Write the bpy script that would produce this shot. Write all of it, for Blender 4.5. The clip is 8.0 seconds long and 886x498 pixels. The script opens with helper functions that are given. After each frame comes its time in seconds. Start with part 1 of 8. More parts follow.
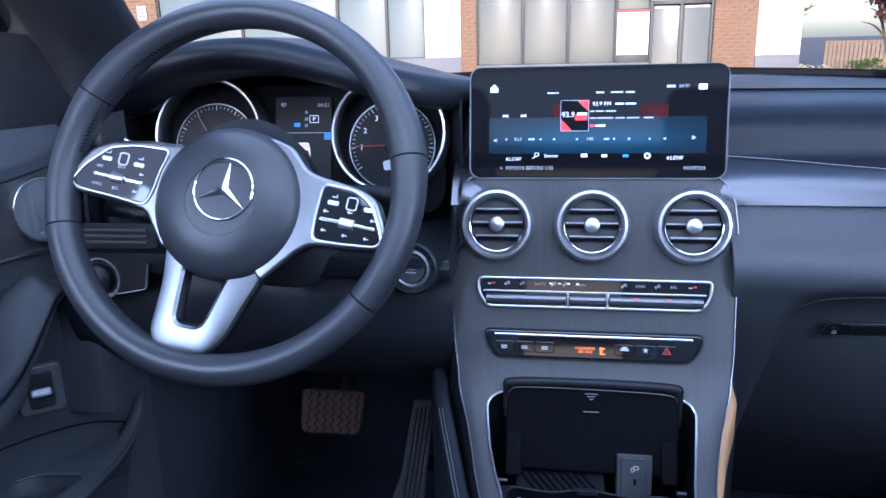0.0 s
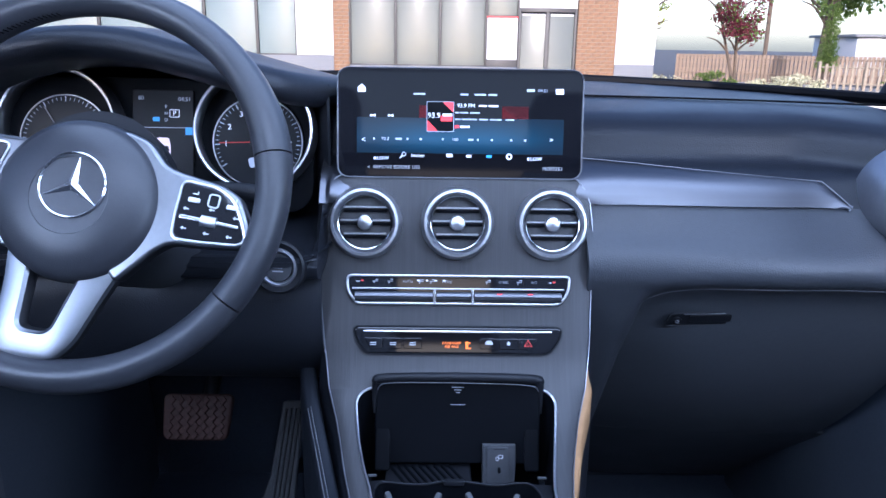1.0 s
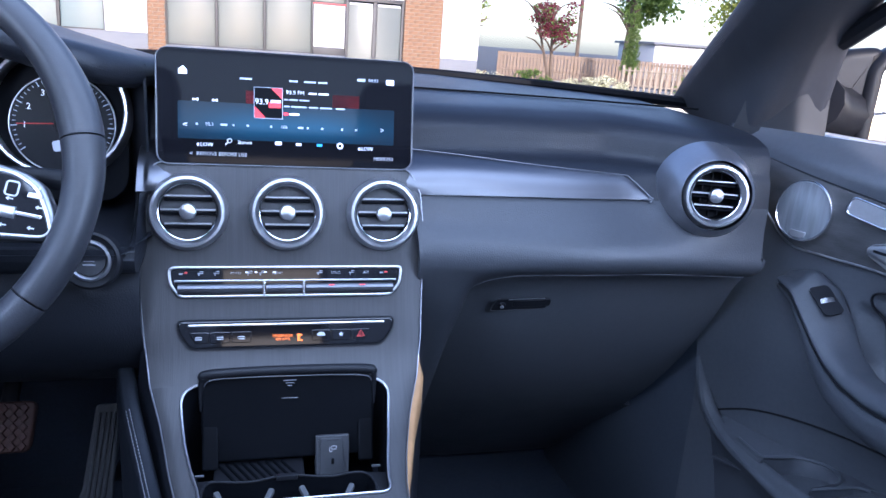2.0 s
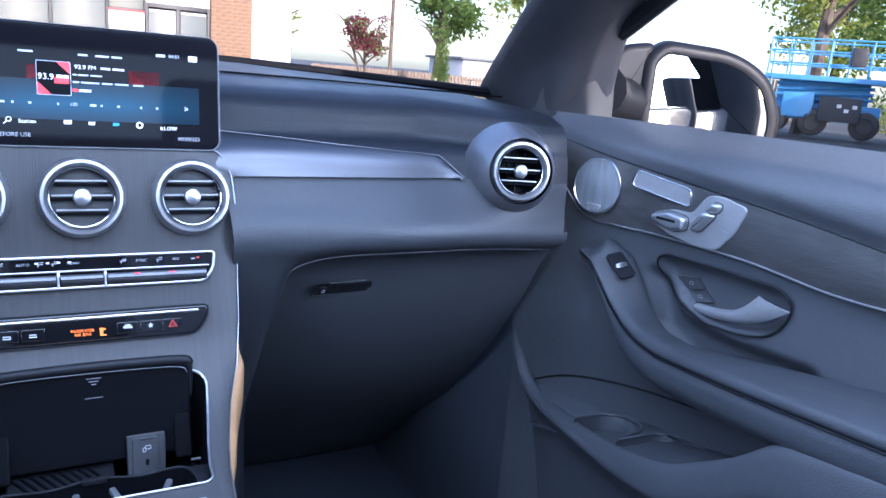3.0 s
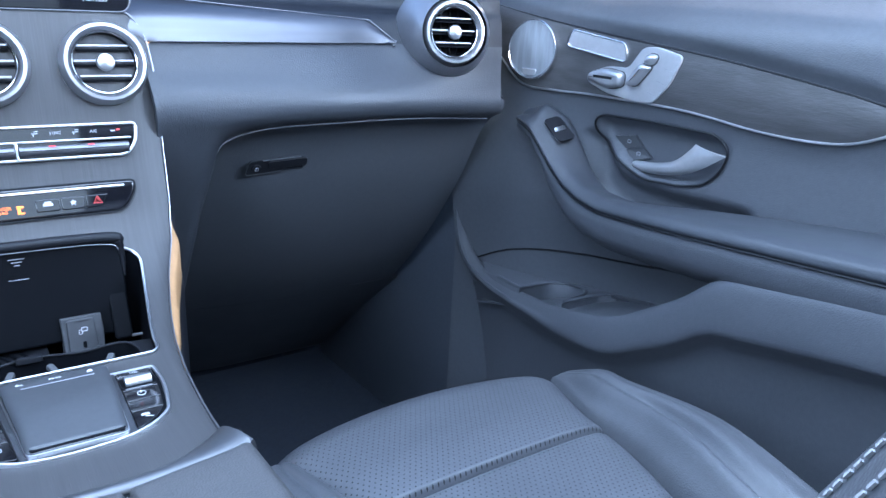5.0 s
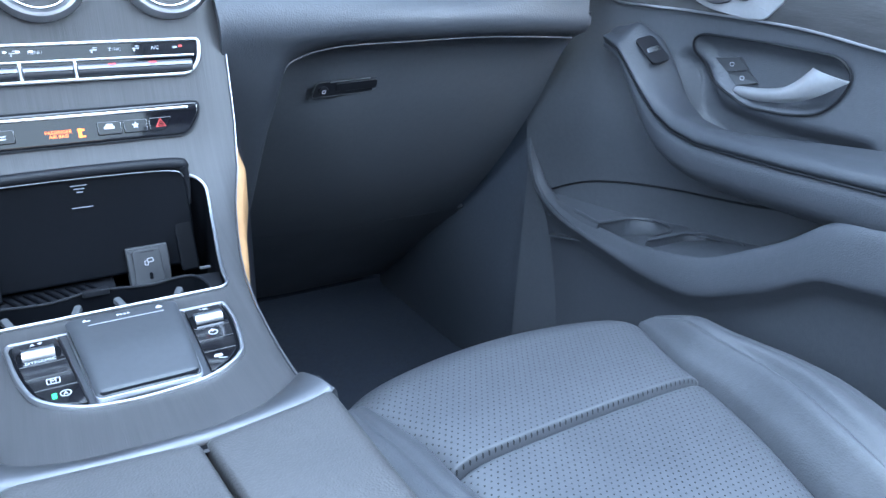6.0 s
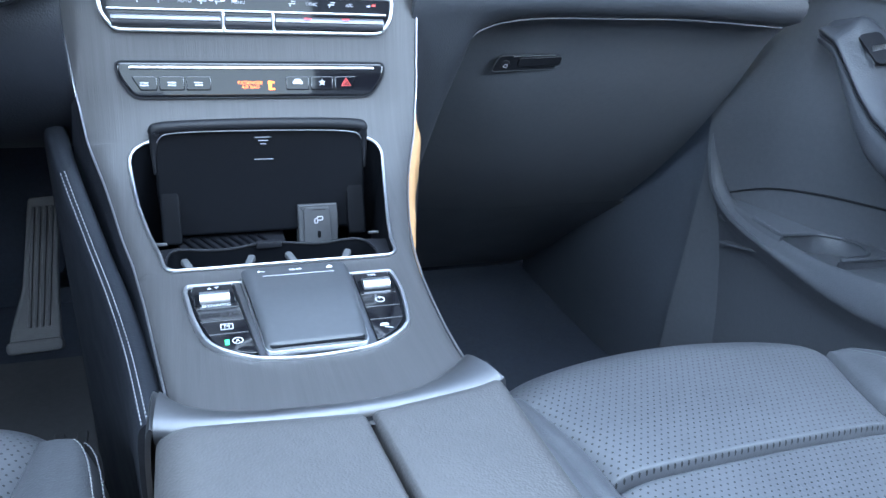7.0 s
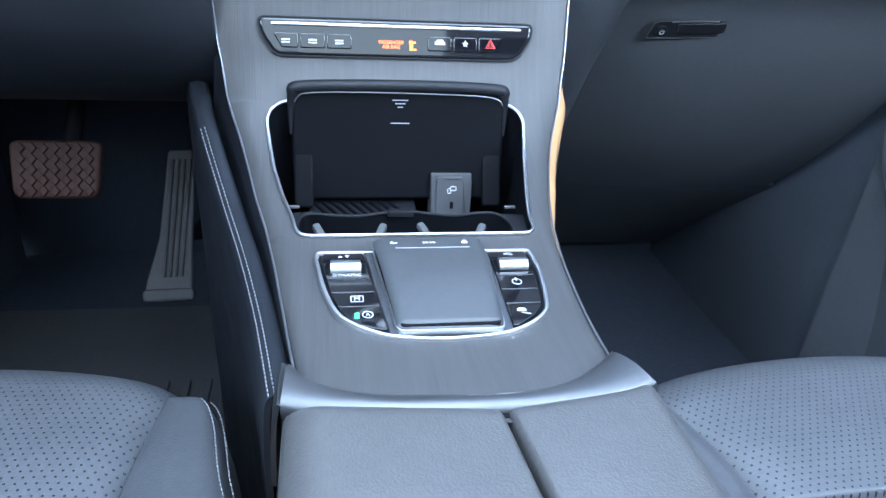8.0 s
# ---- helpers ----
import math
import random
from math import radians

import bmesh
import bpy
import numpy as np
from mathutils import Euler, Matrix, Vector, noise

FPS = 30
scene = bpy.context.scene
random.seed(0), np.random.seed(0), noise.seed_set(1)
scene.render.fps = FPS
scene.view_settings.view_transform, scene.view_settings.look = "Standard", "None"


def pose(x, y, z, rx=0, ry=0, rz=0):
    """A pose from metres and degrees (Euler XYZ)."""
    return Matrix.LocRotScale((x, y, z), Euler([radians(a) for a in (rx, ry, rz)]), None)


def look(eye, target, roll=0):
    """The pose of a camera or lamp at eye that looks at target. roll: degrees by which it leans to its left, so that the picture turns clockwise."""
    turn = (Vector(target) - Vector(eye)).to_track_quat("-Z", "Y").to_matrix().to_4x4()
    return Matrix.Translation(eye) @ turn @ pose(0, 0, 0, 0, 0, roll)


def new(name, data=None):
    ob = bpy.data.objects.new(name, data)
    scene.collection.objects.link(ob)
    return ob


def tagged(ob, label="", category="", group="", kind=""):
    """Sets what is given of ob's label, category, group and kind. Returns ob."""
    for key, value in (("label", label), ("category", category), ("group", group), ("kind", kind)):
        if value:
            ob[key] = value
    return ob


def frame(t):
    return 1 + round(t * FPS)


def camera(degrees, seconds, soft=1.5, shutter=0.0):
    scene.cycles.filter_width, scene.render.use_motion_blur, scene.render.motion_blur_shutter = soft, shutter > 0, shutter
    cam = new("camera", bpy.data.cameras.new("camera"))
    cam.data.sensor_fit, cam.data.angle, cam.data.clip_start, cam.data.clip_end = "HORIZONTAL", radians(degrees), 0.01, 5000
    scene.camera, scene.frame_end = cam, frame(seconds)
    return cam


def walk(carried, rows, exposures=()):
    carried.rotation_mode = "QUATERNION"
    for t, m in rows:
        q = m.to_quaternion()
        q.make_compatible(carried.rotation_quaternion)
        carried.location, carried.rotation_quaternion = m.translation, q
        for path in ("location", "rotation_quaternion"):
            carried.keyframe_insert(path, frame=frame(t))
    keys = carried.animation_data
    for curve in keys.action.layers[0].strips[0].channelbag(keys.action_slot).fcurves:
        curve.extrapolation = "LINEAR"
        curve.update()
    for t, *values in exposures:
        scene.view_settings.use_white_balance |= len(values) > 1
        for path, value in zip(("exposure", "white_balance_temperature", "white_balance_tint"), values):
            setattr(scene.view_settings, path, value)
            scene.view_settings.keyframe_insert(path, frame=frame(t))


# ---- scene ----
cam = camera(62.8, 8.0, soft=1.5)
PATH = [
    (0.0, (-0.039, -0.784, 1.312), (-0.351, 1.117, 0.775), -1.5),
    (0.5, (-0.040, -0.788, 1.309), (-0.198, 1.131, 0.770), -0.5),
    (1.0, (-0.031, -0.792, 1.312), (0.000, 1.134, 0.773), 0.9),
    (1.5, (-0.033, -0.787, 1.305), (0.215, 1.123, 0.769), 2.4),
    (2.0, (-0.034, -0.793, 1.312), (0.460, 1.066, 0.767), 4.2),
    (3.3, (-0.028, -0.811, 1.268), (1.003, 0.837, 0.797), 4.8),
    (3.5, (-0.027, -0.814, 1.273), (1.043, 0.805, 0.789), 4.8),
    (4.0, (-0.032, -0.824, 1.246), (1.092, 0.757, 0.759), 4.0),
    (4.5, (-0.034, -0.826, 1.226), (1.082, 0.732, 0.656), 3.5),
    (4.7, (-0.039, -0.821, 1.214), (1.071, 0.729, 0.609), 3.3),
    (5.8, (-0.029, -0.752, 1.176), (0.956, 0.790, 0.369), 2.6),
    (6.0, (-0.035, -0.739, 1.181), (0.910, 0.808, 0.336), 2.9),
    (6.5, (-0.046, -0.717, 1.174), (0.731, 0.908, 0.303), 4.2),
    (7.0, (-0.056, -0.696, 1.163), (0.563, 0.977, 0.258), 5.1),
    (7.5, (-0.066, -0.676, 1.156), (0.404, 1.019, 0.205), 5.0),
    (8.0, (-0.066, -0.654, 1.149), (0.253, 1.046, 0.146), 4.4),
]
EXPOSURES = [(0.0, 1.55, 5500, 24), (2.0, 1.78, 5500, 24), (3.5, 2.02, 5500, 22), (4.5, 2.25, 5600, 18), (6.0, 2.76, 6000, 12), (8.0, 2.82, 6200, 12)]
walk(cam, [(t, look(e, g, r)) for t, e, g, r in PATH], EXPOSURES)

# ---- daylight ----
SUN_AZ, SUN_EL = -90.0, 21.0         # degrees ahead of the car's right side (here behind it), and above the horizon
world = bpy.data.worlds.new("daylight")
scene.world = world
world.use_nodes = True
_wn = world.node_tree.nodes
_sky = _wn.new("ShaderNodeTexSky")
_sky.sky_type = "NISHITA"
_sky.sun_disc = False
_sky.sun_elevation = radians(SUN_EL)
_sky.sun_rotation = radians(90 - SUN_AZ)
_sky.air_density, _sky.dust_density = 1.0, 2.0
world.node_tree.links.new(_sky.outputs[0], _wn["Background"].inputs[0])
_wn["Background"].inputs[1].default_value = 0.15
sun = new("sun", bpy.data.lights.new("sun", "SUN"))
sun.data.energy, sun.data.angle, sun.data.color = 2.0, radians(0.6), (1.0, 0.9, 0.76)
sun.matrix_basis = look((30 * math.cos(radians(SUN_AZ)), 30 * math.sin(radians(SUN_AZ)), 30 * math.tan(radians(SUN_EL))), (0, 0, 0))


def window_light(name, at, to, w, h, power):
    """An area lamp in one of the car's openings, added to boost the sky light."""
    la = new(name, bpy.data.lights.new(name, "AREA"))
    la.data.shape, la.data.size, la.data.size_y, la.data.energy, la.data.color = "RECTANGLE", w, h, power, (0.62, 0.81, 1.0)
    la.matrix_basis = look(at, to)


window_light("windscreen_light", (0, -0.20, 1.555), (0, -0.62, 0.75), 1.15, 0.40, 2.0)
window_light("roof_window_light", (0, -0.60, 1.605), (0, -0.60, 0.0), 0.82, 0.34, 2.3)
window_light("rear_roof_window_light", (0, -1.32, 1.598), (0, -1.32, 0.0), 0.84, 0.82, 1.3)
window_light("driver_window_light", (-0.68, -0.76, 1.38), (0.65, -0.20, 0.95), 0.40, 0.24, 1.5)
window_light("passenger_window_light", (0.69, -0.76, 1.41), (0.0, -0.40, 0.75), 0.42, 0.25, 2.3)

# ---- mesh helpers ----
BASE = {}


def unit(v):
    v = np.asarray(v, float)
    return v / max(np.linalg.norm(v), 1e-12)


def frame_at(o, right, up):
    """A matrix with its X to the right, Y up the surface and Z out of it."""
    r = unit(right)
    n = unit(np.cross(r, up))
    u = np.cross(n, r)
    return Matrix(((r[0], u[0], n[0], o[0]), (r[1], u[1], n[1], o[1]), (r[2], u[2], n[2], o[2]), (0, 0, 0, 1)))


def xf(geo, m):
    v = np.asarray(geo[0], float)
    a = np.array(m)
    return v @ a[:3, :3].T + a[:3, 3], geo[1]


def join(*geos):
    vs, fs, k = [], [], 0
    for v, f in geos:
        vs.append(np.asarray(v, float))
        fs += [[i + k for i in q] for q in f]
        k += len(v)
    return np.concatenate(vs), fs


def thing(name, base, label, category, group="", kind=""):
    e = new(name)
    e.empty_display_size = 0.05
    e.location = base
    BASE[e.name] = np.array(base, float)
    return tagged(e, label, category, group, kind)


def part(name, geo, material, parent=None, label="", sharp=38, flat=False):
    v, f = np.asarray(geo[0], float), geo[1]
    c = (v.min(0) + v.max(0)) / 2
    me = bpy.data.meshes.new(name)
    me.from_pydata((v - c).tolist(), [], f)
    me.validate()
    if not flat:
        me.shade_smooth()
        me.set_sharp_from_angle(angle=radians(sharp))
    me.materials.append(material)
    ob = new(name, me)
    BASE[ob.name] = c
    if parent:
        ob.parent = parent
        ob.location = c - BASE[parent.name]
    else:
        ob.location = c
    return tagged(ob, label)


def solo(name, geo, material, label, category, group="", kind="", **kw):
    return tagged(part(name, geo, material, None, **kw), label, category, group, kind)


def share(src, name, at, parent):
    """Another piece on the same mesh, at a world place."""
    ob = new(name, src.data)
    ob.parent = parent
    BASE[ob.name] = np.array(at, float)
    ob.location = np.array(at) - BASE[parent.name]
    return ob


def grid(p, close_u=False, close_v=False):
    p = np.asarray(p, float)
    nu, nv = p.shape[:2]
    f = []
    for i in range(nu if close_u else nu - 1):
        for j in range(nv if close_v else nv - 1):
            a, b = (i + 1) % nu, (j + 1) % nv
            f.append([i * nv + j, a * nv + j, a * nv + b, i * nv + b])
    return p.reshape(-1, 3), f


def sheet(p, t):
    """A grid of points given thickness t behind its normal side."""
    p = np.asarray(p, float)
    n = np.cross(np.gradient(p, axis=0), np.gradient(p, axis=1))
    n /= np.maximum(np.linalg.norm(n, axis=2, keepdims=True), 1e-9)
    nu, nv = p.shape[:2]
    v = np.concatenate([p.reshape(-1, 3), (p - n * t).reshape(-1, 3)])
    k = nu * nv
    f = []
    for i in range(nu - 1):
        for j in range(nv - 1):
            q = [i * nv + j, (i + 1) * nv + j, (i + 1) * nv + j + 1, i * nv + j + 1]
            f += [q, [a + k for a in reversed(q)]]
    rim = [i * nv for i in range(nu)] + [(nu - 1) * nv + j for j in range(1, nv)] + [i * nv + nv - 1 for i in range(nu - 2, -1, -1)] + list(range(nv - 2, 0, -1))
    for a, b in zip(rim, rim[1:] + rim[:1]):
        f.append([b, a, a + k, b + k])
    return v, f


def curve_pts(pts, n=8, closed=False):
    """Catmull-Rom through the points, n steps to each span."""
    p = np.asarray(pts, float)
    m = len(p)
    out = []
    for i in range(m if closed else m - 1):
        if closed:
            a, b, c, d = p[i - 1], p[i], p[(i + 1) % m], p[(i + 2) % m]
        else:
            b, c = p[i], p[i + 1]
            a = p[i - 1] if i else 2 * b - c
            d = p[i + 2] if i + 2 < m else 2 * c - b
        for s in np.arange(n) / n:
            out.append(0.5 * (2 * b + (c - a) * s + (2 * a - 5 * b + 4 * c - d) * s * s + (3 * b - a - 3 * c + d) * s ** 3))
    if not closed:
        out.append(p[-1])
    return np.array(out)


def rrect(w, h, r, n=5, cx=0.0, cy=0.0):
    out = []
    for k, (sx, sy) in enumerate(((1, 1), (-1, 1), (-1, -1), (1, -1))):
        for i in range(n + 1):
            a = math.pi / 2 * (k + i / n)
            out.append((cx + sx * (w / 2 - r) + r * math.cos(a), cy + sy * (h / 2 - r) + r * math.sin(a)))
    return np.array(out)


def rpoly(pts, r, n=5):
    """A polygon with rounded corners, counter-clockwise."""
    p = np.asarray(pts, float)
    x, y = p[:, 0], p[:, 1]
    if np.sum(x * np.roll(y, -1) - y * np.roll(x, -1)) < 0:
        p = p[::-1]
    out = []
    for i in range(len(p)):
        a, b, c = p[i - 1], p[i], p[(i + 1) % len(p)]
        q = min(r if np.isscalar(r) else r[i], 0.45 * np.linalg.norm(a - b), 0.45 * np.linalg.norm(c - b))
        s, e = b + unit(a - b) * q, b + unit(c - b) * q
        for t in np.linspace(0, 1, n + 1):
            out.append((1 - t) ** 2 * s + 2 * t * (1 - t) * b + t * t * e)
    return np.array(out)


def inset(out, d):
    a = out - np.roll(out, 1, 0)
    b = np.roll(out, -1, 0) - out
    t = a / np.maximum(np.linalg.norm(a, axis=1, keepdims=True), 1e-9) + b / np.maximum(np.linalg.norm(b, axis=1, keepdims=True), 1e-9)
    t /= np.maximum(np.linalg.norm(t, axis=1, keepdims=True), 1e-9)
    return out + np.stack([-t[:, 1], t[:, 0]], 1) * d


def prism(out, d, b=0.001, k=3, back=True):
    """An outline in XY raised to height d along Z, its front edge rounded by b."""
    out = np.asarray(out, float)
    n = len(out)
    rings = [(out, 0.0)]
    for i in range(k + 1):
        a = math.pi / 2 * i / k
        rings.append((inset(out, b * (1 - math.cos(a))), d - b + b * math.sin(a)))
    rings.append((inset(out, b * 1.25), d))
    v = np.concatenate([np.column_stack([o, np.full(n, z)]) for o, z in rings])
    f = []
    for r in range(len(rings) - 1):
        for i in range(n):
            j = (i + 1) % n
            f.append([r * n + i, r * n + j, (r + 1) * n + j, (r + 1) * n + i])
    f.append([(len(rings) - 1) * n + i for i in range(n)])
    if back:
        f.append([i for i in reversed(range(n))])
    return v, f


def band(out, w, d, b=0.0008, k=2):
    """A closed frame: the outline and an inner one w inside it, raised to d."""
    out = np.asarray(out, float)
    n = len(out)
    rings = [(out, 0.0)]
    for i in range(k + 1):
        a = math.pi / 2 * i / k
        rings.append((inset(out, b * (1 - math.cos(a))), d - b + b * math.sin(a)))
    for i in range(k + 1):
        a = math.pi / 2 * i / k
        rings.append((inset(out, w - b + b * math.sin(a)), d - b + b * math.cos(a)))
    rings.append((inset(out, w), 0.0))
    v = np.concatenate([np.column_stack([o, np.full(n, z)]) for o, z in rings])
    f = []
    m = len(rings)
    for r in range(m):
        for i in range(n):
            j, s = (i + 1) % n, (r + 1) % m
            f.append([r * n + i, r * n + j, s * n + j, s * n + i])
    return v, f


def lathe(prof, n=40):
    """A profile of (radius, height) turned round Z."""
    v, f, m = [], [], len(prof)
    for i in range(n):
        a = 2 * math.pi * i / n
        v += [(r * math.cos(a), r * math.sin(a), z) for r, z in prof]
    for i in range(n):
        for j in range(m - 1):
            a = (i + 1) % n
            f.append([i * m + j, a * m + j, a * m + j + 1, i * m + j + 1])
    return np.array(v), f


def tube(path, r, n=8, closed=False, flat=1.0):
    p = np.asarray(path, float)
    t = np.gradient(p, axis=0) if not closed else np.roll(p, -1, 0) - np.roll(p, 1, 0)
    t /= np.maximum(np.linalg.norm(t, axis=1, keepdims=True), 1e-9)
    up = np.array((0, 0, 1.0)) if abs(t[0][2]) < 0.9 else np.array((1.0, 0, 0))
    rows, u = [], up - t[0] * (up @ t[0])
    rr = np.full(len(p), r) if np.isscalar(r) else np.asarray(r, float)
    for i in range(len(p)):
        u = u - t[i] * (u @ t[i])
        u = unit(u)
        w = np.cross(t[i], u)
        rows.append([p[i] + rr[i] * (math.cos(a) * w + flat * math.sin(a) * u) for a in np.linspace(0, 2 * math.pi, n, endpoint=False)])
    v, f = grid(np.array(rows), close_u=closed, close_v=True)
    if not closed:
        f += [list(reversed(range(n))), [(len(p) - 1) * n + i for i in range(n)]]
    return v, f


def box(sx, sy, sz, b=0.001):
    return xf(prism(rrect(sx, sy, min(b * 1.5, sx / 3, sy / 3), 2), sz, min(b, sz / 2.5), 2), Matrix.Translation((0, 0, -sz / 2)))


def block(x0, x1, y0, y1, z0, z1, b=0.004):
    return xf(box(x1 - x0, y1 - y0, z1 - z0, b), Matrix.Translation(((x0 + x1) / 2, (y0 + y1) / 2, (z0 + z1) / 2)))


def text_geo(s, size, m, depth=0.0002):
    cu = bpy.data.curves.new("writing", "FONT")
    cu.body, cu.size, cu.align_x, cu.align_y, cu.extrude, cu.resolution_u = s, size, "CENTER", "CENTER", depth, 2
    ob = bpy.data.objects.new("writing", cu)
    scene.collection.objects.link(ob)
    me = bpy.data.meshes.new_from_object(ob.evaluated_get(bpy.context.evaluated_depsgraph_get()))
    v = np.array([tuple(q.co) for q in me.vertices])
    f = [list(q.vertices) for q in me.polygons]
    bpy.data.objects.remove(ob)
    bpy.data.curves.remove(cu)
    bpy.data.meshes.remove(me)
    return xf((v, f), m)


def interp(x, pts):
    p = np.asarray(pts, float)
    o = np.argsort(p[:, 0])
    return np.interp(x, p[o, 0], p[o, 1])


def smoothstep(a, b, x):
    t = np.clip((x - a) / (b - a), 0, 1)
    return t * t * (3 - 2 * t)


def sdf(px, py, poly):
    """Signed distance to a polygon, negative inside."""
    poly = np.asarray(poly, float)
    d = np.full(px.shape, 1e9)
    s = np.zeros(px.shape, bool)
    for a, b in zip(poly, np.roll(poly, -1, 0)):
        e = b - a
        t = np.clip(((px - a[0]) * e[0] + (py - a[1]) * e[1]) / max(e @ e, 1e-12), 0, 1)
        d = np.minimum(d, np.hypot(px - a[0] - t * e[0], py - a[1] - t * e[1]))
        c = (a[1] > py) != (b[1] > py)
        with np.errstate(divide="ignore", invalid="ignore"):
            xi = (b[0] - a[0]) * (py - a[1]) / (b[1] - a[1]) + a[0]
        s ^= c & (px < xi)
    return np.where(s, -d, d)


def stitches(line, r, duty, parent, pitch=0.0042):
    """One seam of short threads along a line of points."""
    line = curve_pts(line, 4)
    run = np.concatenate([[0], np.cumsum(np.linalg.norm(np.diff(line, axis=0), axis=1))])
    n = max(2, int(run[-1] / pitch))
    line = np.stack([np.interp(np.linspace(0, run[-1], n), run, line[:, k]) for k in range(3)], 1)
    ob = part("stitching", join(*[tube([p, p + (q - p) * duty], r, 4) for p, q in zip(line[:-1], line[1:])]), THREAD, parent, "pale grey stitching")
    ob["kind"] = "stuff"
    return ob

# ---- materials ----
def mat(name, color, rough=0.5, metal=0.0, grain=0.0, gscale=900.0, var=0.15, vscale=12.0, stretch=(1, 1, 1), spec=0.5, coat=0.0, kind="noise", rvar=0.12, emit=0.0):
    m = bpy.data.materials.new(name)
    m.use_nodes = True
    nt = m.node_tree
    b = nt.nodes["Principled BSDF"]
    b.inputs["Base Color"].default_value = (*color, 1)
    b.inputs["Roughness"].default_value, b.inputs["Metallic"].default_value = rough, metal
    b.inputs["Specular IOR Level"].default_value = spec
    b.inputs["Coat Weight"].default_value = coat
    b.inputs["Coat Roughness"].default_value = 0.05
    tc = nt.nodes.new("ShaderNodeTexCoord")
    mp = nt.nodes.new("ShaderNodeMapping")
    mp.inputs["Scale"].default_value = stretch
    nt.links.new(tc.outputs["Object"], mp.inputs[0])
    if emit:
        b.inputs["Emission Color"].default_value = (*color, 1)
        b.inputs["Emission Strength"].default_value = emit
    if var:
        n1 = nt.nodes.new("ShaderNodeTexNoise")
        n1.inputs["Scale"].default_value, n1.inputs["Detail"].default_value = vscale, 5
        nt.links.new(mp.outputs[0], n1.inputs["Vector"])
        n2 = nt.nodes.new("ShaderNodeTexNoise")
        n2.inputs["Scale"].default_value, n2.inputs["Detail"].default_value = gscale * 0.25, 3
        nt.links.new(mp.outputs[0], n2.inputs["Vector"])
        mx = nt.nodes.new("ShaderNodeMath")
        mx.operation = "MULTIPLY_ADD"
        mx.inputs[1].default_value = 0.5
        nt.links.new(n2.outputs[0], mx.inputs[0])
        hf = nt.nodes.new("ShaderNodeMath")
        hf.operation = "MULTIPLY"
        hf.inputs[1].default_value = 0.5
        nt.links.new(n1.outputs[0], hf.inputs[0])
        nt.links.new(hf.outputs[0], mx.inputs[2])
        rp = nt.nodes.new("ShaderNodeMapRange")
        rp.inputs["From Min"].default_value, rp.inputs["From Max"].default_value = 0.3, 0.7
        rp.inputs["To Min"].default_value, rp.inputs["To Max"].default_value = 1 - var, 1 + var
        nt.links.new(mx.outputs[0], rp.inputs[0])
        mc = nt.nodes.new("ShaderNodeMix")
        mc.data_type, mc.blend_type = "RGBA", "MULTIPLY"
        mc.inputs[0].default_value = 1.0
        mc.inputs[6].default_value = (*color, 1)
        nt.links.new(rp.outputs[0], mc.inputs[7])
        nt.links.new(mc.outputs[2], b.inputs["Base Color"])
        rr = nt.nodes.new("ShaderNodeMapRange")
        rr.inputs["From Min"].default_value, rr.inputs["From Max"].default_value = 0.3, 0.7
        rr.inputs["To Min"].default_value, rr.inputs["To Max"].default_value = max(rough - rvar * rough, 0.01), min(rough + rvar * rough, 1)
        nt.links.new(n1.outputs[0], rr.inputs[0])
        nt.links.new(rr.outputs[0], b.inputs["Roughness"])
    if grain:
        if kind == "noise":
            g = nt.nodes.new("ShaderNodeTexNoise")
            g.inputs["Scale"].default_value, g.inputs["Detail"].default_value = gscale, 4
            out = g.outputs[0]
        else:
            g = nt.nodes.new("ShaderNodeTexVoronoi")
            g.inputs["Scale"].default_value = gscale
            g.feature = "SMOOTH_F1" if kind == "cells" else "DISTANCE_TO_EDGE"
            out = g.outputs["Distance"]
        nt.links.new(mp.outputs[0], g.inputs["Vector"])
        bp = nt.nodes.new("ShaderNodeBump")
        bp.inputs["Strength"].default_value = grain
        bp.inputs["Distance"].default_value = 0.6 / gscale
        nt.links.new(out, bp.inputs["Height"])
        nt.links.new(bp.outputs[0], b.inputs["Normal"])
    return m


def leaf(name, color):
    """Thin leaves that let some of the light behind them through."""
    m = mat(name, color, 0.6, var=0.4, vscale=3)
    nt = m.node_tree
    b, out = nt.nodes["Principled BSDF"], nt.nodes["Material Output"]
    tl, mx = nt.nodes.new("ShaderNodeBsdfTranslucent"), nt.nodes.new("ShaderNodeMixShader")
    tl.inputs[0].default_value = (color[0] * 1.6, color[1] * 1.8, color[2], 1)
    mx.inputs[0].default_value = 0.5
    nt.links.new(b.outputs[0], mx.inputs[1])
    nt.links.new(tl.outputs[0], mx.inputs[2])
    nt.links.new(mx.outputs[0], out.inputs[0])
    return m


def glow(name, color, strength):
    return mat(name, color, 0.4, var=0.0, emit=strength)


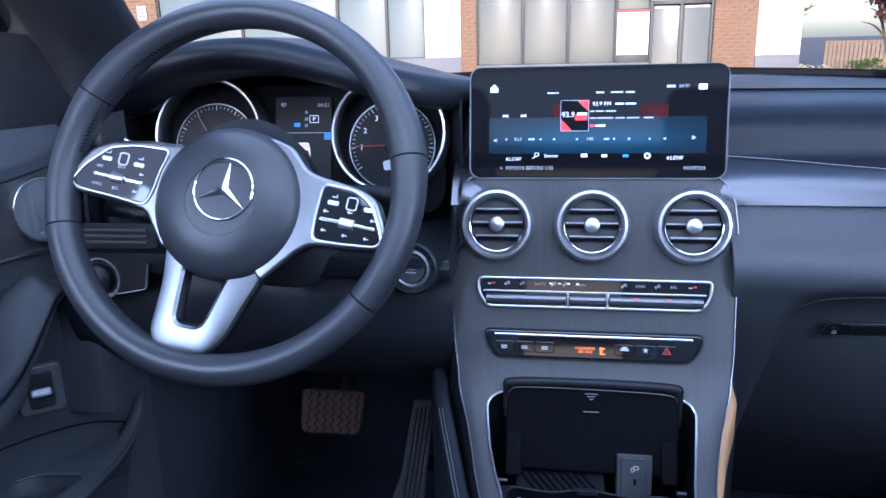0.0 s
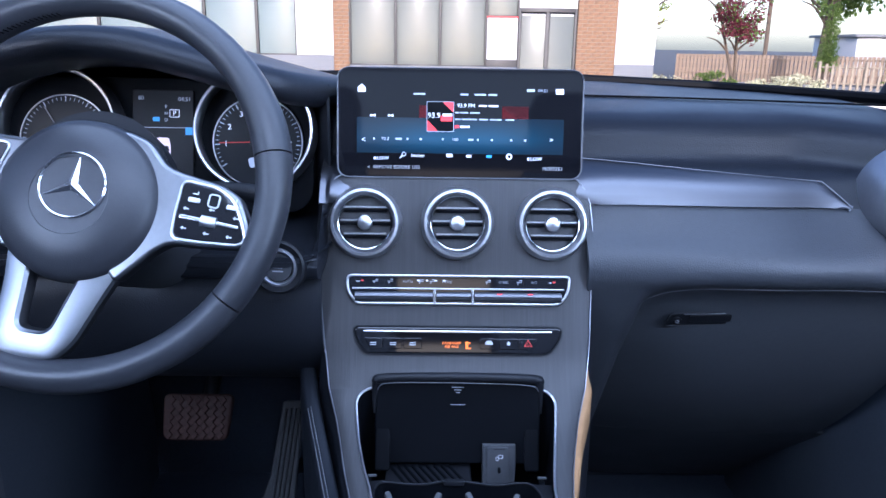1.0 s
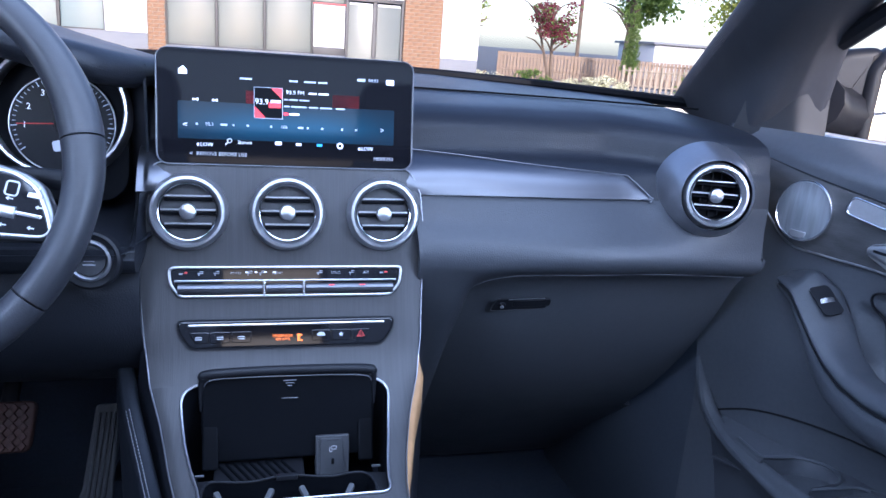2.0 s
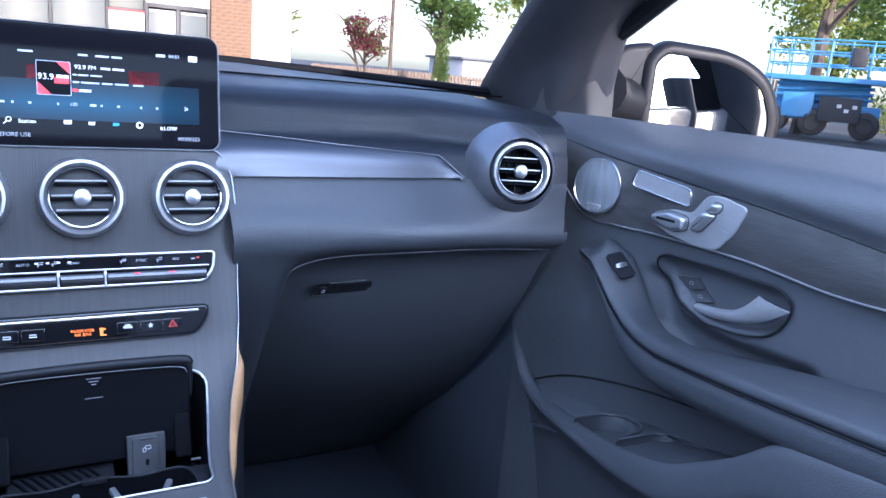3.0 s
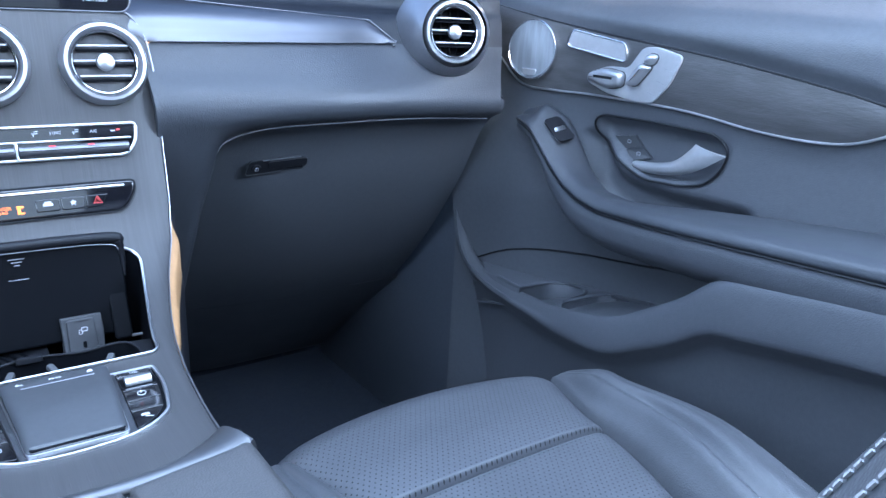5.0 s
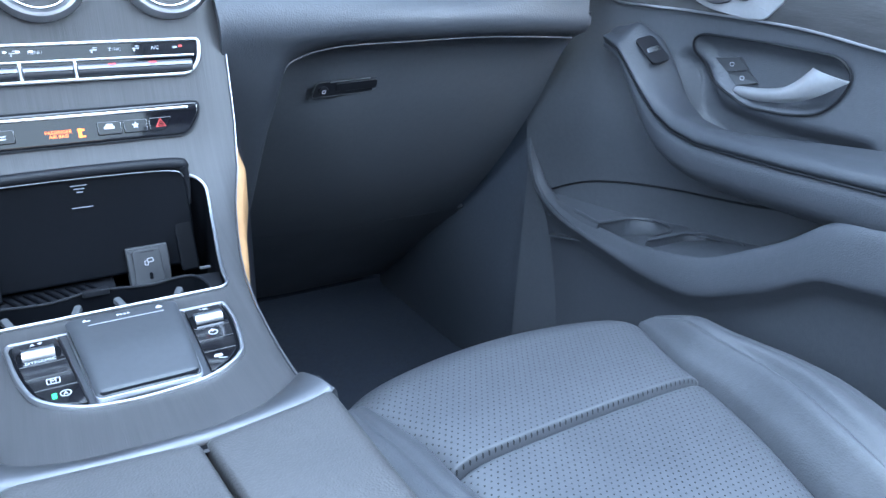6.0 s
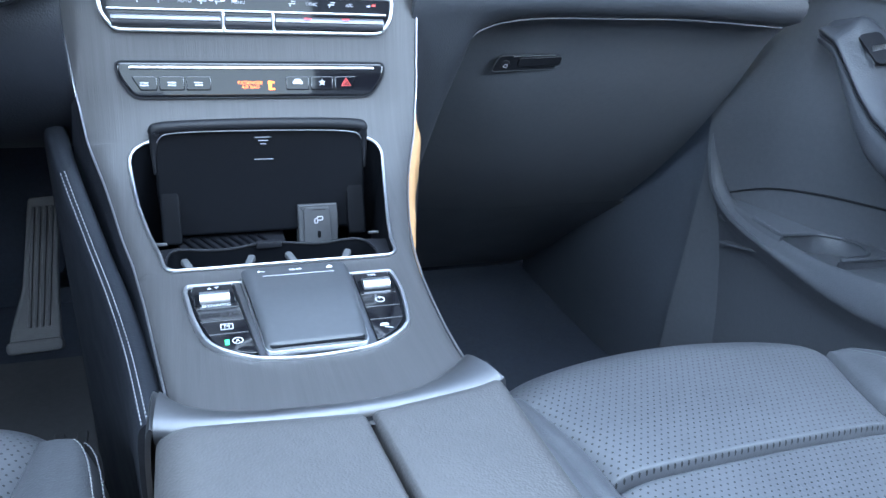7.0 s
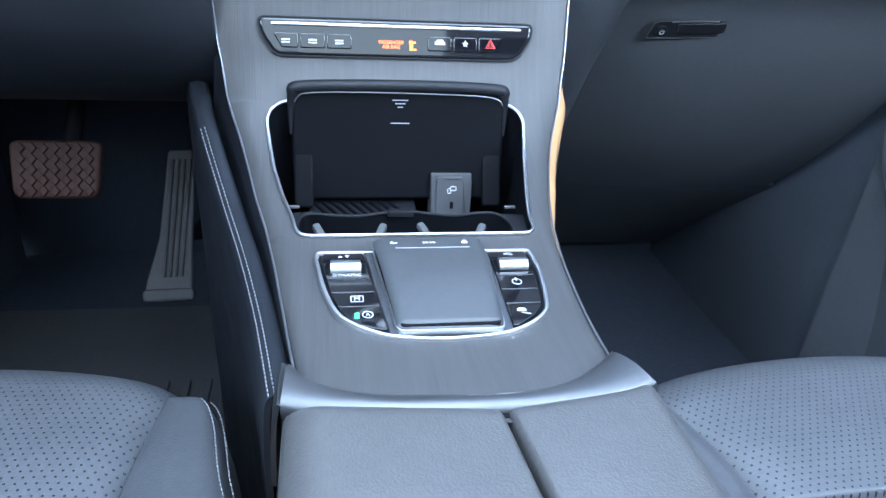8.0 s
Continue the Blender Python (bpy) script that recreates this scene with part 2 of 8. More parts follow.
def pane(name, tint=(1, 1, 1), gloss=0.06):
    """Thin clear glass: straight through, with a weak mirror on top."""
    m = bpy.data.materials.new(name)
    m.use_nodes = True
    nt = m.node_tree
    nt.nodes.remove(nt.nodes["Principled BSDF"])
    tr, gl, mx, fr = (nt.nodes.new(k) for k in ("ShaderNodeBsdfTransparent", "ShaderNodeBsdfGlossy", "ShaderNodeMixShader", "ShaderNodeFresnel"))
    tr.inputs[0].default_value = (*tint, 1)
    gl.inputs["Roughness"].default_value = 0.0
    fr.inputs[0].default_value = 1.0 + gloss * 7
    nt.links.new(fr.outputs[0], mx.inputs[0])
    nt.links.new(tr.outputs[0], mx.inputs[1])
    nt.links.new(gl.outputs[0], mx.inputs[2])
    nt.links.new(mx.outputs[0], nt.nodes["Material Output"].inputs[0])
    return m


def punched(m, pitch=0.0058, hole=0.0008):
    """Rows of fine holes over a leather, seen from above."""
    nt = m.node_tree
    b = nt.nodes["Principled BSDF"]
    tc = nt.nodes.new("ShaderNodeTexCoord")
    sep = nt.nodes.new("ShaderNodeSeparateXYZ")
    nt.links.new(tc.outputs["Object"], sep.inputs[0])

    def op(kind, a, c=None, d=None):
        n = nt.nodes.new("ShaderNodeMath")
        n.operation = kind
        for k, v in enumerate((a, c, d)):
            if v is None:
                continue
            if isinstance(v, (int, float)):
                n.inputs[k].default_value = v
            else:
                nt.links.new(v, n.inputs[k])
        return n.outputs[0]

    gx, gy = op("DIVIDE", sep.outputs[0], pitch), op("DIVIDE", sep.outputs[1], pitch * 0.8)
    row = op("FLOOR", gy)
    sh = op("MULTIPLY", op("MODULO", op("ADD", row, 1000.0), 2.0), 0.5)
    fx = op("SUBTRACT", op("FRACT", op("ADD", gx, sh)), 0.5)
    fy = op("SUBTRACT", op("FRACT", gy), 0.5)
    d = op("SQRT", op("ADD", op("POWER", op("MULTIPLY", fx, pitch), 2.0), op("POWER", op("MULTIPLY", fy, pitch * 0.8), 2.0)))
    inside = op("LESS_THAN", d, hole)
    src = b.inputs["Base Color"].links[0].from_socket
    mx = nt.nodes.new("ShaderNodeMix")
    mx.data_type = "RGBA"
    nt.links.new(inside, mx.inputs[0])
    nt.links.new(src, mx.inputs[6])
    mx.inputs[7].default_value = (0.004, 0.004, 0.005, 1)
    nt.links.new(mx.outputs[2], b.inputs["Base Color"])
    return m


LEATHER = mat("black leather", (0.060, 0.062, 0.069), 0.42, grain=0.25, gscale=700, var=0.12, vscale=18, kind="cells")
LEATHER_SOFT = mat("soft black leather", (0.054, 0.052, 0.053), 0.48, grain=0.34, gscale=720, var=0.12, vscale=14, kind="cells")
ARM_LEATHER = mat("dark armrest leather", (0.036, 0.039, 0.046), 0.46, grain=0.2, gscale=700, var=0.12, vscale=14, kind="cells")
LEATHER_HOLES = punched(mat("perforated black leather", (0.070, 0.072, 0.080), 0.40, grain=0.22, gscale=700, var=0.12, vscale=15, kind="cells"))
WHEEL_LEATHER = mat("smooth wheel leather", (0.026, 0.027, 0.032), 0.40, grain=0.12, gscale=900, var=0.12, vscale=20, kind="cells")
# Upper skin is darkened for the shade under the dashboard's crest.
DASH_SKIN = mat("dashboard skin", (0.013, 0.0145, 0.019), 0.45, spec=0.33, grain=0.3, gscale=700, var=0.1, vscale=10, kind="cells")
DARK_PLASTIC = mat("dark grained plastic", (0.040, 0.041, 0.045), 0.55, grain=0.25, gscale=900, var=0.12, vscale=14)
# Lower skin is lightened for the haze over the dark footwell.
LOW_SKIN = mat("haze-lifted lower dashboard skin", (0.062, 0.066, 0.075), 0.5, grain=0.3, gscale=700, var=0.1, vscale=9, kind="cells")
KNEE_SKIN = mat("dashboard front skin", (0.041, 0.044, 0.051), 0.47, grain=0.3, gscale=700, var=0.1, vscale=9, kind="cells")
DOOR_SKIN = mat("door skin", (0.070, 0.074, 0.085), 0.5, grain=0.3, gscale=700, var=0.1, vscale=9, kind="cells")
BLACK = mat("black plastic", (0.010, 0.0105, 0.013), 0.45, var=0.1, spec=0.25)
# Near-zero black for trim; in recesses it stands in for deep shade.
VOID = mat("deep black trim and recess shade", (0.004, 0.0045, 0.006), 0.5, var=0.1, spec=0.08)
PAD_SATIN = mat("dark grey satin touch surface", (0.046, 0.048, 0.053), 0.42, var=0.1, vscale=20)
PLATE = mat("matt silver plate", (0.46, 0.46, 0.475), 0.40, 0.7, var=0.06, vscale=40)
PIANO = mat("gloss black", (0.006, 0.006, 0.008), 0.05, var=0.05, coat=0.6)
SCREEN_GLASS = mat("coated black screen glass", (0.006, 0.006, 0.008), 0.05, var=0.05, spec=0.3)
RING = mat("bright satin chrome", (0.56, 0.56, 0.58), 0.42, 1.0, var=0.05, vscale=30)
# Leather darkened for the shade on the driver's side of the console.
KNEE = mat("console leather darkened for shade", (0.012, 0.014, 0.019), 0.58, spec=0.25, grain=0.2, gscale=800, var=0.12, vscale=18, kind="cells")
BAND = mat("satin silver band", (0.145, 0.146, 0.154), 0.50, 1.0, var=0.06, vscale=30)
GRILLE = mat("brushed silver grille", (0.22, 0.235, 0.26), 0.48, 0.6, grain=0.25, gscale=500, var=0.25, vscale=120, stretch=(1, 1, 0.08))
SPOKE = mat("dark satin silver", (0.21, 0.213, 0.225), 0.34, 1.0, var=0.06, vscale=30)
ALU = mat("brushed aluminium", (0.165, 0.165, 0.178), 0.38, 1.0, grain=0.06, gscale=600, var=0.08, vscale=30, stretch=(0.03, 1, 1))
SATIN = mat("satin silver", (0.58, 0.58, 0.60), 0.34, 1.0, var=0.06, vscale=30)
COLLAR = mat("dark satin metal", (0.26, 0.26, 0.28), 0.36, 0.8, var=0.06)
CHROME = mat("polished chrome", (0.82, 0.82, 0.84), 0.14, 1.0, var=0.04)
FASCIA = mat("dark open-pore wood", (0.046, 0.0445, 0.046), 0.50, grain=0.25, gscale=1100, var=0.20, vscale=520, stretch=(1, 0.03, 0.03), rvar=0.05)
DOOR_WOOD = mat("dark open-pore door wood", (0.05, 0.049, 0.051), 0.46, grain=0.32, gscale=520, var=0.3, vscale=90, stretch=(1, 0.12, 1))
# Tan stands in for sunlight on the console's dark edge.
SUN_TAN = mat("sunlight tan", (0.44, 0.24, 0.11), 0.55, grain=0.2, gscale=500, var=0.15, vscale=20)
# Kick panel and carpet are tinted blue for the haze over the footwells.
KICK = mat("haze-blue moulded plastic", (0.054, 0.061, 0.076), 0.6, grain=0.25, gscale=900, var=0.12, vscale=14)
CARPET = mat("haze-blue carpet", (0.022, 0.028, 0.042), 0.95, grain=0.9, gscale=700, var=0.3, vscale=30)
GREY_TAB = mat("grey rubber", (0.062, 0.063, 0.067), 0.6, var=0.1)
# Red-brown puts warm sunlight into the colour of black pedal rubber.
SUNLIT_RUBBER = mat("rubber painted with warm sunlight", (0.055, 0.020, 0.014), 0.7, grain=0.2, gscale=500, var=0.3)
RUBBER = mat("black rubber", (0.045, 0.045, 0.047), 0.75, grain=0.2, gscale=500, var=0.2)
THREAD = mat("pale grey thread", (0.24, 0.24, 0.25), 0.8, var=0.2, vscale=200)
HEADLINER = mat("grey headliner cloth", (0.3, 0.3, 0.31), 0.9, grain=0.3, gscale=900, var=0.08)
PILLAR = mat("dark pillar cloth", (0.020, 0.021, 0.026), 0.85, grain=0.4, gscale=900, var=0.1)
GLASS = pane("window glass", (0.97, 0.98, 0.98))
DARK_GLASS = pane("privacy glass", (0.08, 0.085, 0.09), 0.012)
ROOF_GLASS = pane("roof glass", (0.85, 0.88, 0.9))
MIRROR = mat("mirror glass", (0.9, 0.9, 0.9), 0.01, 1.0, var=0.0)
PAINT_WHITE = mat("white car paint", (0.75, 0.75, 0.75), 0.15, var=0.03, coat=0.8)
INK = mat("white printed ink", (0.5, 0.5, 0.52), 0.6, var=0.1)
INK_DIM = mat("grey printed ink", (0.35, 0.35, 0.38), 0.6, var=0.1)
RED_INK = mat("red printed ink", (0.7, 0.06, 0.05), 0.6, var=0.1)
LIT_WHITE = glow("lit white", (0.85, 0.9, 1.0), 0.2)
LIT_DIM = glow("lit grey", (0.5, 0.55, 0.65), 0.07)
LIT_ORANGE = glow("lit orange", (1.0, 0.2, 0.03), 0.4)
LIT_RED = glow("lit red", (1.0, 0.05, 0.06), 0.28)
LIT_GREEN = glow("lit green", (0.05, 0.9, 0.25), 0.4)
LIT_BLUE = glow("lit blue", (0.04, 0.3, 0.7), 0.18)

# ---- the car's shell ----
def strip(a, b, n=12, m=4):
    """A grid between two 3D lines."""
    a, b = curve_pts(a, n), curve_pts(b, n)
    return np.array([[p + (q - p) * k / m for k in range(m + 1)] for p, q in zip(a, b)])


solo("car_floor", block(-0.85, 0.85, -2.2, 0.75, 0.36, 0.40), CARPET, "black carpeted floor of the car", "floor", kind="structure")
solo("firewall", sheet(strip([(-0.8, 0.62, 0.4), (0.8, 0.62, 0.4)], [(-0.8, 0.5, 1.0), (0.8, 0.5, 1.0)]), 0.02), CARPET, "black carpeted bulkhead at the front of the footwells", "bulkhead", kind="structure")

WS_B = [(-0.73, 0.29, 1.245), (-0.5, 0.41, 1.255), (-0.25, 0.455, 1.264), (0, 0.47, 1.268), (0.25, 0.455, 1.264), (0.5, 0.41, 1.255), (0.73, 0.29, 1.245)]
WS_T = [(-0.58, -0.42, 1.60), (-0.4, -0.36, 1.63), (-0.2, -0.335, 1.645), (0, -0.33, 1.65), (0.2, -0.335, 1.645), (0.4, -0.36, 1.63), (0.58, -0.42, 1.60)]
wind = solo("windscreen", grid(strip(WS_B, WS_T)), GLASS, "clear windscreen glass over the dashboard", "windscreen", kind="structure")
wind.visible_shadow = False
solo("windscreen_seal", tube(curve_pts(WS_B, 10) + np.array((0, -0.012, -0.004)), 0.009, 8), VOID, "black rubber seal along the foot of the windscreen", "seal", kind="structure")


def a_pillar(s, lab):
    glass = curve_pts([(0.672, 0.365, 1.240), (0.648, 0.30, 1.272), (0.588, 0.10, 1.380), (0.515, -0.14, 1.515), (0.44, -0.40, 1.648)], 6)
    face = curve_pts([(0.665, 0.25, 1.215), (0.640, 0.195, 1.262), (0.612, 0.06, 1.352), (0.545, -0.17, 1.485), (0.475, -0.42, 1.605)], 6)
    ridge = curve_pts([(0.640, 0.125, 1.205), (0.642, 0.105, 1.245), (0.652, 0.030, 1.355), (0.590, -0.19, 1.480), (0.515, -0.44, 1.588)], 6)
    side = curve_pts([(0.72, 0.075, 1.205), (0.725, 0.07, 1.255), (0.728, 0.035, 1.375), (0.672, -0.16, 1.475), (0.590, -0.46, 1.600)], 6)
    rows = []
    for a, b, c, d in zip(glass, face, ridge, side):
        out = np.array((0.02, 0.03, 0.02))
        rows.append(curve_pts([a + out, a, b, c, c * 0.5 + d * 0.5 + np.array((0.006, 0.004, 0)), d, d + out], 5))
    rows = np.array(rows) * np.array((s, 1, 1))
    if s < 0:
        rows = rows[:, ::-1]
    return solo("windscreen_pillar", sheet(rows[:, ::-1], 0.004), PILLAR, lab, "pillar", kind="structure", sharp=60)


a_pillar(1, "dark cloth-covered windscreen pillar beside the passenger window")
a_pillar(-1, "dark cloth-covered windscreen pillar beside the driver window")

# roof with a large glass opening, rear half closed, side windows
RX, RZ = 0.58, 1.60
# Unseen roof: its openings and bar are placed to steer light and reflections.
for nm, q in (("roof_front", (-0.60, 0.60, -0.42, -0.34)), ("roof_rear", (-0.60, 0.60, -2.25, -1.74)), ("roof_bar", (-0.42, 0.42, -0.90, -0.78)), ("roof_side", (-0.60, -0.42, -1.74, -0.42)), ("roof_side", (0.42, 0.60, -1.74, -0.42))):
    solo(nm, block(q[0], q[1], q[2], q[3], RZ, RZ + 0.04, 0.01), HEADLINER, "light grey cloth headliner of the car roof", "roof", kind="structure")
for y0, y1 in ((-0.79, -0.41), (-1.75, -0.89)):
    rg = solo("roof_window", block(-0.43, 0.43, y0, y1, RZ + 0.041, RZ + 0.047, 0.001), ROOF_GLASS, "tinted glass panel in the car roof", "roof window", kind="structure")
    rg.visible_shadow = False
# Unseen sheet added to keep direct sun off the dashboard and console.
SUN_SHEET = leaf("pale translucent sheet", (0.30, 0.30, 0.32))
solo("sun_stop_sheet", block(-0.43, 0.43, -1.75, -0.85, RZ + 0.024, RZ + 0.026, 0.0005), SUN_SHEET, "unseen translucent sheet under the rear roof glass, added to stop the sun", "blind", kind="structure")
for s in (1, -1):
    solo("centre_pillar", tube([(0.755 * s, -0.98, 0.4), (0.755 * s, -0.98, 1.2), (0.61 * s, -0.99, 1.61)], 0.06, 10), PILLAR, "dark cloth-covered pillar behind the front door", "pillar", kind="structure")
    # Unseen rail, thickened to keep the sun off the windscreen pillars.
    solo("roof_rail", tube([(0.60 * s, -0.40, 1.590), (0.635 * s, -0.7, 1.605), (0.640 * s, -1.2, 1.605), (0.62 * s, -2.1, 1.585)], 0.055, 10), HEADLINER, "grey roof rail over the side windows", "roof rail", kind="structure")
    # Unseen pillar, widened to stop a sun streak in the footwell.
    solo("rear_pillar", tube([(0.75 * s, -2.1, 0.4), (0.75 * s, -2.1, 1.2), (0.64 * s, -2.15, 1.61)], 0.17, 12), PILLAR, "dark pillar behind the rear door", "pillar", kind="structure")
    solo("rear_door", block(min(0.74 * s, 0.80 * s), max(0.74 * s, 0.80 * s), -2.1, -0.97, 0.4, 1.215, 0.02), PAINT_WHITE, "white rear car door", "car door", kind="structure")
    solo("rear_side_window", grid(strip([(0.77 * s, -2.05, 1.215), (0.77 * s, -1.0, 1.215)], [(0.62 * s, -2.05, 1.58), (0.62 * s, -1.0, 1.58)])), DARK_GLASS, "tinted glass of the rear side window", "car window", kind="structure")
solo("rear_bench", join(block(-0.66, 0.66, -1.95, -1.45, 0.40, 0.80, 0.04), block(-0.66, 0.66, -2.12, -1.90, 0.40, 1.25, 0.05)), LEATHER, "black leather rear bench seat", "rear seat", kind="structure")
# Tint added to keep sun and glare off the console.
solo("rear_window", grid(strip([(-0.6, -2.45, 1.15), (0.6, -2.45, 1.15)], [(-0.52, -2.22, 1.6), (0.52, -2.22, 1.6)])), DARK_GLASS, "tinted rear window of the car", "car window", kind="structure")
solo("tailgate", block(-0.75, 0.75, -2.5, -2.44, 0.4, 1.16, 0.03), DARK_PLASTIC, "dark inside of the tailgate", "tailgate", kind="structure")

# ---- dashboard ----
dash = thing("dashboard", (0, 0.1, 0.78), "black soft-skinned dashboard with a brushed aluminium strip", "dashboard")


def dash_profile(x):
    """Points (y, z) from the windscreen down to the lip over the glovebox."""
    ax = abs(x)
    e = smoothstep(0.40, 0.575, ax)
    wy = float(interp(ax, [(0, 0.462), (0.25, 0.448), (0.5, 0.392), (0.62, 0.33), (0.75, 0.26)]))
    wz = float(interp(ax, [(0, 1.268), (0.25, 1.264), (0.5, 1.252), (0.62, 1.245), (0.75, 1.235)]))
    pts = [(wy, wz - 0.004), (wy * 0.7 + 0.035, wz - 0.007), (0.165 - 0.10 * e, 1.240 - 0.010 * e), (0.118 - 0.112 * e, 1.230 - 0.012 * e), (0.098 - 0.106 * e, 1.216 - 0.008 * e),
           (0.092 - 0.106 * e, 1.200 - 0.003 * e), (0.084 - 0.101 * e, 1.182), (0.050 - 0.072 * e, 1.170), (0.022 - 0.049 * e, 1.140), (-0.010 - 0.018 * e, 1.110)]
    back = 0.030 * (1 - (smoothstep(0.15, 0.40, ax) if x > 0 else smoothstep(0.115, 0.145, ax)))
    pts = [(y + back * smoothstep(1.16, 1.11, z), z) for y, z in pts]
    d = 0.0
    pts.append((-0.031 + back, 1.087))
    for f in (0.2, 0.45, 0.72, 0.95):
        pts.append((-0.031 - 0.005 * f + back + 0.45 * d * f, 1.087 - 0.012 * f - d * f))
    q = -0.030 + back + 0.45 * d
    pts += [(q, 1.063 - d), (q + 0.018, 1.0575 - d)]
    if ax < 0.153:
        k = smoothstep(0.153, 0.147, ax)
        pts = [(y + k * max(0.0, 0.070 - y), z + k * max(0.0, 1.10 - z)) if z < 1.135 else (y, z) for y, z in pts]
    if -0.60 < x < -0.16:
        k = float(smoothstep(-0.60, -0.585, x) * smoothstep(-0.158, -0.172, x))
        pts = [(y + k * max(0.0, 0.15 - y), z) if 1.10 < z < 1.235 else (y, z) for y, z in pts]
    return pts


xs = np.concatenate([np.linspace(-0.60, -0.58, 4), np.linspace(-0.55, -0.18, 10), np.linspace(-0.172, -0.145, 6), np.linspace(-0.14, 0.14, 8), np.linspace(0.146, 0.154, 4), np.linspace(0.16, 0.2180, 6), np.linspace(0.2190, 0.2300, 8), np.linspace(0.235, 0.3125, 12), np.linspace(0.325, 0.588, 18)])
rows = np.array([[(x, y, z) for y, z in curve_pts(dash_profile(x), 4)] for x in xs if x < 0.1465])
part("upper_pad", sheet(rows[::-1], 0.006), DASH_SKIN, dash, sharp=60)
rows = np.array([[(x, y, z) for y, z in curve_pts(dash_profile(x)[:9], 4)] for x in xs if x > 0.1455])
part("upper_pad", sheet(rows[::-1], 0.006), DASH_SKIN, dash, sharp=60)
# lower pad, swept round the arch over the glovebox
ARCH = curve_pts([(0.588, 1.0435), (0.48, 1.049), (0.40, 1.0495), (0.30, 1.0455), (0.258, 1.039), (0.236, 1.0305), (0.2235, 1.018), (0.219, 0.985), (0.2145, 0.955), (0.2095, 0.925), (0.196, 0.775)], 6)
FAR = curve_pts([(0.588, 1.14), (0.50, 1.14), (0.40, 1.14), (0.31, 1.14), (0.250, 1.14), (0.195, 1.14), (0.150, 1.13), (0.150, 1.04), (0.150, 0.95), (0.150, 0.86), (0.150, 0.775)], 6)


def knee_y(x, z):
    """The lower pad's face towards the seat."""
    e, back = smoothstep(0.40, 0.575, x), 0.030 * (1 - smoothstep(0.15, 0.40, x))
    face = [(1.17, 0.050 - 0.072 * e), (1.14, 0.022 - 0.049 * e + back * 0.35), (1.11, -0.010 - 0.018 * e + back), (1.087, -0.031 + back), (1.06, -0.036 + back), (1.03, -0.0205 + back), (0.90, 0.041 + back), (0.77, 0.0995 + back)]
    return float(interp(z, curve_pts(face, 6)[:, ::1]))


rows = []
for a, b in zip(ARCH, FAR):
    line = []
    for k in np.concatenate([np.linspace(0, 0.22, 7), np.linspace(0.27, 1, 14)]):
        x, z = a + (b - a) * k
        d = k * np.linalg.norm(b - a)
        line.append((x, knee_y(x, z) + 0.024 * (1 - math.sqrt(1 - max(0.0, (0.030 - d) / 0.030) ** 2)), z))
    rows.append(line)
part("lower_pad", sheet(np.array(rows)[::-1], 0.006), KNEE_SKIN, dash, sharp=60)
end_rows = []
for k in np.linspace(0, 1, 6):
    x = 0.588 + 0.009 * math.sin(k * math.pi / 2)
    end_rows.append([(x, y + 0.07 * (1 - math.cos(k * math.pi / 2)), z - 0.004 * k) for y, z in curve_pts(dash_profile(0.588), 4)])
part("end_cap", sheet(np.array(end_rows)[::-1], 0.004), DASH_SKIN, dash, sharp=60)
part("end_cap", sheet(np.array(end_rows) * np.array((-1, 1, 1)), 0.004), DASH_SKIN, dash, sharp=60)

# brushed strip: from behind the screen to a tip near the side vent
def strip_rows(x0, x1, tip):
    out = []
    for x in np.linspace(x0, x1, 40):
        k = abs(x)
        top = 1.184 - 0.018 * (k - 0.14) / 0.28
        bot = 1.1385 + 0.002 * (k - 0.14) / 0.3
        if tip:
            top = min(top, bot + max(0.0005, (0.446 - k) * 1.05)) if k > 0.405 else top
        prof = curve_pts(dash_profile(x), 6)
        z = np.linspace(top, bot, 7)
        o = np.argsort(prof[:, 1])
        y = np.interp(z, prof[o, 1], prof[o, 0])
        out.append([(x, yy + 0.012 * (1 - smoothstep(0.09, 0.13, k)) - 0.006 - 0.002 * math.sin(math.pi * i / 6), zz) for i, (yy, zz) in enumerate(zip(y, z))])
    return np.array(out)


part("aluminium_strip", sheet(strip_rows(-0.13, 0.445, True)[::-1], 0.004), ALU, dash, "brushed aluminium dashboard strip", sharp=60)
part("aluminium_strip", sheet(strip_rows(-0.180, -0.13, False)[::-1], 0.004), ALU, dash, "brushed aluminium dashboard strip", sharp=60)

# glovebox door and the knee panel that frames it
# Undercut all the way down so that the face fades into shade.
GB = [(-0.014, 1.0515), (0.012, 1.040), (0.034, 1.018), (0.050, 0.990), (0.072, 0.950), (0.105, 0.900), (0.150, 0.840), (0.210, 0.770), (0.290, 0.690), (0.390, 0.600), (0.500, 0.500), (0.585, 0.425)]


def gb_y(z):
    return float(interp(z, curve_pts(GB, 6)[:, ::-1]))


rows = []
for x in np.linspace(0.185, 0.612, 26):
    top = 1.068
    prof = []
    for k in np.linspace(0, 1, 40):
        z = top + (0.700 - top) * k
        prof.append((x, gb_y(min(z, 1.0515)) + 0.003 + 0.030 * (1 - smoothstep(0.15, 0.40, x)), z))
    rows.append(prof)
glove = part("glovebox_door", sheet(np.array(rows)[::-1], 0.012), LOW_SKIN, dash, "dark plastic glovebox door", sharp=60)
part("panel_gap", tube([(x, 0.215 + 0.02 * math.cos(x * 3), 1.2535 - 0.02 * abs(x) ** 2 - 0.004) for x in np.linspace(-0.15, 0.62, 30)], 0.0016, 6), VOID, dash, "thin dark joint across the top")
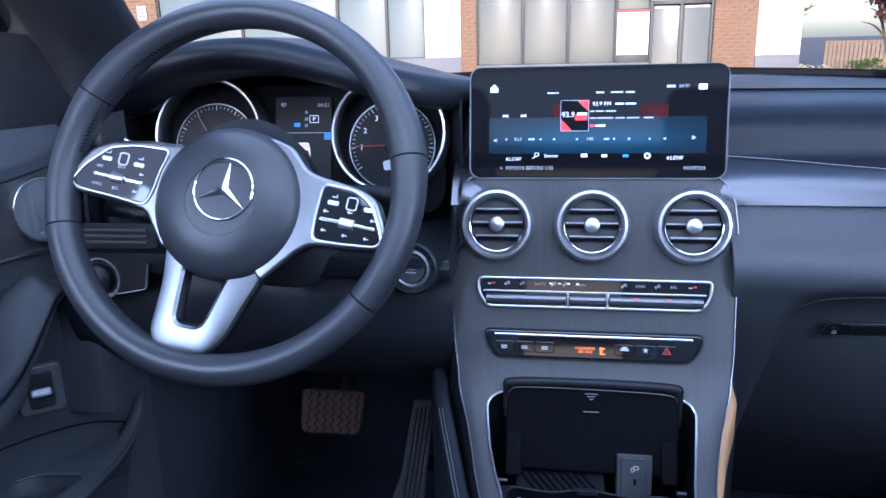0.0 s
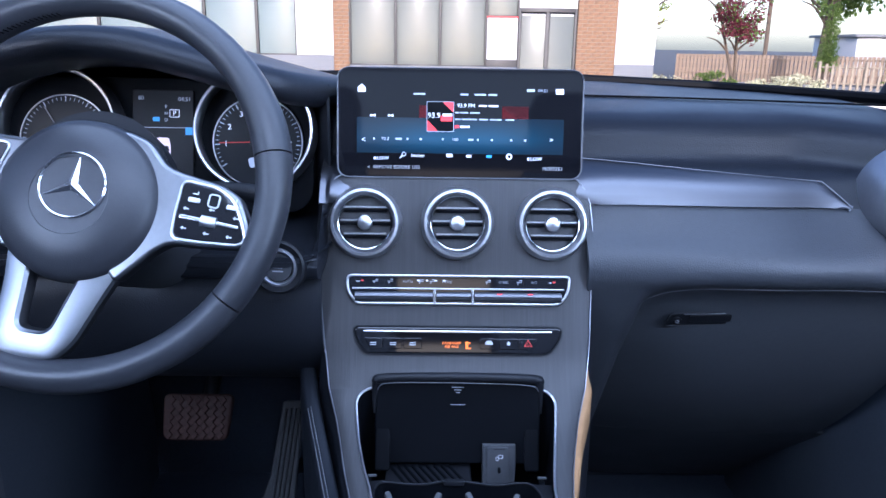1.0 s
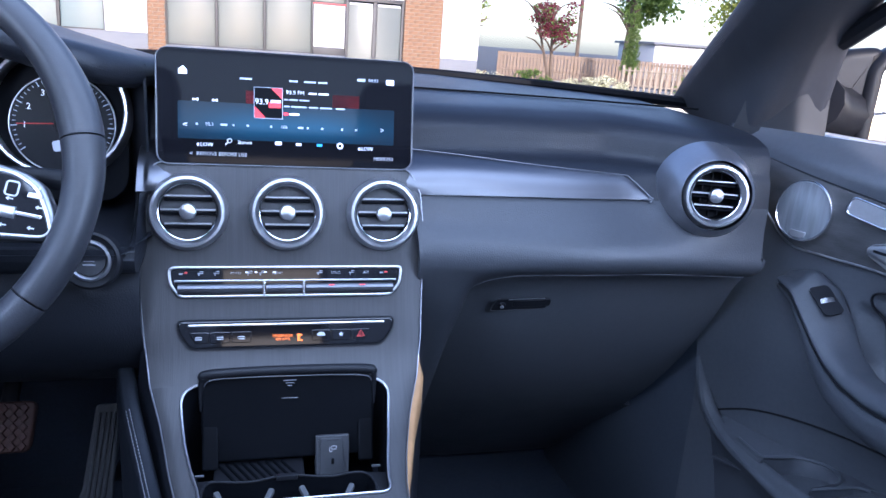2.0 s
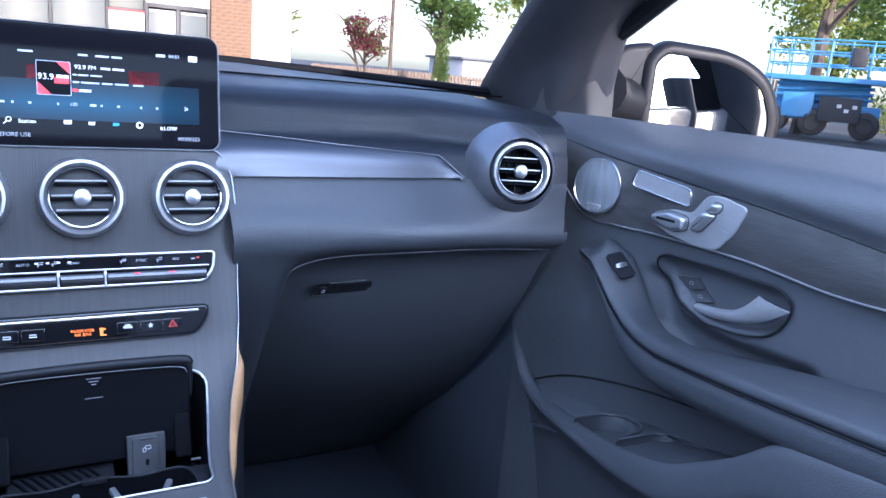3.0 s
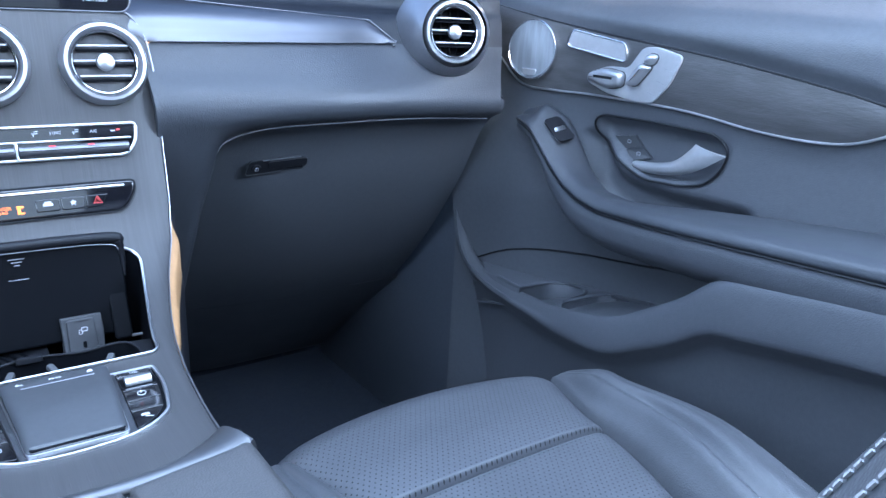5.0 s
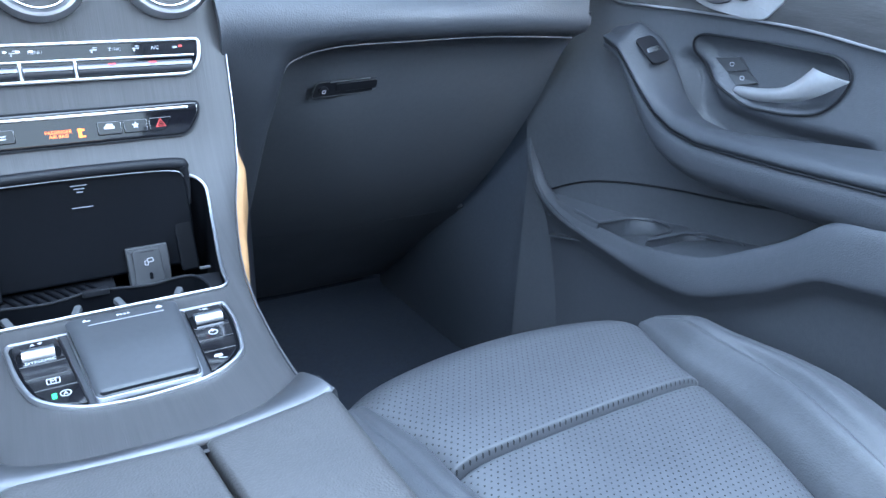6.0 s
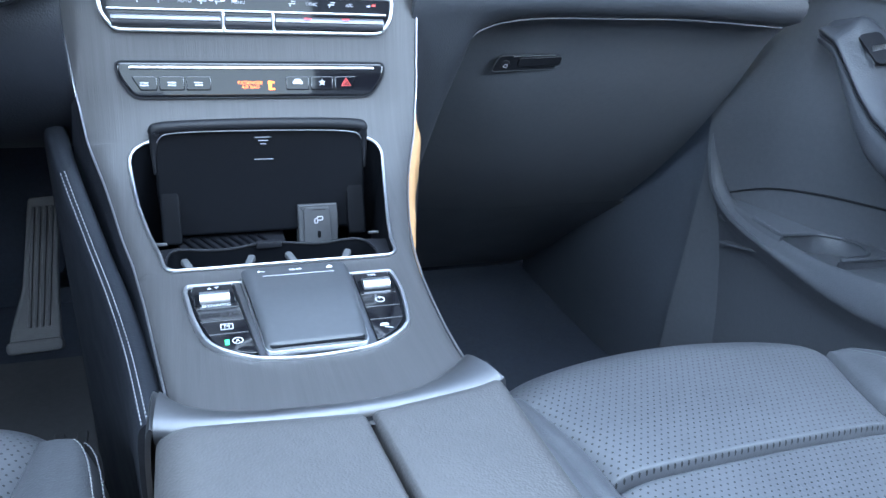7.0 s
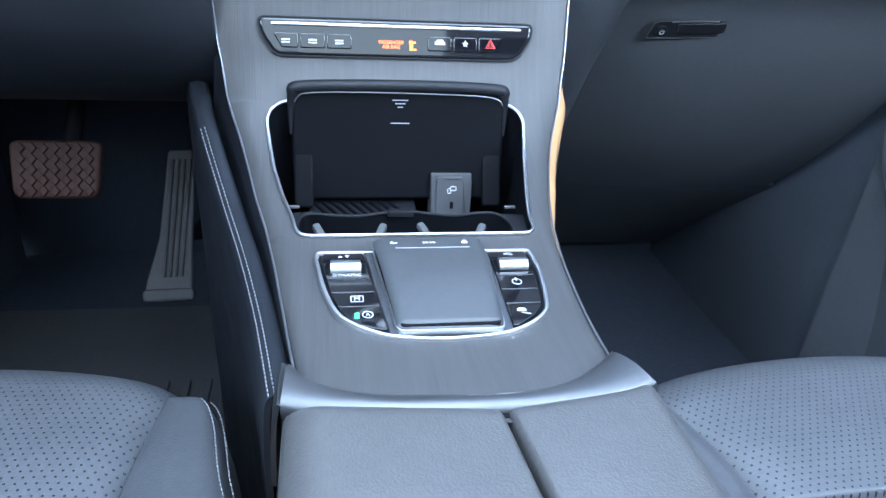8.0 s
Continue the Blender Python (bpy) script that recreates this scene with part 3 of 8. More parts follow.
# A thin tube draws the soft highlight on the strip's top edge.
tip_line = strip_rows(0.13, 0.445, True)[:, 0] + np.array((0, -0.002, 0.001))
part("strip_edge", tube(tip_line, 0.0007, 6), ALU, dash, "thin line for the strip's edge highlight")
# A pale tube paints the highlight along the glovebox edge.
edge = [(x, knee_y(x, z) + 0.0225, z - 0.0010) for x, z in ARCH[:38]]
part("glovebox_edge", tube(edge, 0.0009, 6), INK_DIM, glove, "pale line painting the edge highlight")
m = frame_at((0.3125, gb_y(0.986) + 0.0100, 0.986), (1, -0.08, 0.06), (0, -0.52, 1.0))
h_out = rpoly([(-0.048, -0.0115), (0.030, -0.0115), (0.048, 0.0), (0.044, 0.0115), (-0.042, 0.0115)], 0.006)
# Flat plate, black for the shade of a recess that isn't cut.
part("recess_plate", xf(prism(h_out, 0.0012, 0.0004), m), BLACK, glove, "flat black plate for the shaded handle recess")
part("recess_rim", xf(band(h_out, 0.0010, 0.0018, 0.0004), m), PAD_SATIN, glove)
hd = part("glovebox_handle", xf(prism(rrect(0.052, 0.013, 0.004, cx=0.008, cy=0.002), 0.0030, 0.0012), m), BLACK, glove, "black glovebox handle")
# A silver bar draws the glint over the handle.
part("handle_glint", xf(box(0.05, 0.0008, 0.0006, 0.0002), m @ Matrix.Translation((0.0, 0.0105, 0.0022))), SATIN, hd)
part("lock", xf(lathe([(0.0, 0.0045), (0.0028, 0.0045), (0.0034, 0.003), (0.0055, 0.003), (0.0062, 0.0015)], 20), m @ Matrix.Translation((-0.033, -0.001, -0.0005))), BLACK, glove, "small black glovebox lock")
part("lock_mark", xf(band(rrect(0.005, 0.005, 0.002), 0.0009, 0.0004, 0.0001), m @ Matrix.Translation((-0.033, -0.001, 0.004))), INK_DIM, glove, flat=True)

# driver's lower dash, and an invented passenger-side slope that fades into shade
rows = []
for x in np.linspace(-0.64, -0.155, 14):
    rows.append([(x, y, z) for y, z in curve_pts([(-0.012, 1.0575), (-0.02, 1.03), (-0.015, 0.98), (0.02, 0.93), (0.09, 0.89), (0.25, 0.86), (0.5, 0.86)], 4)])
part("lower_panel", sheet(np.array(rows)[::-1], 0.006), DASH_SKIN, dash, sharp=60)
rows = []
for x in np.linspace(0.14, 0.64, 12):
    rows.append([(x, gb_y(z) + 0.003 + 0.030 * (1 - smoothstep(0.15, 0.40, x)), z) for z in np.linspace(0.6995, 0.43, 16)])
part("fade_slope", sheet(np.array(rows)[::-1], 0.006), LOW_SKIN, dash, "invented slope under the glovebox that runs into shade", sharp=60)
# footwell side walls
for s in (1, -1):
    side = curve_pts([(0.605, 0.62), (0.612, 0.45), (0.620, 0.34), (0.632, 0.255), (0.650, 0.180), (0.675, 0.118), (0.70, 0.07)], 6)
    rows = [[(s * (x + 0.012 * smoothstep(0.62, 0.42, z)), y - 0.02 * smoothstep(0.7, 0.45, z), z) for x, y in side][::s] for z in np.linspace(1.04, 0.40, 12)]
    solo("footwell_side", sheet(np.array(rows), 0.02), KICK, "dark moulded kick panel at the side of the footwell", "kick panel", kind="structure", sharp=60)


# ---- round air vents ----
def vent(m, r, depth, parent, lab, tilt=0.0):
    """A round vent on a surface; Z of m points out of it."""
    v = part("air_vent", xf(lathe([(r * 1.10, -0.012), (r * 1.09, depth * 0.55), (r * 1.03, depth * 0.9), (r * 1.0, depth)], 56), m), SATIN, parent, lab)
    part("vent_ring", xf(lathe([(r * 1.05, depth * 0.80), (r * 1.04, depth), (r * 0.985, depth + 0.0045), (r * 0.91, depth + 0.005), (r * 0.84, depth + 0.001), (r * 0.815, depth - 0.006), (r * 0.80, depth - 0.02)], 64), m), RING, v, "bright silver ring")
    part("inner_ring", xf(lathe([(r * 0.815, depth - 0.004), (r * 0.80, depth - 0.001), (r * 0.775, depth - 0.0015), (r * 0.765, depth - 0.012)], 56), m), CHROME, v, "chrome inner ring")
    part("barrel", xf(lathe([(r * 0.77, depth - 0.004), (r * 0.76, depth - 0.024), (r * 0.001, depth - 0.026)], 40), m), VOID, v, "black vent barrel")
    for k in (-0.40, -0.01, 0.38):
        w = 2 * r * math.sqrt(0.76 ** 2 - k * k) * 0.985
        fin = part("fin", xf(box(w, 0.0022, 0.015, 0.0006), m @ Matrix.Translation((0, k * r, depth - 0.014)) @ pose(0, 0, 0, 18 + tilt)), VOID, v)
        part("fin_edge", xf(tube([(-w / 2 * 0.98, 0, 0.0), (0, 0.0, 0.0008), (w / 2 * 0.98, 0, 0.0)], 0.0012, 6), m @ Matrix.Translation((0, k * r + 0.0025, depth - 0.006))), RING, fin, "chrome fin edge")
    for k in (-0.30, 0.0, 0.30):
        part("cross_fin", xf(box(0.0014, 2 * r * math.sqrt(0.74 ** 2 - k * k), 0.004, 0.0004), m @ Matrix.Translation((k * r, 0, depth - 0.0235))), BLACK, v)
    part("knob", xf(lathe([(0.0042, -0.012), (0.0048, 0.0), (0.0082, 0.003), (0.0090, 0.0065), (0.0078, 0.0098), (0.0045, 0.0112), (0.0001, 0.0116)], 28), m @ Matrix.Translation((0, 0, depth - 0.007))), SATIN, v, "round chrome knob")
    return v


vm = frame_at((0.507, -0.021, 1.156), (1, -0.30, 0), (0.0, 0.12, 1.0))
rows = [[(0.043 * k * math.cos(a), 0.043 * k * math.sin(a), z) for a in np.linspace(0, 2 * math.pi, 40, endpoint=False)] for k, z in ((1.50, -0.035), (1.36, -0.016), (1.20, 0.004), (1.08, 0.016), (0.98, 0.021))]
v4 = vent(vm, 0.0375, 0.020, dash, "round silver air vent at the end of the dashboard")
part("vent_collar", xf(grid(np.array(rows), close_v=True), vm), COLLAR, v4, "dark collar round the vent")

# ---- centre console ----
console = thing("centre_console", (0, -0.2, 0.40), "centre console faced in dark open-pore wood", "centre console")
FP = curve_pts([(0.034, 1.176), (0.030, 1.165), (0.0175, 1.117), (0.003, 1.05), (-0.014, 0.996), (-0.030, 0.957), (-0.056, 0.925), (-0.10, 0.900), (-0.177, 0.881), (-0.27, 0.8755), (-0.345, 0.882), (-0.40, 0.89)], 14)
FS = np.concatenate([[0], np.cumsum(np.linalg.norm(np.diff(FP, axis=0), axis=1))])


def fs_z(z):
    o = np.argsort(FP[:100, 1])
    return float(np.interp(z, FP[:100, 1][o], FS[:100][o]))


def fs_y(y):
    o = np.argsort(FP[:, 0])
    return float(np.interp(y, FP[o, 0], FS[o]))


def fpos(s):
    return np.array((np.interp(s, FS, FP[:, 0]), np.interp(s, FS, FP[:, 1])))


def fmat(x, s, lift=0.0):
    """The frame on the fascia at x and run s: X right, Y up the panel, Z out."""
    a, b = fpos(max(s - 0.004, 0)), fpos(min(s + 0.004, FS[-1]))
    c = fpos(s)
    up = (0, a[0] - b[0], a[1] - b[1])
    m = frame_at((x, c[0], c[1]), (1, 0, 0), up)
    return m @ Matrix.Translation((0, 0, lift))


HW = [(fs_z(1.176), 0.108), (fs_z(1.172), 0.126), (fs_z(1.166), 0.138), (fs_z(1.155), 0.147), (fs_z(1.14), 0.1530), (fs_z(1.11), 0.1572), (fs_z(1.05), 0.1565), (fs_z(0.98), 0.1515), (fs_z(0.94), 0.1450), (fs_y(-0.072), 0.1325), (fs_y(-0.10), 0.1250), (fs_y(-0.163), 0.1110), (fs_y(-0.214), 0.1040), (fs_y(-0.27), 0.0985), (fs_y(-0.326), 0.0935), (fs_y(-0.40), 0.092)]
CXS = [(0.0, -0.002), (fs_z(1.14), -0.003), (fs_z(1.11), -0.004), (fs_z(1.05), -0.003), (fs_z(0.97), 0.0), (fs_y(-0.13), 0.0), (fs_y(-0.214), 0.004), (fs_y(-0.326), 0.0095), (FS[-1], 0.0115)]


def cxs(s):
    return float(interp(s, CXS))


SA, SB, RA = 0.2515, 0.4025, 0.019
OW0 = [(SA, 0.1100), (0.2600, 0.1112), (0.2735, 0.1114), (0.2920, 0.1092), (0.3210, 0.1050), (0.3540, 0.0985), (0.3800, 0.0930), (SB, 0.0905)]


def ocx(s):
    """Middle of the storage opening."""
    return float(interp(s, [(SA, -0.0018), (0.32, -0.0014), (0.354, 0.0), (SB, 0.0042)]))


def ow(s):
    w = float(interp(s, OW0))
    r = RA
    if SA <= s < SA + r:
        w -= r * (1 - math.sqrt(max(0, 1 - ((SA + r - s) / r) ** 2)))
    r = 0.009
    if SB - r < s <= SB:
        w -= r * (1 - math.sqrt(max(0, 1 - ((s - SB + r) / r) ** 2)))
    return w


ss = np.unique(np.concatenate([np.linspace(0, SA, 46), SA + RA * (1 - np.cos(np.linspace(0, math.pi / 2, 13))), np.linspace(SA + RA, SB - 0.009, 30), SB - 0.009 * (1 - np.sin(np.linspace(0, math.pi / 2, 7))), np.linspace(SB, FS[-1] - 0.012, 36)]).round(6))
verts, faces, cols = [], [], 0
for s in ss:
    h, o = float(interp(s, HW)), ow(min(max(s, SA), SB))
    o = min(o, h - 0.012)
    oc = ocx(min(max(s, SA), SB)) - cxs(s)
    cx = np.concatenate([np.linspace(-h, oc - o, 5), np.linspace(oc - o, oc + o, 13)[1:-1], np.linspace(oc + o, h, 5)])
    cols = len(cx)
    y, z = fpos(s)
    n = np.array(fmat(0, s))[:3, 2]
    for x in cx:
        k = abs(x) / h
        x = x + cxs(s)
        drop = 0.004 * max(0, (k - 0.93) / 0.07) ** 2
        verts.append(np.array((x, y, z)) - n * drop)
nfront = len(verts)
for i in range(len(ss) - 1):
    for j in range(cols - 1):
        mid = (ss[i] + ss[i + 1]) / 2
        if SA < mid < SB and 4 <= j < cols - 5:
            continue
        faces.append([i * cols + j, (i + 1) * cols + j, (i + 1) * cols + j + 1, i * cols + j + 1])
for i, s in enumerate(ss):
    n = np.array(fmat(0, s))[:3, 2]
    for j in (0, cols - 1):
        verts.append(verts[i * cols + j] - n * 0.014)
for i in range(len(ss) - 1):
    a, b = nfront + 2 * i, nfront + 2 * i + 2
    faces.append([i * cols, a, b, (i + 1) * cols])
    faces.append([i * cols + cols - 1, (i + 1) * cols + cols - 1, b + 1, a + 1])
fascia = part("fascia", (np.array(verts), faces), FASCIA, console, "dark grey open-pore wood panel with fine vertical grain", sharp=50)
for sg in (-1, 1):
    ln = [np.array(fmat(cxs(s) + sg * (float(interp(s, HW)) + 0.001), s, -0.003))[:3, 3] for s in np.linspace(0.004, FS[-1] - 0.02, 90)]
    part("edge_trim", tube(ln, 0.0009, 6), COLLAR, fascia, "thin silver edging")
# chrome frame of the storage opening
fine = np.concatenate([SA + RA * (1 - np.cos(np.linspace(0, math.pi / 2, 16))), np.linspace(SA + RA + 0.002, SB - 0.011, 40), SB - 0.009 * (1 - np.sin(np.linspace(0, math.pi / 2, 9)))])
ring = [(ocx(s) - ow(s), s) for s in fine] + [(ocx(s) + ow(s), s) for s in fine[::-1]]
ring = [np.array(fmat(x, s, 0.0012))[:3, 3] for x, s in ring]
part("opening_frame", tube(np.array(ring), 0.0015, 8, closed=True), SATIN, fascia, "satin silver frame round the storage opening")

# storage bay
def bay_wall(pts0, pts1):
    return np.array([[np.array(a) + (np.array(b) - a) * k for k in np.linspace(0, 1, 5)] for a, b in zip(pts0, pts1)])


rim0 = [np.array(fmat(x, s, -0.001))[:3, 3] for x, s in [(ocx(s) - ow(s), s) for s in fine] + [(x, SB) for x in np.linspace(-0.07, 0.08, 8)] + [(ocx(s) + ow(s), s) for s in fine[::-1]]]
low = [np.array((p[0] * 0.97, p[1] + 0.012 if p[1] < -0.1 else p[1] + 0.02, 0.815)) for p in rim0]
# Bay walls and floor carry the recess's shade in their black.
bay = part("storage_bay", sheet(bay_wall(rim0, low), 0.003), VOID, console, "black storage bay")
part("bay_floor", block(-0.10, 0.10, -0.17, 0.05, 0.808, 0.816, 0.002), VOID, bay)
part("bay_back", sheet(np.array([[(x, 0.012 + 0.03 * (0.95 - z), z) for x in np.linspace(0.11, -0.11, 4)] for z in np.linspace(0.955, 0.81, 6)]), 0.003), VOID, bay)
# vents of the console
for x in (-0.107, -0.002, 0.106):
    vent(fmat(x, fs_z(1.1165), -0.002), 0.0385, 0.013, console, "round silver air vent in the console panel")

# climate switch panel: silver frame, black strip of signs, toggle row
CM = fmat(0, fs_z(1.0405))
c_out = rpoly([(-0.1295, 0.0185), (0.1295, 0.0185), (0.1275, -0.002), (0.117, -0.0165), (-0.117, -0.0165), (-0.1275, -0.002)], [0.006, 0.006, 0.01, 0.007, 0.007, 0.01])
climate = part("climate_panel", xf(prism(c_out, 0.004, 0.0015), CM), PIANO, console, "gloss black climate switch panel in a silver frame")
part("frame", xf(band(c_out, 0.0032, 0.0062, 0.0012), CM), SATIN, climate, "satin silver frame")
part("divider", xf(box(0.243, 0.0022, 0.005, 0.0008), CM @ Matrix.Translation((0, 0.0022, 0.0045))), SATIN, climate)
for x0, x1 in ((-0.118, -0.029), (-0.025, 0.0145), (0.0185, 0.118)):
    t = xf(tube([(x0, 0, 0), (x1, 0, 0)], 0.0056, 12, flat=0.75), CM @ Matrix.Translation((0, -0.0068, 0.0062)))
    tg = part("toggle", t, ALU, climate, "ribbed silver toggle switch")
    part("toggle_gap", xf(box(x1 - x0, 0.0009, 0.001, 0.0002), CM @ Matrix.Translation(((x0 + x1) / 2, -0.0068, 0.0104))), BLACK, tg)
for x in (-0.027, 0.0165):
    part("post", xf(box(0.0028, 0.0165, 0.0065, 0.001), CM @ Matrix.Translation((x, -0.0065, 0.0045))), SATIN, climate)
for x, s in ((-0.095, 0), (-0.078, 0), (-0.058, 1), (-0.043, 0), (-0.030, 0), (-0.013, 1), (0.034, 0), (0.052, 1), (0.070, 0), (0.087, 1)):
    if s:
        part("sign", text_geo({-0.058: "AUTO", -0.013: "MENU", 0.052: "SYNC", 0.087: "A/C"}[x], 0.0042, CM @ Matrix.Translation((x, 0.0103, 0.0042))), INK_DIM, climate, flat=True)
    else:
        part("sign", xf(join(box(0.008, 0.0013, 0.0004, 0.0001), xf(box(0.005, 0.0013, 0.0004, 0.0001), Matrix.Translation((0.002, 0.0026, 0))), xf(box(0.0014, 0.004, 0.0004, 0.0001), Matrix.Translation((-0.002, -0.0015, 0)))), CM @ Matrix.Translation((x, 0.0105, 0.0042)) @ Matrix.Scale(0.75, 4)), INK_DIM, climate, flat=True)
for x in (-0.112, 0.108):
    part("sign", xf(box(0.004, 0.0016, 0.0004, 0.0001), CM @ Matrix.Translation((x - 0.003, 0.0100, 0.0042))), INK_DIM, climate, flat=True)
    part("sign", xf(box(0.0035, 0.0020, 0.0004, 0.0001), CM @ Matrix.Translation((x + 0.002, 0.0110, 0.0042))), RED_INK, climate, flat=True)
for x in (0.047, 0.082):
    part("lamp", xf(box(0.006, 0.0011, 0.0006, 0.0002), CM @ Matrix.Translation((x, -0.003, 0.0113))), LIT_RED, climate, "small red lit lamp", flat=True)
for x in (-0.046, -0.036, -0.026, -0.016):
    part("lamp", xf(box(0.003, 0.0014, 0.0004, 0.0001), CM @ Matrix.Translation((x, 0.0115, 0.0044))), LIT_WHITE, climate, "small warm lit lamp", flat=True)

# gloss black switch strip
SM = fmat(0, fs_z(0.9865))
s_out = rpoly([(-0.119, 0.0150), (0.119, 0.0150), (0.117, 0.002), (0.105, -0.0155), (-0.105, -0.0155), (-0.117, 0.002)], [0.006, 0.006, 0.012, 0.012, 0.012, 0.012])
strip_p = part("switch_strip", xf(prism(s_out, 0.0045, 0.002), SM), PIANO, console, "gloss black switch strip with a silver bar")
part("rim", xf(band(inset(s_out, -0.0016), 0.0018, 0.003, 0.0006), SM), BLACK, strip_p)
part("silver_bar", xf(box(0.216, 0.0030, 0.0030, 0.0010), SM @ Matrix.Translation((0, 0.0098, 0.0050))), CHROME, strip_p, "polished silver bar")
for x, w in ((-0.0965, 0.021), (-0.074, 0.021), (-0.0515, 0.021), (0.0355, 0.021), (0.058, 0.021), (0.0805, 0.021)):
    k = rpoly([(-w / 2, 0.0062), (w / 2, 0.0062), (w / 2, -0.0062), (-w / 2, -0.0062)], 0.0018, 3)
    if x < -0.09:
        k = rpoly([(-w / 2, 0.0062), (w / 2, 0.0062), (w / 2, -0.0062), (-w / 2 + 0.007, -0.0062)], 0.002, 3)
    if x > 0.078:
        k = rpoly([(-w / 2, 0.0062), (w / 2, 0.0062), (w / 2 - 0.007, -0.0062), (-w / 2, -0.0062)], 0.002, 3)
    b = part("switch", xf(prism(k, 0.0062, 0.0008), SM @ Matrix.Translation((x, -0.0035, 0))), PIANO, strip_p, "gloss black push switch")
    bm = SM @ Matrix.Translation((x, -0.0030, 0.0063))
    if x < 0:
        part("sign", xf(join(box(0.007, 0.0012, 0.0003, 0.0001), xf(box(0.007, 0.0012, 0.0003, 0.0001), Matrix.Translation((0, -0.0022, 0)))), bm), INK, b, flat=True)
    elif x < 0.05:
        part("sign", xf(join(box(0.009, 0.0026, 0.0003, 0.0001), xf(box(0.006, 0.002, 0.0003, 0.0001), Matrix.Translation((0, 0.0022, 0)))), bm), INK, b, flat=True)
    elif x < 0.07:
        st = [((0.0035 if i % 2 == 0 else 0.0014) * math.sin(i * math.pi / 5), (0.0035 if i % 2 == 0 else 0.0014) * math.cos(i * math.pi / 5)) for i in range(10)][::-1]
        part("sign", xf(prism(np.array(st), 0.0002, 0.00005, 1), bm), INK, b, flat=True)
    else:
        tri = np.array([(-0.0046, -0.0032), (0.0046, -0.0032), (0, 0.0048)])
        part("sign", xf(band(tri, 0.0012, 0.0002, 0.00005), bm), RED_INK, b, flat=True)
        part("sign", xf(band(tri * 0.45 - np.array((0, 0.0002)), 0.0006, 0.0002, 0.00005), bm), RED_INK, b, flat=True)
for yy, w in ((0.0018, 0.017), (-0.0020, 0.013)):
    part("warning_writing", text_geo("PASSENGER" if yy > 0 else "AIR BAG", 0.0042, SM @ Matrix.Translation((-0.007, yy - 0.005, 0.0047))), LIT_ORANGE, strip_p, "lit orange writing", flat=True)
part("warning_sign", xf(join(box(0.003, 0.007, 0.0003, 0.0001), xf(box(0.006, 0.0018, 0.0003, 0.0001), Matrix.Translation((0.001, 0.002, 0))), xf(box(0.006, 0.0016, 0.0003, 0.0001), Matrix.Translation((0.0015, -0.004, 0)))), SM @ Matrix.Translation((0.0105, -0.0048, 0.0047))), LIT_ORANGE, strip_p, "lit orange sign", flat=True)

# open lid of the storage bay
LM = frame_at((0.0005, -0.047, 0.9505), (1, 0, 0), (0, 0.20, 1))
l_out = rpoly([(-0.0915, 0.001), (0.0915, 0.001), (0.0945, -0.060), (0.0900, -0.098), (-0.0900, -0.098), (-0.0945, -0.060)], 0.010)
lid = part("bay_lid", xf(prism(l_out, 0.006, 0.0025), LM @ Matrix.Translation((0, 0, -0.010))), VOID, console, "open black lid of the storage bay")
part("lid_edge", tube([np.array(LM @ Vector(q)) for q in curve_pts([(-0.0945, -0.040, -0.0072), (-0.0940, -0.018, -0.0060), (-0.0915, -0.005, -0.004), (-0.083, 0.0015, -0.002), (0, 0.0035, -0.001), (0.083, 0.0015, -0.002), (0.0915, -0.005, -0.004), (0.0940, -0.018, -0.0060), (0.0945, -0.040, -0.0072)], 8)], np.concatenate([np.linspace(0.0012, 0.0050, 17), np.full(31, 0.0054), np.linspace(0.0050, 0.0012, 17)]), 10), BLACK, lid, "thick rounded black edge")
# Thin metal-toned line just inside the rounded edge.
part("lid_line", tube([np.array(LM @ Vector(q)) for q in curve_pts([(-0.0905, -0.0110, 0.0002), (-0.0880, -0.0071, 0.0010), (-0.0810, -0.0034, 0.0030), (-0.053, -0.0019, 0.0040), (0.0, -0.0018, 0.0045), (0.053, -0.0028, 0.0040), (0.0751, -0.0042, 0.0030), (0.0870, -0.0070, 0.0010), (0.0905, -0.0120, 0.0002)], 6)], 0.0005, 6), COLLAR, lid, "thin metal-toned line along the lid edge")
part("lid_mark", xf(join(xf(box(0.014, 0.0007, 0.0004, 0.0001), Matrix.Translation((0, 0.003, 0))), xf(box(0.009, 0.0007, 0.0004, 0.0001), Matrix.Translation((0, 0.0, 0))), xf(box(0.005, 0.0007, 0.0004, 0.0001), Matrix.Translation((0, -0.003, 0))), xf(box(0.017, 0.0006, 0.0004, 0.0001), Matrix.Translation((0, -0.017, 0)))), LM @ Matrix.Translation((0, -0.012, -0.0038))), INK_DIM, lid, flat=True)
for sg in (-1, 1):
    part("lid_arm", xf(box(0.017, 0.060, 0.005, 0.002), LM @ Matrix.Translation((sg * 0.0845, -0.074, -0.003)) @ pose(0, 0, 0, -12)), VOID, lid)
# socket block
UM = frame_at((0.0480, -0.066, 0.863), (1, 0, 0), (0, 0.26, 1))
usb = part("socket_block", xf(prism(rpoly([(-0.0185, -0.04), (0.0175, -0.04), (0.0190, 0.002), (0.0183, 0.0163), (-0.0191, 0.0163)], 0.0012), 0.02, 0.0012), UM @ Matrix.Translation((0, 0, -0.02))), DARK_PLASTIC, console, "dark grey socket block in the storage bay")
part("socket_face", xf(prism(rpoly([(-0.0150, -0.04), (0.0138, -0.04), (0.0106, 0.0135), (-0.0138, 0.0135)], 0.003), 0.0018, 0.0008), UM), DARK_PLASTIC, usb, "dark grey socket plate")
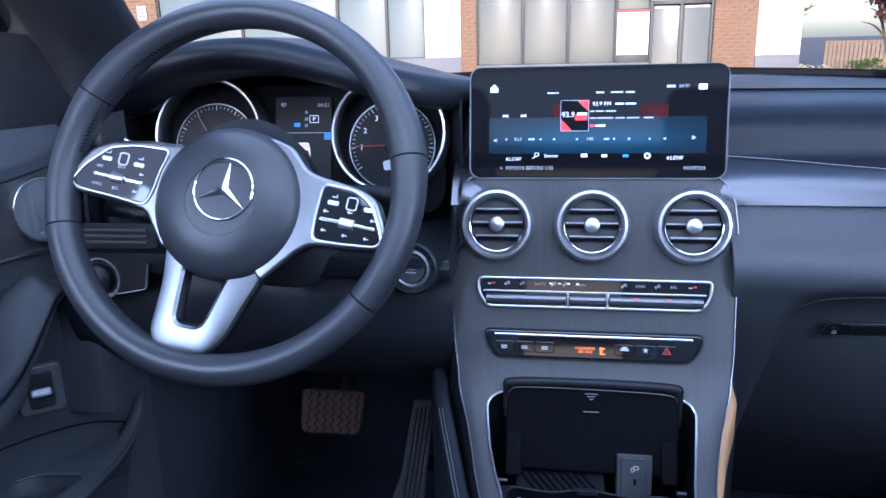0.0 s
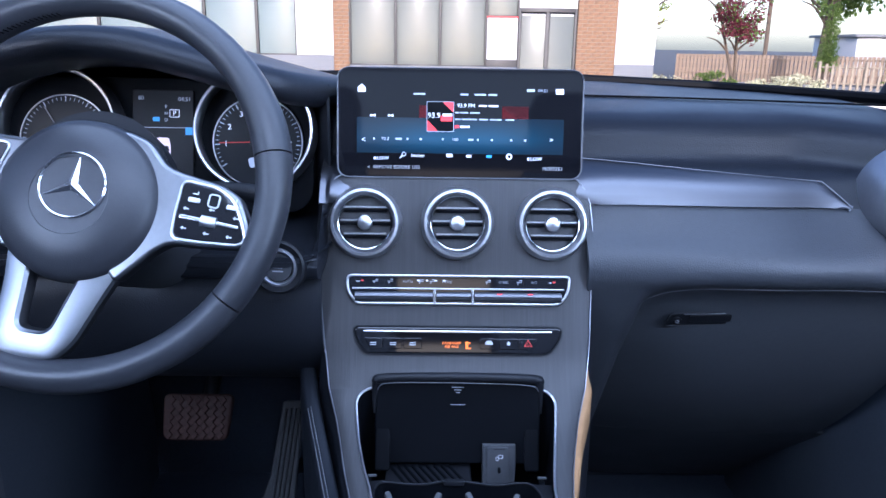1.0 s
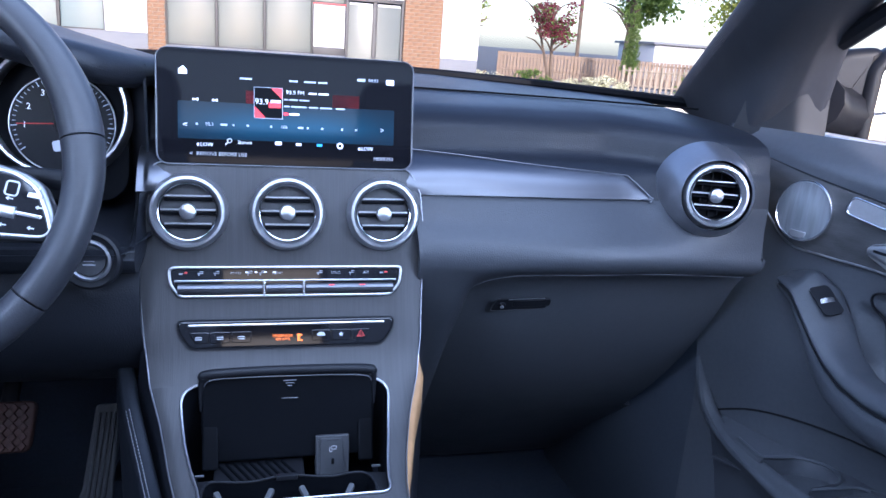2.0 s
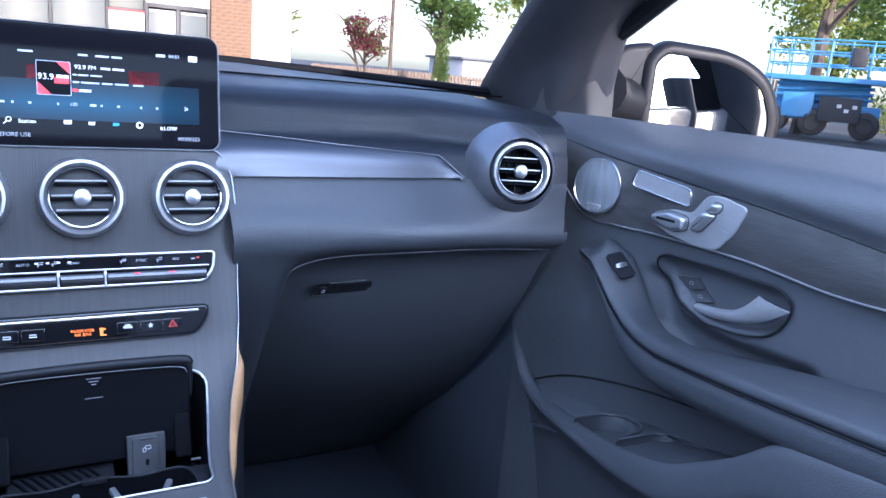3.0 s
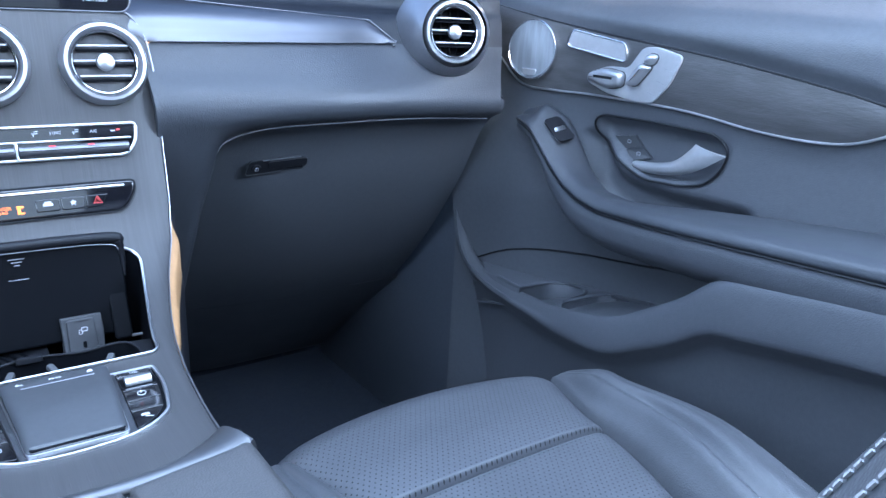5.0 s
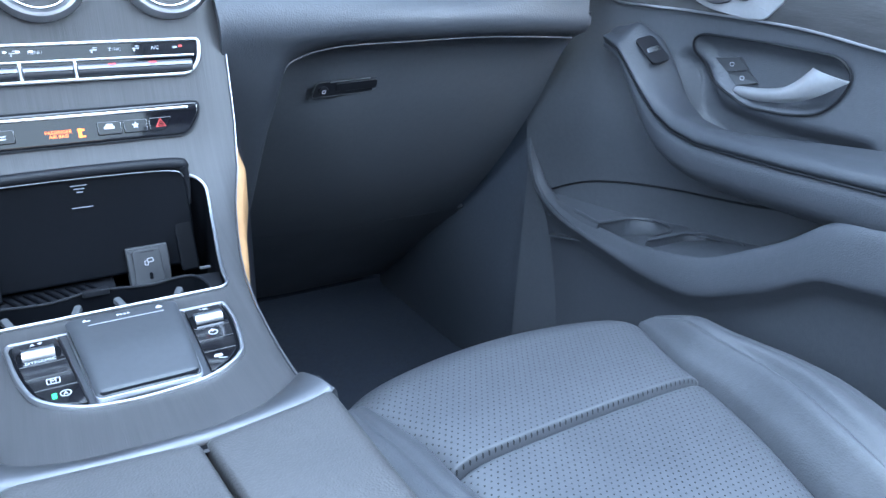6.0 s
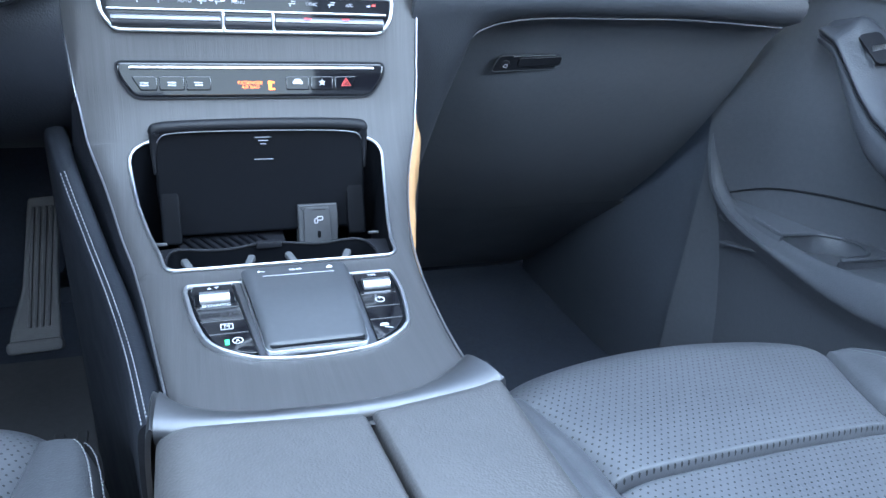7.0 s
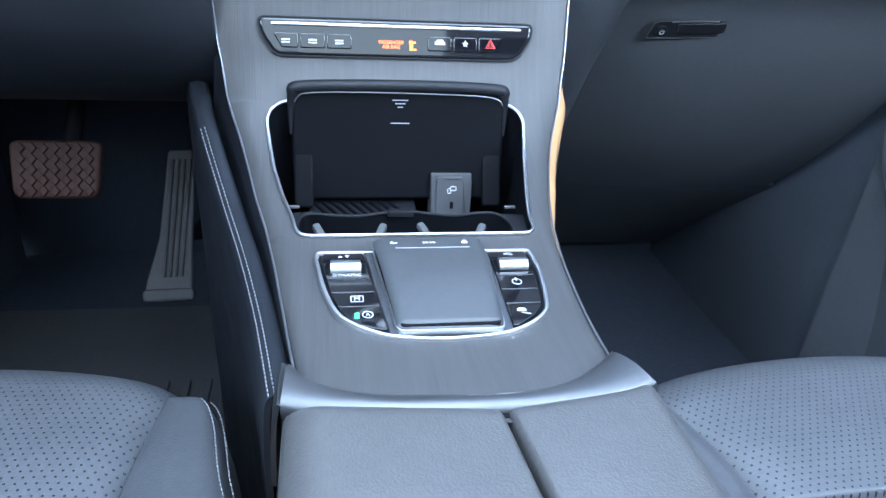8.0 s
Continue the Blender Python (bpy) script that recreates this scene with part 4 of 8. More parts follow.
# Ledge is deep black for the shadow over the socket.
part("socket_top", xf(box(0.036, 0.0085, 0.010, 0.001), UM @ Matrix.Translation((-0.0005, 0.0210, -0.0120))), VOID, usb, "black shadowed ledge over the socket")
part("socket_edge", xf(box(0.037, 0.0012, 0.003, 0.0004), UM @ Matrix.Translation((-0.0005, 0.0255, -0.0075))), DARK_PLASTIC, usb)
part("socket_sign", xf(join(band(rrect(0.0058, 0.0042, 0.001, 2, 0.0012, 0.001), 0.0007, 0.0003, 0.0001), band(rrect(0.0034, 0.0048, 0.0008, 2, -0.0025, -0.0013), 0.0006, 0.0003, 0.0001)), UM @ Matrix.Translation((0, 0.002, 0.0022))), INK, usb, flat=True)
part("socket_hole", xf(prism(rrect(0.0032, 0.0068, 0.0015), 0.0006, 0.0002), UM @ Matrix.Translation((0, -0.0125, 0.002))), VOID, usb)
part("socket_line", xf(box(0.013, 0.0006, 0.0004, 0.0001), UM @ Matrix.Translation((0, 0.0115, 0.0023))), BLACK, usb)
# rubber mat and twin cup holder at the front of the bay
# Mat and ribs are near-black to sink into the bay's shade.
part("rubber_mat", block(-0.080, 0.016, -0.115, 0.0, 0.842, 0.848, 0.002), BLACK, bay, "black ribbed rubber mat")
for i in range(9):
    part("mat_rib", xf(box(0.003, 0.045, 0.003, 0.001), Matrix.Translation((-0.066 + 0.0085 * i, -0.078, 0.8490)) @ pose(0, 0, 0, 0, 0, 28)), VOID, bay)
cup_edge = curve_pts([(-0.0865, -0.166, 0.872), (-0.0870, -0.146, 0.8745), (-0.0800, -0.1315, 0.875), (-0.055, -0.1335, 0.8745), (-0.037, -0.1340, 0.8745), (-0.0138, -0.1290, 0.875), (0.0047, -0.1292, 0.875), (0.0367, -0.1350, 0.8745), (0.061, -0.1318, 0.875), (0.0750, -0.1345, 0.875), (0.0825, -0.150, 0.8745), (0.0835, -0.168, 0.872)], 6)
mid = np.array((0.0, -0.155, 0))
# Holder walls and floor are deep black for the shade inside.
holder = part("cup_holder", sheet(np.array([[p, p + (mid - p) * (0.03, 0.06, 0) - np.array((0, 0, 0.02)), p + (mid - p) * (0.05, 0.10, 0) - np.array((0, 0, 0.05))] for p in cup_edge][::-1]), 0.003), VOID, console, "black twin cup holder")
part("holder_edge", tube(cup_edge, 0.0013, 8), BLACK, holder)
for sg, ends in ((-1, cup_edge[:14]), (1, cup_edge[-14:])):
    part("holder_surround", sheet(np.array([[p + (np.array((sg * 0.099, p[1], 0.8735)) - p) * k for k in np.linspace(0, 1, 4)][::sg] for p in ends]), 0.002), BLACK, holder, "black surround of the cup holder")
part("holder_bridge", xf(box(0.021, 0.006, 0.005, 0.001), Matrix.Translation((-0.0050, -0.1310, 0.8755))), BLACK, holder)
for x, y, r in ((-0.071, -0.155, -22), (-0.023, -0.1565, 22), (0.0108, -0.1555, -20), (0.056, -0.158, 26)):
    part("holder_tab", xf(box(0.0062, 0.0155, 0.004, 0.0016), Matrix.Translation((x, y, 0.8730)) @ pose(0, 0, 0, 12, 0, -r)), GREY_TAB, holder, "grey rubber-tipped tab")
for x, y in ((-0.091, -0.1210), (0.0877, -0.1240)):
    part("holder_clip", xf(box(0.0095, 0.0025, 0.002, 0.0006), Matrix.Translation((x, y, 0.8765))), COLLAR, holder)
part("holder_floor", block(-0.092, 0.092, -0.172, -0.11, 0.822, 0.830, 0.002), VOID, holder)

# touchpad with its silver-framed key groups
TM = fmat(0.0065, fs_y(-0.245))
k_line = curve_pts([(0.0785, 0.033), (0.0790, 0.0105), (0.0745, -0.0234), (0.0696, -0.0357), (0.0579, -0.0471), (0.0391, -0.0560), (0.0171, -0.0592), (-0.0076, -0.0597), (-0.0315, -0.0562), (-0.0448, -0.0505), (-0.0582, -0.0412), (-0.0684, -0.0276), (-0.0760, -0.0003), (-0.0810, 0.0346)], 5)
k_out = np.vstack([k_line[::-1], rpoly([(-0.0810, 0.0346), (-0.0795, 0.0435), (0.0775, 0.0425), (0.0785, 0.033)], 0.006, 5)[6:-6]])
if np.sum(k_out[:, 0] * np.roll(k_out[:, 1], -1) - k_out[:, 1] * np.roll(k_out[:, 0], -1)) < 0:
    k_out = k_out[::-1]
keys = part("key_panel", xf(prism(inset(k_out, 0.0018), 0.003, 0.001), TM), VOID, console, "gloss black key panel in a silver frame")
part("frame", xf(band(k_out, 0.0030, 0.0056, 0.0014), TM), RING, keys, "satin silver frame")
part("separator", xf(prism(rpoly([(-0.0460, 0.0425), (-0.0395, 0.0425), (-0.0280, -0.0550), (-0.0345, -0.0540)], 0.001), 0.0050, 0.001), TM), SPOKE, keys, "dull silver separator")
part("separator", xf(prism(rpoly([(0.0385, 0.0420), (0.0450, 0.0415), (0.0440, -0.0530), (0.0360, -0.0555)], 0.001), 0.0050, 0.001), TM), SPOKE, keys, "dull silver separator")
EDGE = {-1: ([(0.0420, -0.0745), (0.0308, -0.0762), (-0.0071, -0.0702), (-0.0302, -0.0634), (-0.0424, -0.0520), (-0.0485, -0.0380)], [(0.0420, -0.0463), (-0.0485, -0.0347)]),
        1: ([(0.0420, 0.0450), (-0.0485, 0.0442)], [(0.0420, 0.0725), (0.0300, 0.0748), (-0.0100, 0.0716), (-0.0270, 0.0690), (-0.0380, 0.0610), (-0.0485, 0.0470)])}
ROWS = {-1: (0.0412, 0.0090, -0.0078, -0.0236, -0.0480), 1: (0.0400, 0.0085, -0.0086, -0.0248, -0.0480)}
SIGNS = {(-1, 2): (-0.0529, -0.0152), (-1, 3): (-0.0469, -0.0325), (1, 1): (0.0580, 0.0002), (1, 3): (0.0540, -0.0335)}
for sg in (-1, 1):
    for k in range(4):
        ya = np.linspace(ROWS[sg][k] - 0.0003, ROWS[sg][k + 1] + 0.0003, 6)
        ol = [(float(interp(y, EDGE[sg][0])) + 0.0003, y) for y in ya] + [(float(interp(y, EDGE[sg][1])) - 0.0003, y) for y in ya[::-1]]
        kk = part("key", xf(prism(rpoly(ol, 0.0008, 2), 0.0046, 0.0006), TM), PIANO, keys, "gloss black key")
        if (sg, k) in SIGNS:
            km = TM @ Matrix.Translation((*SIGNS[(sg, k)], 0.0047))
            circle = np.array([(0.0036 * math.cos(a), 0.0036 * math.sin(a)) for a in np.linspace(0, 6.283, 20, endpoint=False)])
            if k == 2:
                part("sign", join(text_geo("M", 0.0055, km), xf(band(rrect(0.0085, 0.0068, 0.0008, 2), 0.0006, 0.0003, 0.0001), km)), INK, kk, flat=True)
            elif sg < 0:
                part("sign", join(text_geo("A", 0.0045, km), xf(band(circle, 0.0006, 0.0003, 0.0001), km)), INK, kk, flat=True)
                part("lamp", xf(box(0.0028, 0.0055, 0.0004, 0.0001), km @ Matrix.Translation((-0.0068, -0.0008, 0))), LIT_GREEN, kk, "green lit lamp", flat=True)
            elif k == 1:
                part("sign", xf(join(band(circle, 0.0007, 0.0003, 0.0001), xf(box(0.0009, 0.004, 0.0003, 0.0001), Matrix.Translation((0, 0.003, 0)))), km), INK, kk, flat=True)
            else:
                part("sign", xf(join(prism(rpoly([(-0.004, 0.0), (0.003, 0.0), (0.002, 0.0032), (-0.003, 0.0032)], 0.001, 2), 0.0003, 0.0001, 1), xf(box(0.0062, 0.0009, 0.0003, 0.0001), Matrix.Translation((0.002, -0.0022, 0)) @ pose(0, 0, 0, 0, 0, -20))), km), INK, kk, flat=True)
    ry, rx = (0.0208, -0.0592) if sg < 0 else (0.0202, 0.0594)
    part("roller_slot", xf(prism(rrect(0.0275, 0.0150, 0.003), 0.0052, 0.0004), TM @ Matrix.Translation((rx, ry, 0))), VOID, keys)
    part("roller", xf(tube([(-0.0103, 0, 0), (0.0103, 0, 0)], 0.0062, 14, flat=0.85), TM @ Matrix.Translation((rx, ry, 0.0052))), SATIN, keys, "ribbed silver roller")
part("sign", text_geo("DYNAMIC", 0.0044, TM @ Matrix.Translation((-0.0585, 0.0118, 0.0054))), INK, keys, flat=True)
part("sign", text_geo("VOL", 0.0036, TM @ Matrix.Translation((0.0593, 0.0350, 0.0054))), INK, keys, flat=True)
part("sign", xf(join(prism(np.array([(-0.0042, -0.0012), (-0.0008, -0.0012), (-0.0025, 0.0014)]), 0.0003, 0.0001, 1), prism(np.array([(0.0008, 0.0012), (0.0025, -0.0014), (0.0042, 0.0012)])[::-1], 0.0003, 0.0001, 1)), TM @ Matrix.Translation((-0.0600, 0.0362, 0.0047))), INK, keys, flat=True)
def arch_at(y):
    k = (0.0500 - y) / 0.104
    return 0.0105 + 0.0060 * math.sin(math.pi * min(1, k * 0.85 + 0.15)) - 0.0035 * smoothstep(0.94, 1.0, k) - 0.003 * smoothstep(0.05, 0.0, k)


rows = []
for yy in np.concatenate([np.linspace(0.0500, 0.0440, 7), np.linspace(0.041, -0.044, 18), np.linspace(-0.0460, -0.0540, 9)]):
    k = (0.0500 - yy) / 0.104
    hw = 0.0405 - 0.0068 * k - 0.005 * (1 - math.sqrt(max(0.0, 1 - max(0.0, (0.006 - (0.0500 - yy)) / 0.006) ** 2))) - 0.005 * (1 - math.sqrt(max(0.0, 1 - max(0.0, (0.006 - (yy + 0.0540)) / 0.006) ** 2)))
    arch = arch_at(yy)
    rows.append([(0.0005 + 0.0033 * k + x * hw, yy, arch - 0.0035 * abs(x) ** 14) for x in np.sin(np.linspace(-1, 1, 25) * math.pi / 2)])
tp = part("touchpad", xf(sheet(np.array(rows), 0.004), TM), PAD_SATIN, console, "dark grey arched touchpad", sharp=60)
part("touchpad_line", xf(box(0.053, 0.0006, 0.0006, 0.0002), TM @ Matrix.Translation((0.0022, 0.0290, arch_at(0.0290) + 0.0001))), INK_DIM, tp)
pad_foot = rpoly([(-0.0395, 0.043), (0.0405, 0.043), (0.0380, -0.0540), (-0.0300, -0.0535)], 0.006)
part("touchpad_foot", xf(prism(inset(pad_foot, 0.0022), 0.0100, 0.001), TM), VOID, tp, "black foot of the touchpad")
part("touchpad_trim", xf(band(inset(pad_foot, -0.0004), 0.0012, 0.0078, 0.0005), TM), SATIN, tp, "thin satin line round the touchpad")
for x, g in ((-0.0247, join(box(0.0050, 0.0009, 0.0004, 0.0001), xf(box(0.0022, 0.0009, 0.0004, 0.0001), Matrix.Translation((-0.0018, 0.001, 0)) @ pose(0, 0, 0, 0, 0, 45)))),
             (0.0007, join(*[xf(prism(np.array([(-0.001, -0.0012), (0.001, 0.0), (-0.001, 0.0012)]), 0.0004, 0.0001, 1), Matrix.Translation((q, 0, 0))) for q in (-0.0036, -0.0014, 0.0014, 0.0036)])),
             (0.0262, prism(np.array([(-0.0022, -0.0014), (0.0022, -0.0014), (0.0022, 0.0004), (0, 0.0022), (-0.0022, 0.0004)]), 0.0004, 0.0001, 1))):
    part("sign", xf(g, TM @ Matrix.Translation((x, 0.0368, arch_at(0.0368) + 0.0001)) @ pose(0, 0, 0, 8)), INK, tp, flat=True)

# satin band and the two armrest pads
arc_t = [(-0.089, -0.331, 0.883), (-0.074, -0.349, 0.8830), (-0.046, -0.361, 0.8830), (-0.013, -0.365, 0.8830), (0.030, -0.367, 0.8830), (0.064, -0.360, 0.8832), (0.089, -0.345, 0.8832), (0.102, -0.334, 0.8836)]
arc_b = [(-0.0895, -0.364, 0.8880), (-0.074, -0.3695, 0.8885), (-0.046, -0.374, 0.8888), (-0.013, -0.377, 0.8890), (0.030, -0.378, 0.8890), (0.064, -0.376, 0.8890), (0.092, -0.371, 0.8890), (0.111, -0.3635, 0.8890)]
a_t, a_b = curve_pts(arc_t, 8), curve_pts(arc_b, 8)
rows = [[p - np.array((0, 0.002, 0.012)), p, (p + q) / 2 + np.array((0, 0.001, 0.0025)), q, q + np.array((0, 0.0015, -0.010))] for p, q in zip(a_t, a_b)]
bandp = part("armrest_band", sheet(np.array([curve_pts(r, 4) for r in rows]), 0.003), BAND, console, "satin silver curved band in front of the armrest", sharp=60)
# The brighter lip puts the band's lower highlight into its material.
part("band_lip", tube(a_b + np.array((0, 0.0012, 0.0004)), 0.0016, 8), SATIN, bandp, "lip made brighter for the band's highlight")
part("band_line", tube([(-0.0037, -0.3640, 0.8862), (0.022, -0.3652, 0.8864), (0.0471, -0.3636, 0.8862)], 0.0006, 6), SATIN, bandp, "thin bright line")
for sg in (-1, 1):
    e, g = (np.array(q[0] if sg < 0 else q[-1]) for q in (arc_t, arc_b))
    rows = [[e + (g - e) * j + np.array((sg * 0.005 * math.sin(k * math.pi / 2), 0.002 * k, 0.002 * math.sin(math.pi * j) - 0.06 * (1 - math.cos(k * math.pi / 2)))) for k in np.linspace(0, 1, 7)][::-sg] for j in np.linspace(-0.15, 1.1, 8)]
    part("band_ear", sheet(np.array(rows), 0.003), BAND, bandp, sharp=60)


def pad(x0, x1, skew, rl, rr):
    ab = curve_pts(arc_b, 6)
    rows = []
    for t in np.concatenate([np.linspace(0, 0.06, 8), np.linspace(0.08, 1, 26)]):
        fr = math.sqrt(max(0.0, 1 - (1 - min(1, t / 0.022)) ** 2))
        a, b = x0 + skew[0] * t, x1 + skew[1] * t
        line = []
        for k in np.concatenate([np.linspace(-1, -0.9, 8), np.linspace(-0.87, -0.5, 8), np.linspace(-0.4, 0.4, 7), np.linspace(0.5, 0.87, 8), np.linspace(0.9, 1, 8)]):
            x = a + (b - a) * (k + 1) / 2
            y = float(np.interp(x, ab[:, 0], ab[:, 1])) * (1 - t) + -0.80 * t + 0.0015
            el, er = min(1.0, max(0.0, 1 - (x - a) / rl)), min(1.0, max(0.0, 1 - (b - x) / rr))
            line.append((x, y, 0.8828 + 0.009 * fr + 0.012 * t + 0.003 * (1 - k * k) - max(0.007, 0.8 * rl) * (1 - math.sqrt(1 - el * el)) - max(0.007, 0.8 * rr) * (1 - math.sqrt(1 - er * er))))
        rows.append([(line[0][0] - 0.0005, line[0][1], 0.835)] + line + [(line[-1][0] + 0.0005, line[-1][1], 0.835)])
    return sheet(np.array(rows), 0.003)


part("armrest_pad", pad(-0.0900, 0.0232, (-0.001, 0.045), 0.022, 0.0042), LEATHER_SOFT, console, "black leather armrest pad", sharp=70)
part("armrest_pad", pad(0.0254, 0.1135, (0.045, 0.012), 0.0042, 0.009), LEATHER_SOFT, console, "black leather armrest pad", sharp=70)
# Deep black filler supplies the shade in the gap between the pads.
part("gap_filler", join(sheet(np.array([[(0.0195 + 0.045 * t + 0.009 * k, -0.3745 - 0.42 * t, 0.8795 + 0.010 * t) for k in (0, 1)] for t in np.linspace(0, 1, 6)]), 0.002), block(0.0200, 0.0290, -0.3840, -0.3778, 0.862, 0.8882, 0.001)), VOID, console, "black filler that darkens the gap between the pads")
# console flanks
for sg in (1, -1):
    rows = []
    for s in np.linspace(fs_z(0.985), FS[-1] - 0.02, 40):
        h = float(interp(s, HW))
        y, z = fpos(s)
        f = 0.004 * smoothstep(fs_z(0.97), fs_y(-0.04), s) * (1 - smoothstep(fs_y(-0.12), fs_y(-0.2), s)) if sg > 0 else 0.0
        h += sg * cxs(s)
        rows.append([(sg * (h + 0.0005), y + 0.004, z - 0.013), (sg * (h + 0.006 + f * 0.5), y + 0.008, z - 0.022), (sg * (h + 0.010 + f * 0.8), y + 0.012, z - 0.06), (sg * (h + 0.016), y + 0.02, 0.70), (sg * (h + 0.02), y + 0.02, 0.41)][::sg])
    part("flank", sheet(np.array(rows), 0.004), DASH_SKIN, console, "soft black side of the console", sharp=60)
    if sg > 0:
        # This strip paints the sunlight along the console edge.
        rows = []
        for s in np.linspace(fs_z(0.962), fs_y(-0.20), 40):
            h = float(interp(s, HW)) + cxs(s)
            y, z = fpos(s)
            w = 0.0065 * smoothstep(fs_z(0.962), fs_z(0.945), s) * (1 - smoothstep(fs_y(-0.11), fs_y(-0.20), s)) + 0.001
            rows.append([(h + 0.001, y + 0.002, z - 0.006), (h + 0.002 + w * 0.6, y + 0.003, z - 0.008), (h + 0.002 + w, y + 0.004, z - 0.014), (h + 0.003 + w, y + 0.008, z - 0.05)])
        part("sunlit_edge", sheet(np.array(rows), 0.002), SUN_TAN, console, "console edge strip painted tan for the sun on it", sharp=60)
    rows = []
    for y in np.linspace(-0.34, -0.80, 14):
        x = 0.114 + 0.010 * (y + 0.36) / -0.44 if sg > 0 else -0.086
        rows.append([(x, y, 0.885), (x + sg * 0.003, y, 0.80), (x + sg * 0.006, y, 0.41)][::sg])
    part("flank", sheet(np.array(rows), 0.004), DASH_SKIN, console, "soft black side of the console", sharp=60)
part("rear_end", block(-0.105, 0.125, -0.83, -0.79, 0.41, 0.90, 0.01), DASH_SKIN, console)

# stitched knee roll on the driver's side of the console
roll = curve_pts([(-0.196, 0.11, 0.975), (-0.186, 0.04, 0.945), (-0.172, -0.025, 0.920), (-0.145, -0.111, 0.880), (-0.126, -0.180, 0.868), (-0.110, -0.251, 0.862), (-0.096, -0.336, 0.868)], 10)
rows = [[p + np.array((0.013, 0.006, -0.020)), p + np.array((0.0115, 0.001, -0.003)), p + np.array((0.006, 0, 0.0005)), p, p + np.array((-0.0055, -0.001, -0.007)), p + np.array((-0.0075, -0.001, -0.035)), p + np.array((-0.008, 0, -0.10)), (p[0] - 0.008, p[1] + 0.01, 0.42)] for p in roll]
knee = part("knee_roll", sheet(np.array([curve_pts(r, 4) for r in rows])[::-1], 0.004), KNEE, console, "stitched black leather knee roll", sharp=70)
for dx in (0.0, 0.0034):
    stitches(roll[22:] + np.array((0.0005 - dx, -0.001, 0.0010 - dx * 0.55)), 0.00042, 0.6, knee)

# ---- touch screen ----
SCM = frame_at((0.0, 0.044, 1.2265), (1, 0, 0), (0, 0.176, 1)) @ Matrix.Translation((0, 0, 0.004))
screen = thing("touch_screen", (0, 0.06, 1.16), "wide black free-standing touch screen in a thin silver frame", "screen")
g_out = rrect(0.278, 0.1225, 0.012, 8)
part("housing", xf(xf(prism(g_out, 0.014, 0.004), Matrix.Rotation(math.pi, 4, "Y")), SCM @ Matrix.Translation((0, 0, -0.001))), BLACK, screen, "black housing")
part("frame", xf(band(inset(g_out, -0.0010), 0.0016, 0.0032, 0.0008), SCM @ Matrix.Translation((0, 0, -0.002))), ALU, screen, "thin silver frame")
glass = part("glass", xf(prism(inset(g_out, 0.0008), 0.002, 0.0006), SCM @ Matrix.Translation((0, 0, -0.001))), SCREEN_GLASS, screen, "gloss black screen glass")
part("foot", block(-0.05, 0.05, 0.055, 0.09, 1.15, 1.20, 0.006), BLACK, screen)


SHOT = glow("dim lit red picture", (0.35, 0.03, 0.04), 0.06)


def on_screen(px, py, lift=0.0014):
    """A place on the glass, in millimetres right of and above its middle."""
    return SCM @ Matrix.Translation((px / 1000, py / 1000, lift))


def bar(w, h, px, py, m, parent, lift=0.0014, name="sign"):
    return part(name, xf(box(w / 1000, h / 1000, 0.0002, 0.00005), on_screen(px, py, lift)), m, parent, flat=True)


def screen_blue():
    """The lit lower band of the picture: a dark blue that swells towards its foot."""
    m = bpy.data.materials.new("lit blue band")
    m.use_nodes = True
    nt = m.node_tree
    b = nt.nodes["Principled BSDF"]
    b.inputs["Base Color"].default_value = (0.01, 0.02, 0.03, 1)
    b.inputs["Roughness"].default_value = 0.06
    tc, sp, mr = (nt.nodes.new(k) for k in ("ShaderNodeTexCoord", "ShaderNodeSeparateXYZ", "ShaderNodeValToRGB"))
    nt.links.new(tc.outputs["Generated"], sp.inputs[0])
    nt.links.new(sp.outputs[2], mr.inputs[0])
    mr.color_ramp.elements[0].color = (0.0, 0.012, 0.03, 1)
    mr.color_ramp.elements[1].color = (0, 0.001, 0.004, 1)
    e = mr.color_ramp.elements.new(0.42)
    e.color = (0.0, 0.075, 0.16, 1)
    fade = nt.nodes.new("ShaderNodeMapRange")
    fade.interpolation_type = "SMOOTHSTEP"
    off = nt.nodes.new("ShaderNodeMath")
    off.operation = "SUBTRACT"
    off.inputs[1].default_value = 0.5
    nt.links.new(sp.outputs[0], off.inputs[0])
    wide = nt.nodes.new("ShaderNodeMath")
    wide.operation = "ABSOLUTE"
    nt.links.new(off.outputs[0], wide.inputs[0])
    nt.links.new(wide.outputs[0], fade.inputs[0])
    fade.inputs["From Min"].default_value, fade.inputs["From Max"].default_value = 0.12, 0.5
    fade.inputs["To Min"].default_value, fade.inputs["To Max"].default_value = 0.40, 0.10
    nt.links.new(mr.outputs[0], b.inputs["Emission Color"])
    nt.links.new(fade.outputs[0], b.inputs["Emission Strength"])
    return m


part("picture", xf(prism(rrect(0.235, 0.040, 0.001, 2), 0.0003, 0.0001, 1), on_screen(0, -14, 0.0010)), screen_blue(), glass, "blue lit band of the picture")
cover = part("cover_picture", xf(prism(rrect(0.031, 0.034, 0.001, 2), 0.0003, 0.0001, 1), on_screen(-23, 7.5, 0.0012)), VOID, glass, "square picture in black, red and white")
part("cover_edge", xf(band(rrect(0.031, 0.034, 0.001, 2), 0.0006, 0.0005, 0.0001), on_screen(-23, 7.5, 0.0012)), LIT_DIM, cover, flat=True)
part("cover_red", xf(prism(np.array([(-0.0145, -0.016), (-0.003, -0.016), (-0.0145, -0.004)]), 0.0002, 0.00005, 1), on_screen(-23, 7.5, 0.0015)), LIT_RED, cover, flat=True)
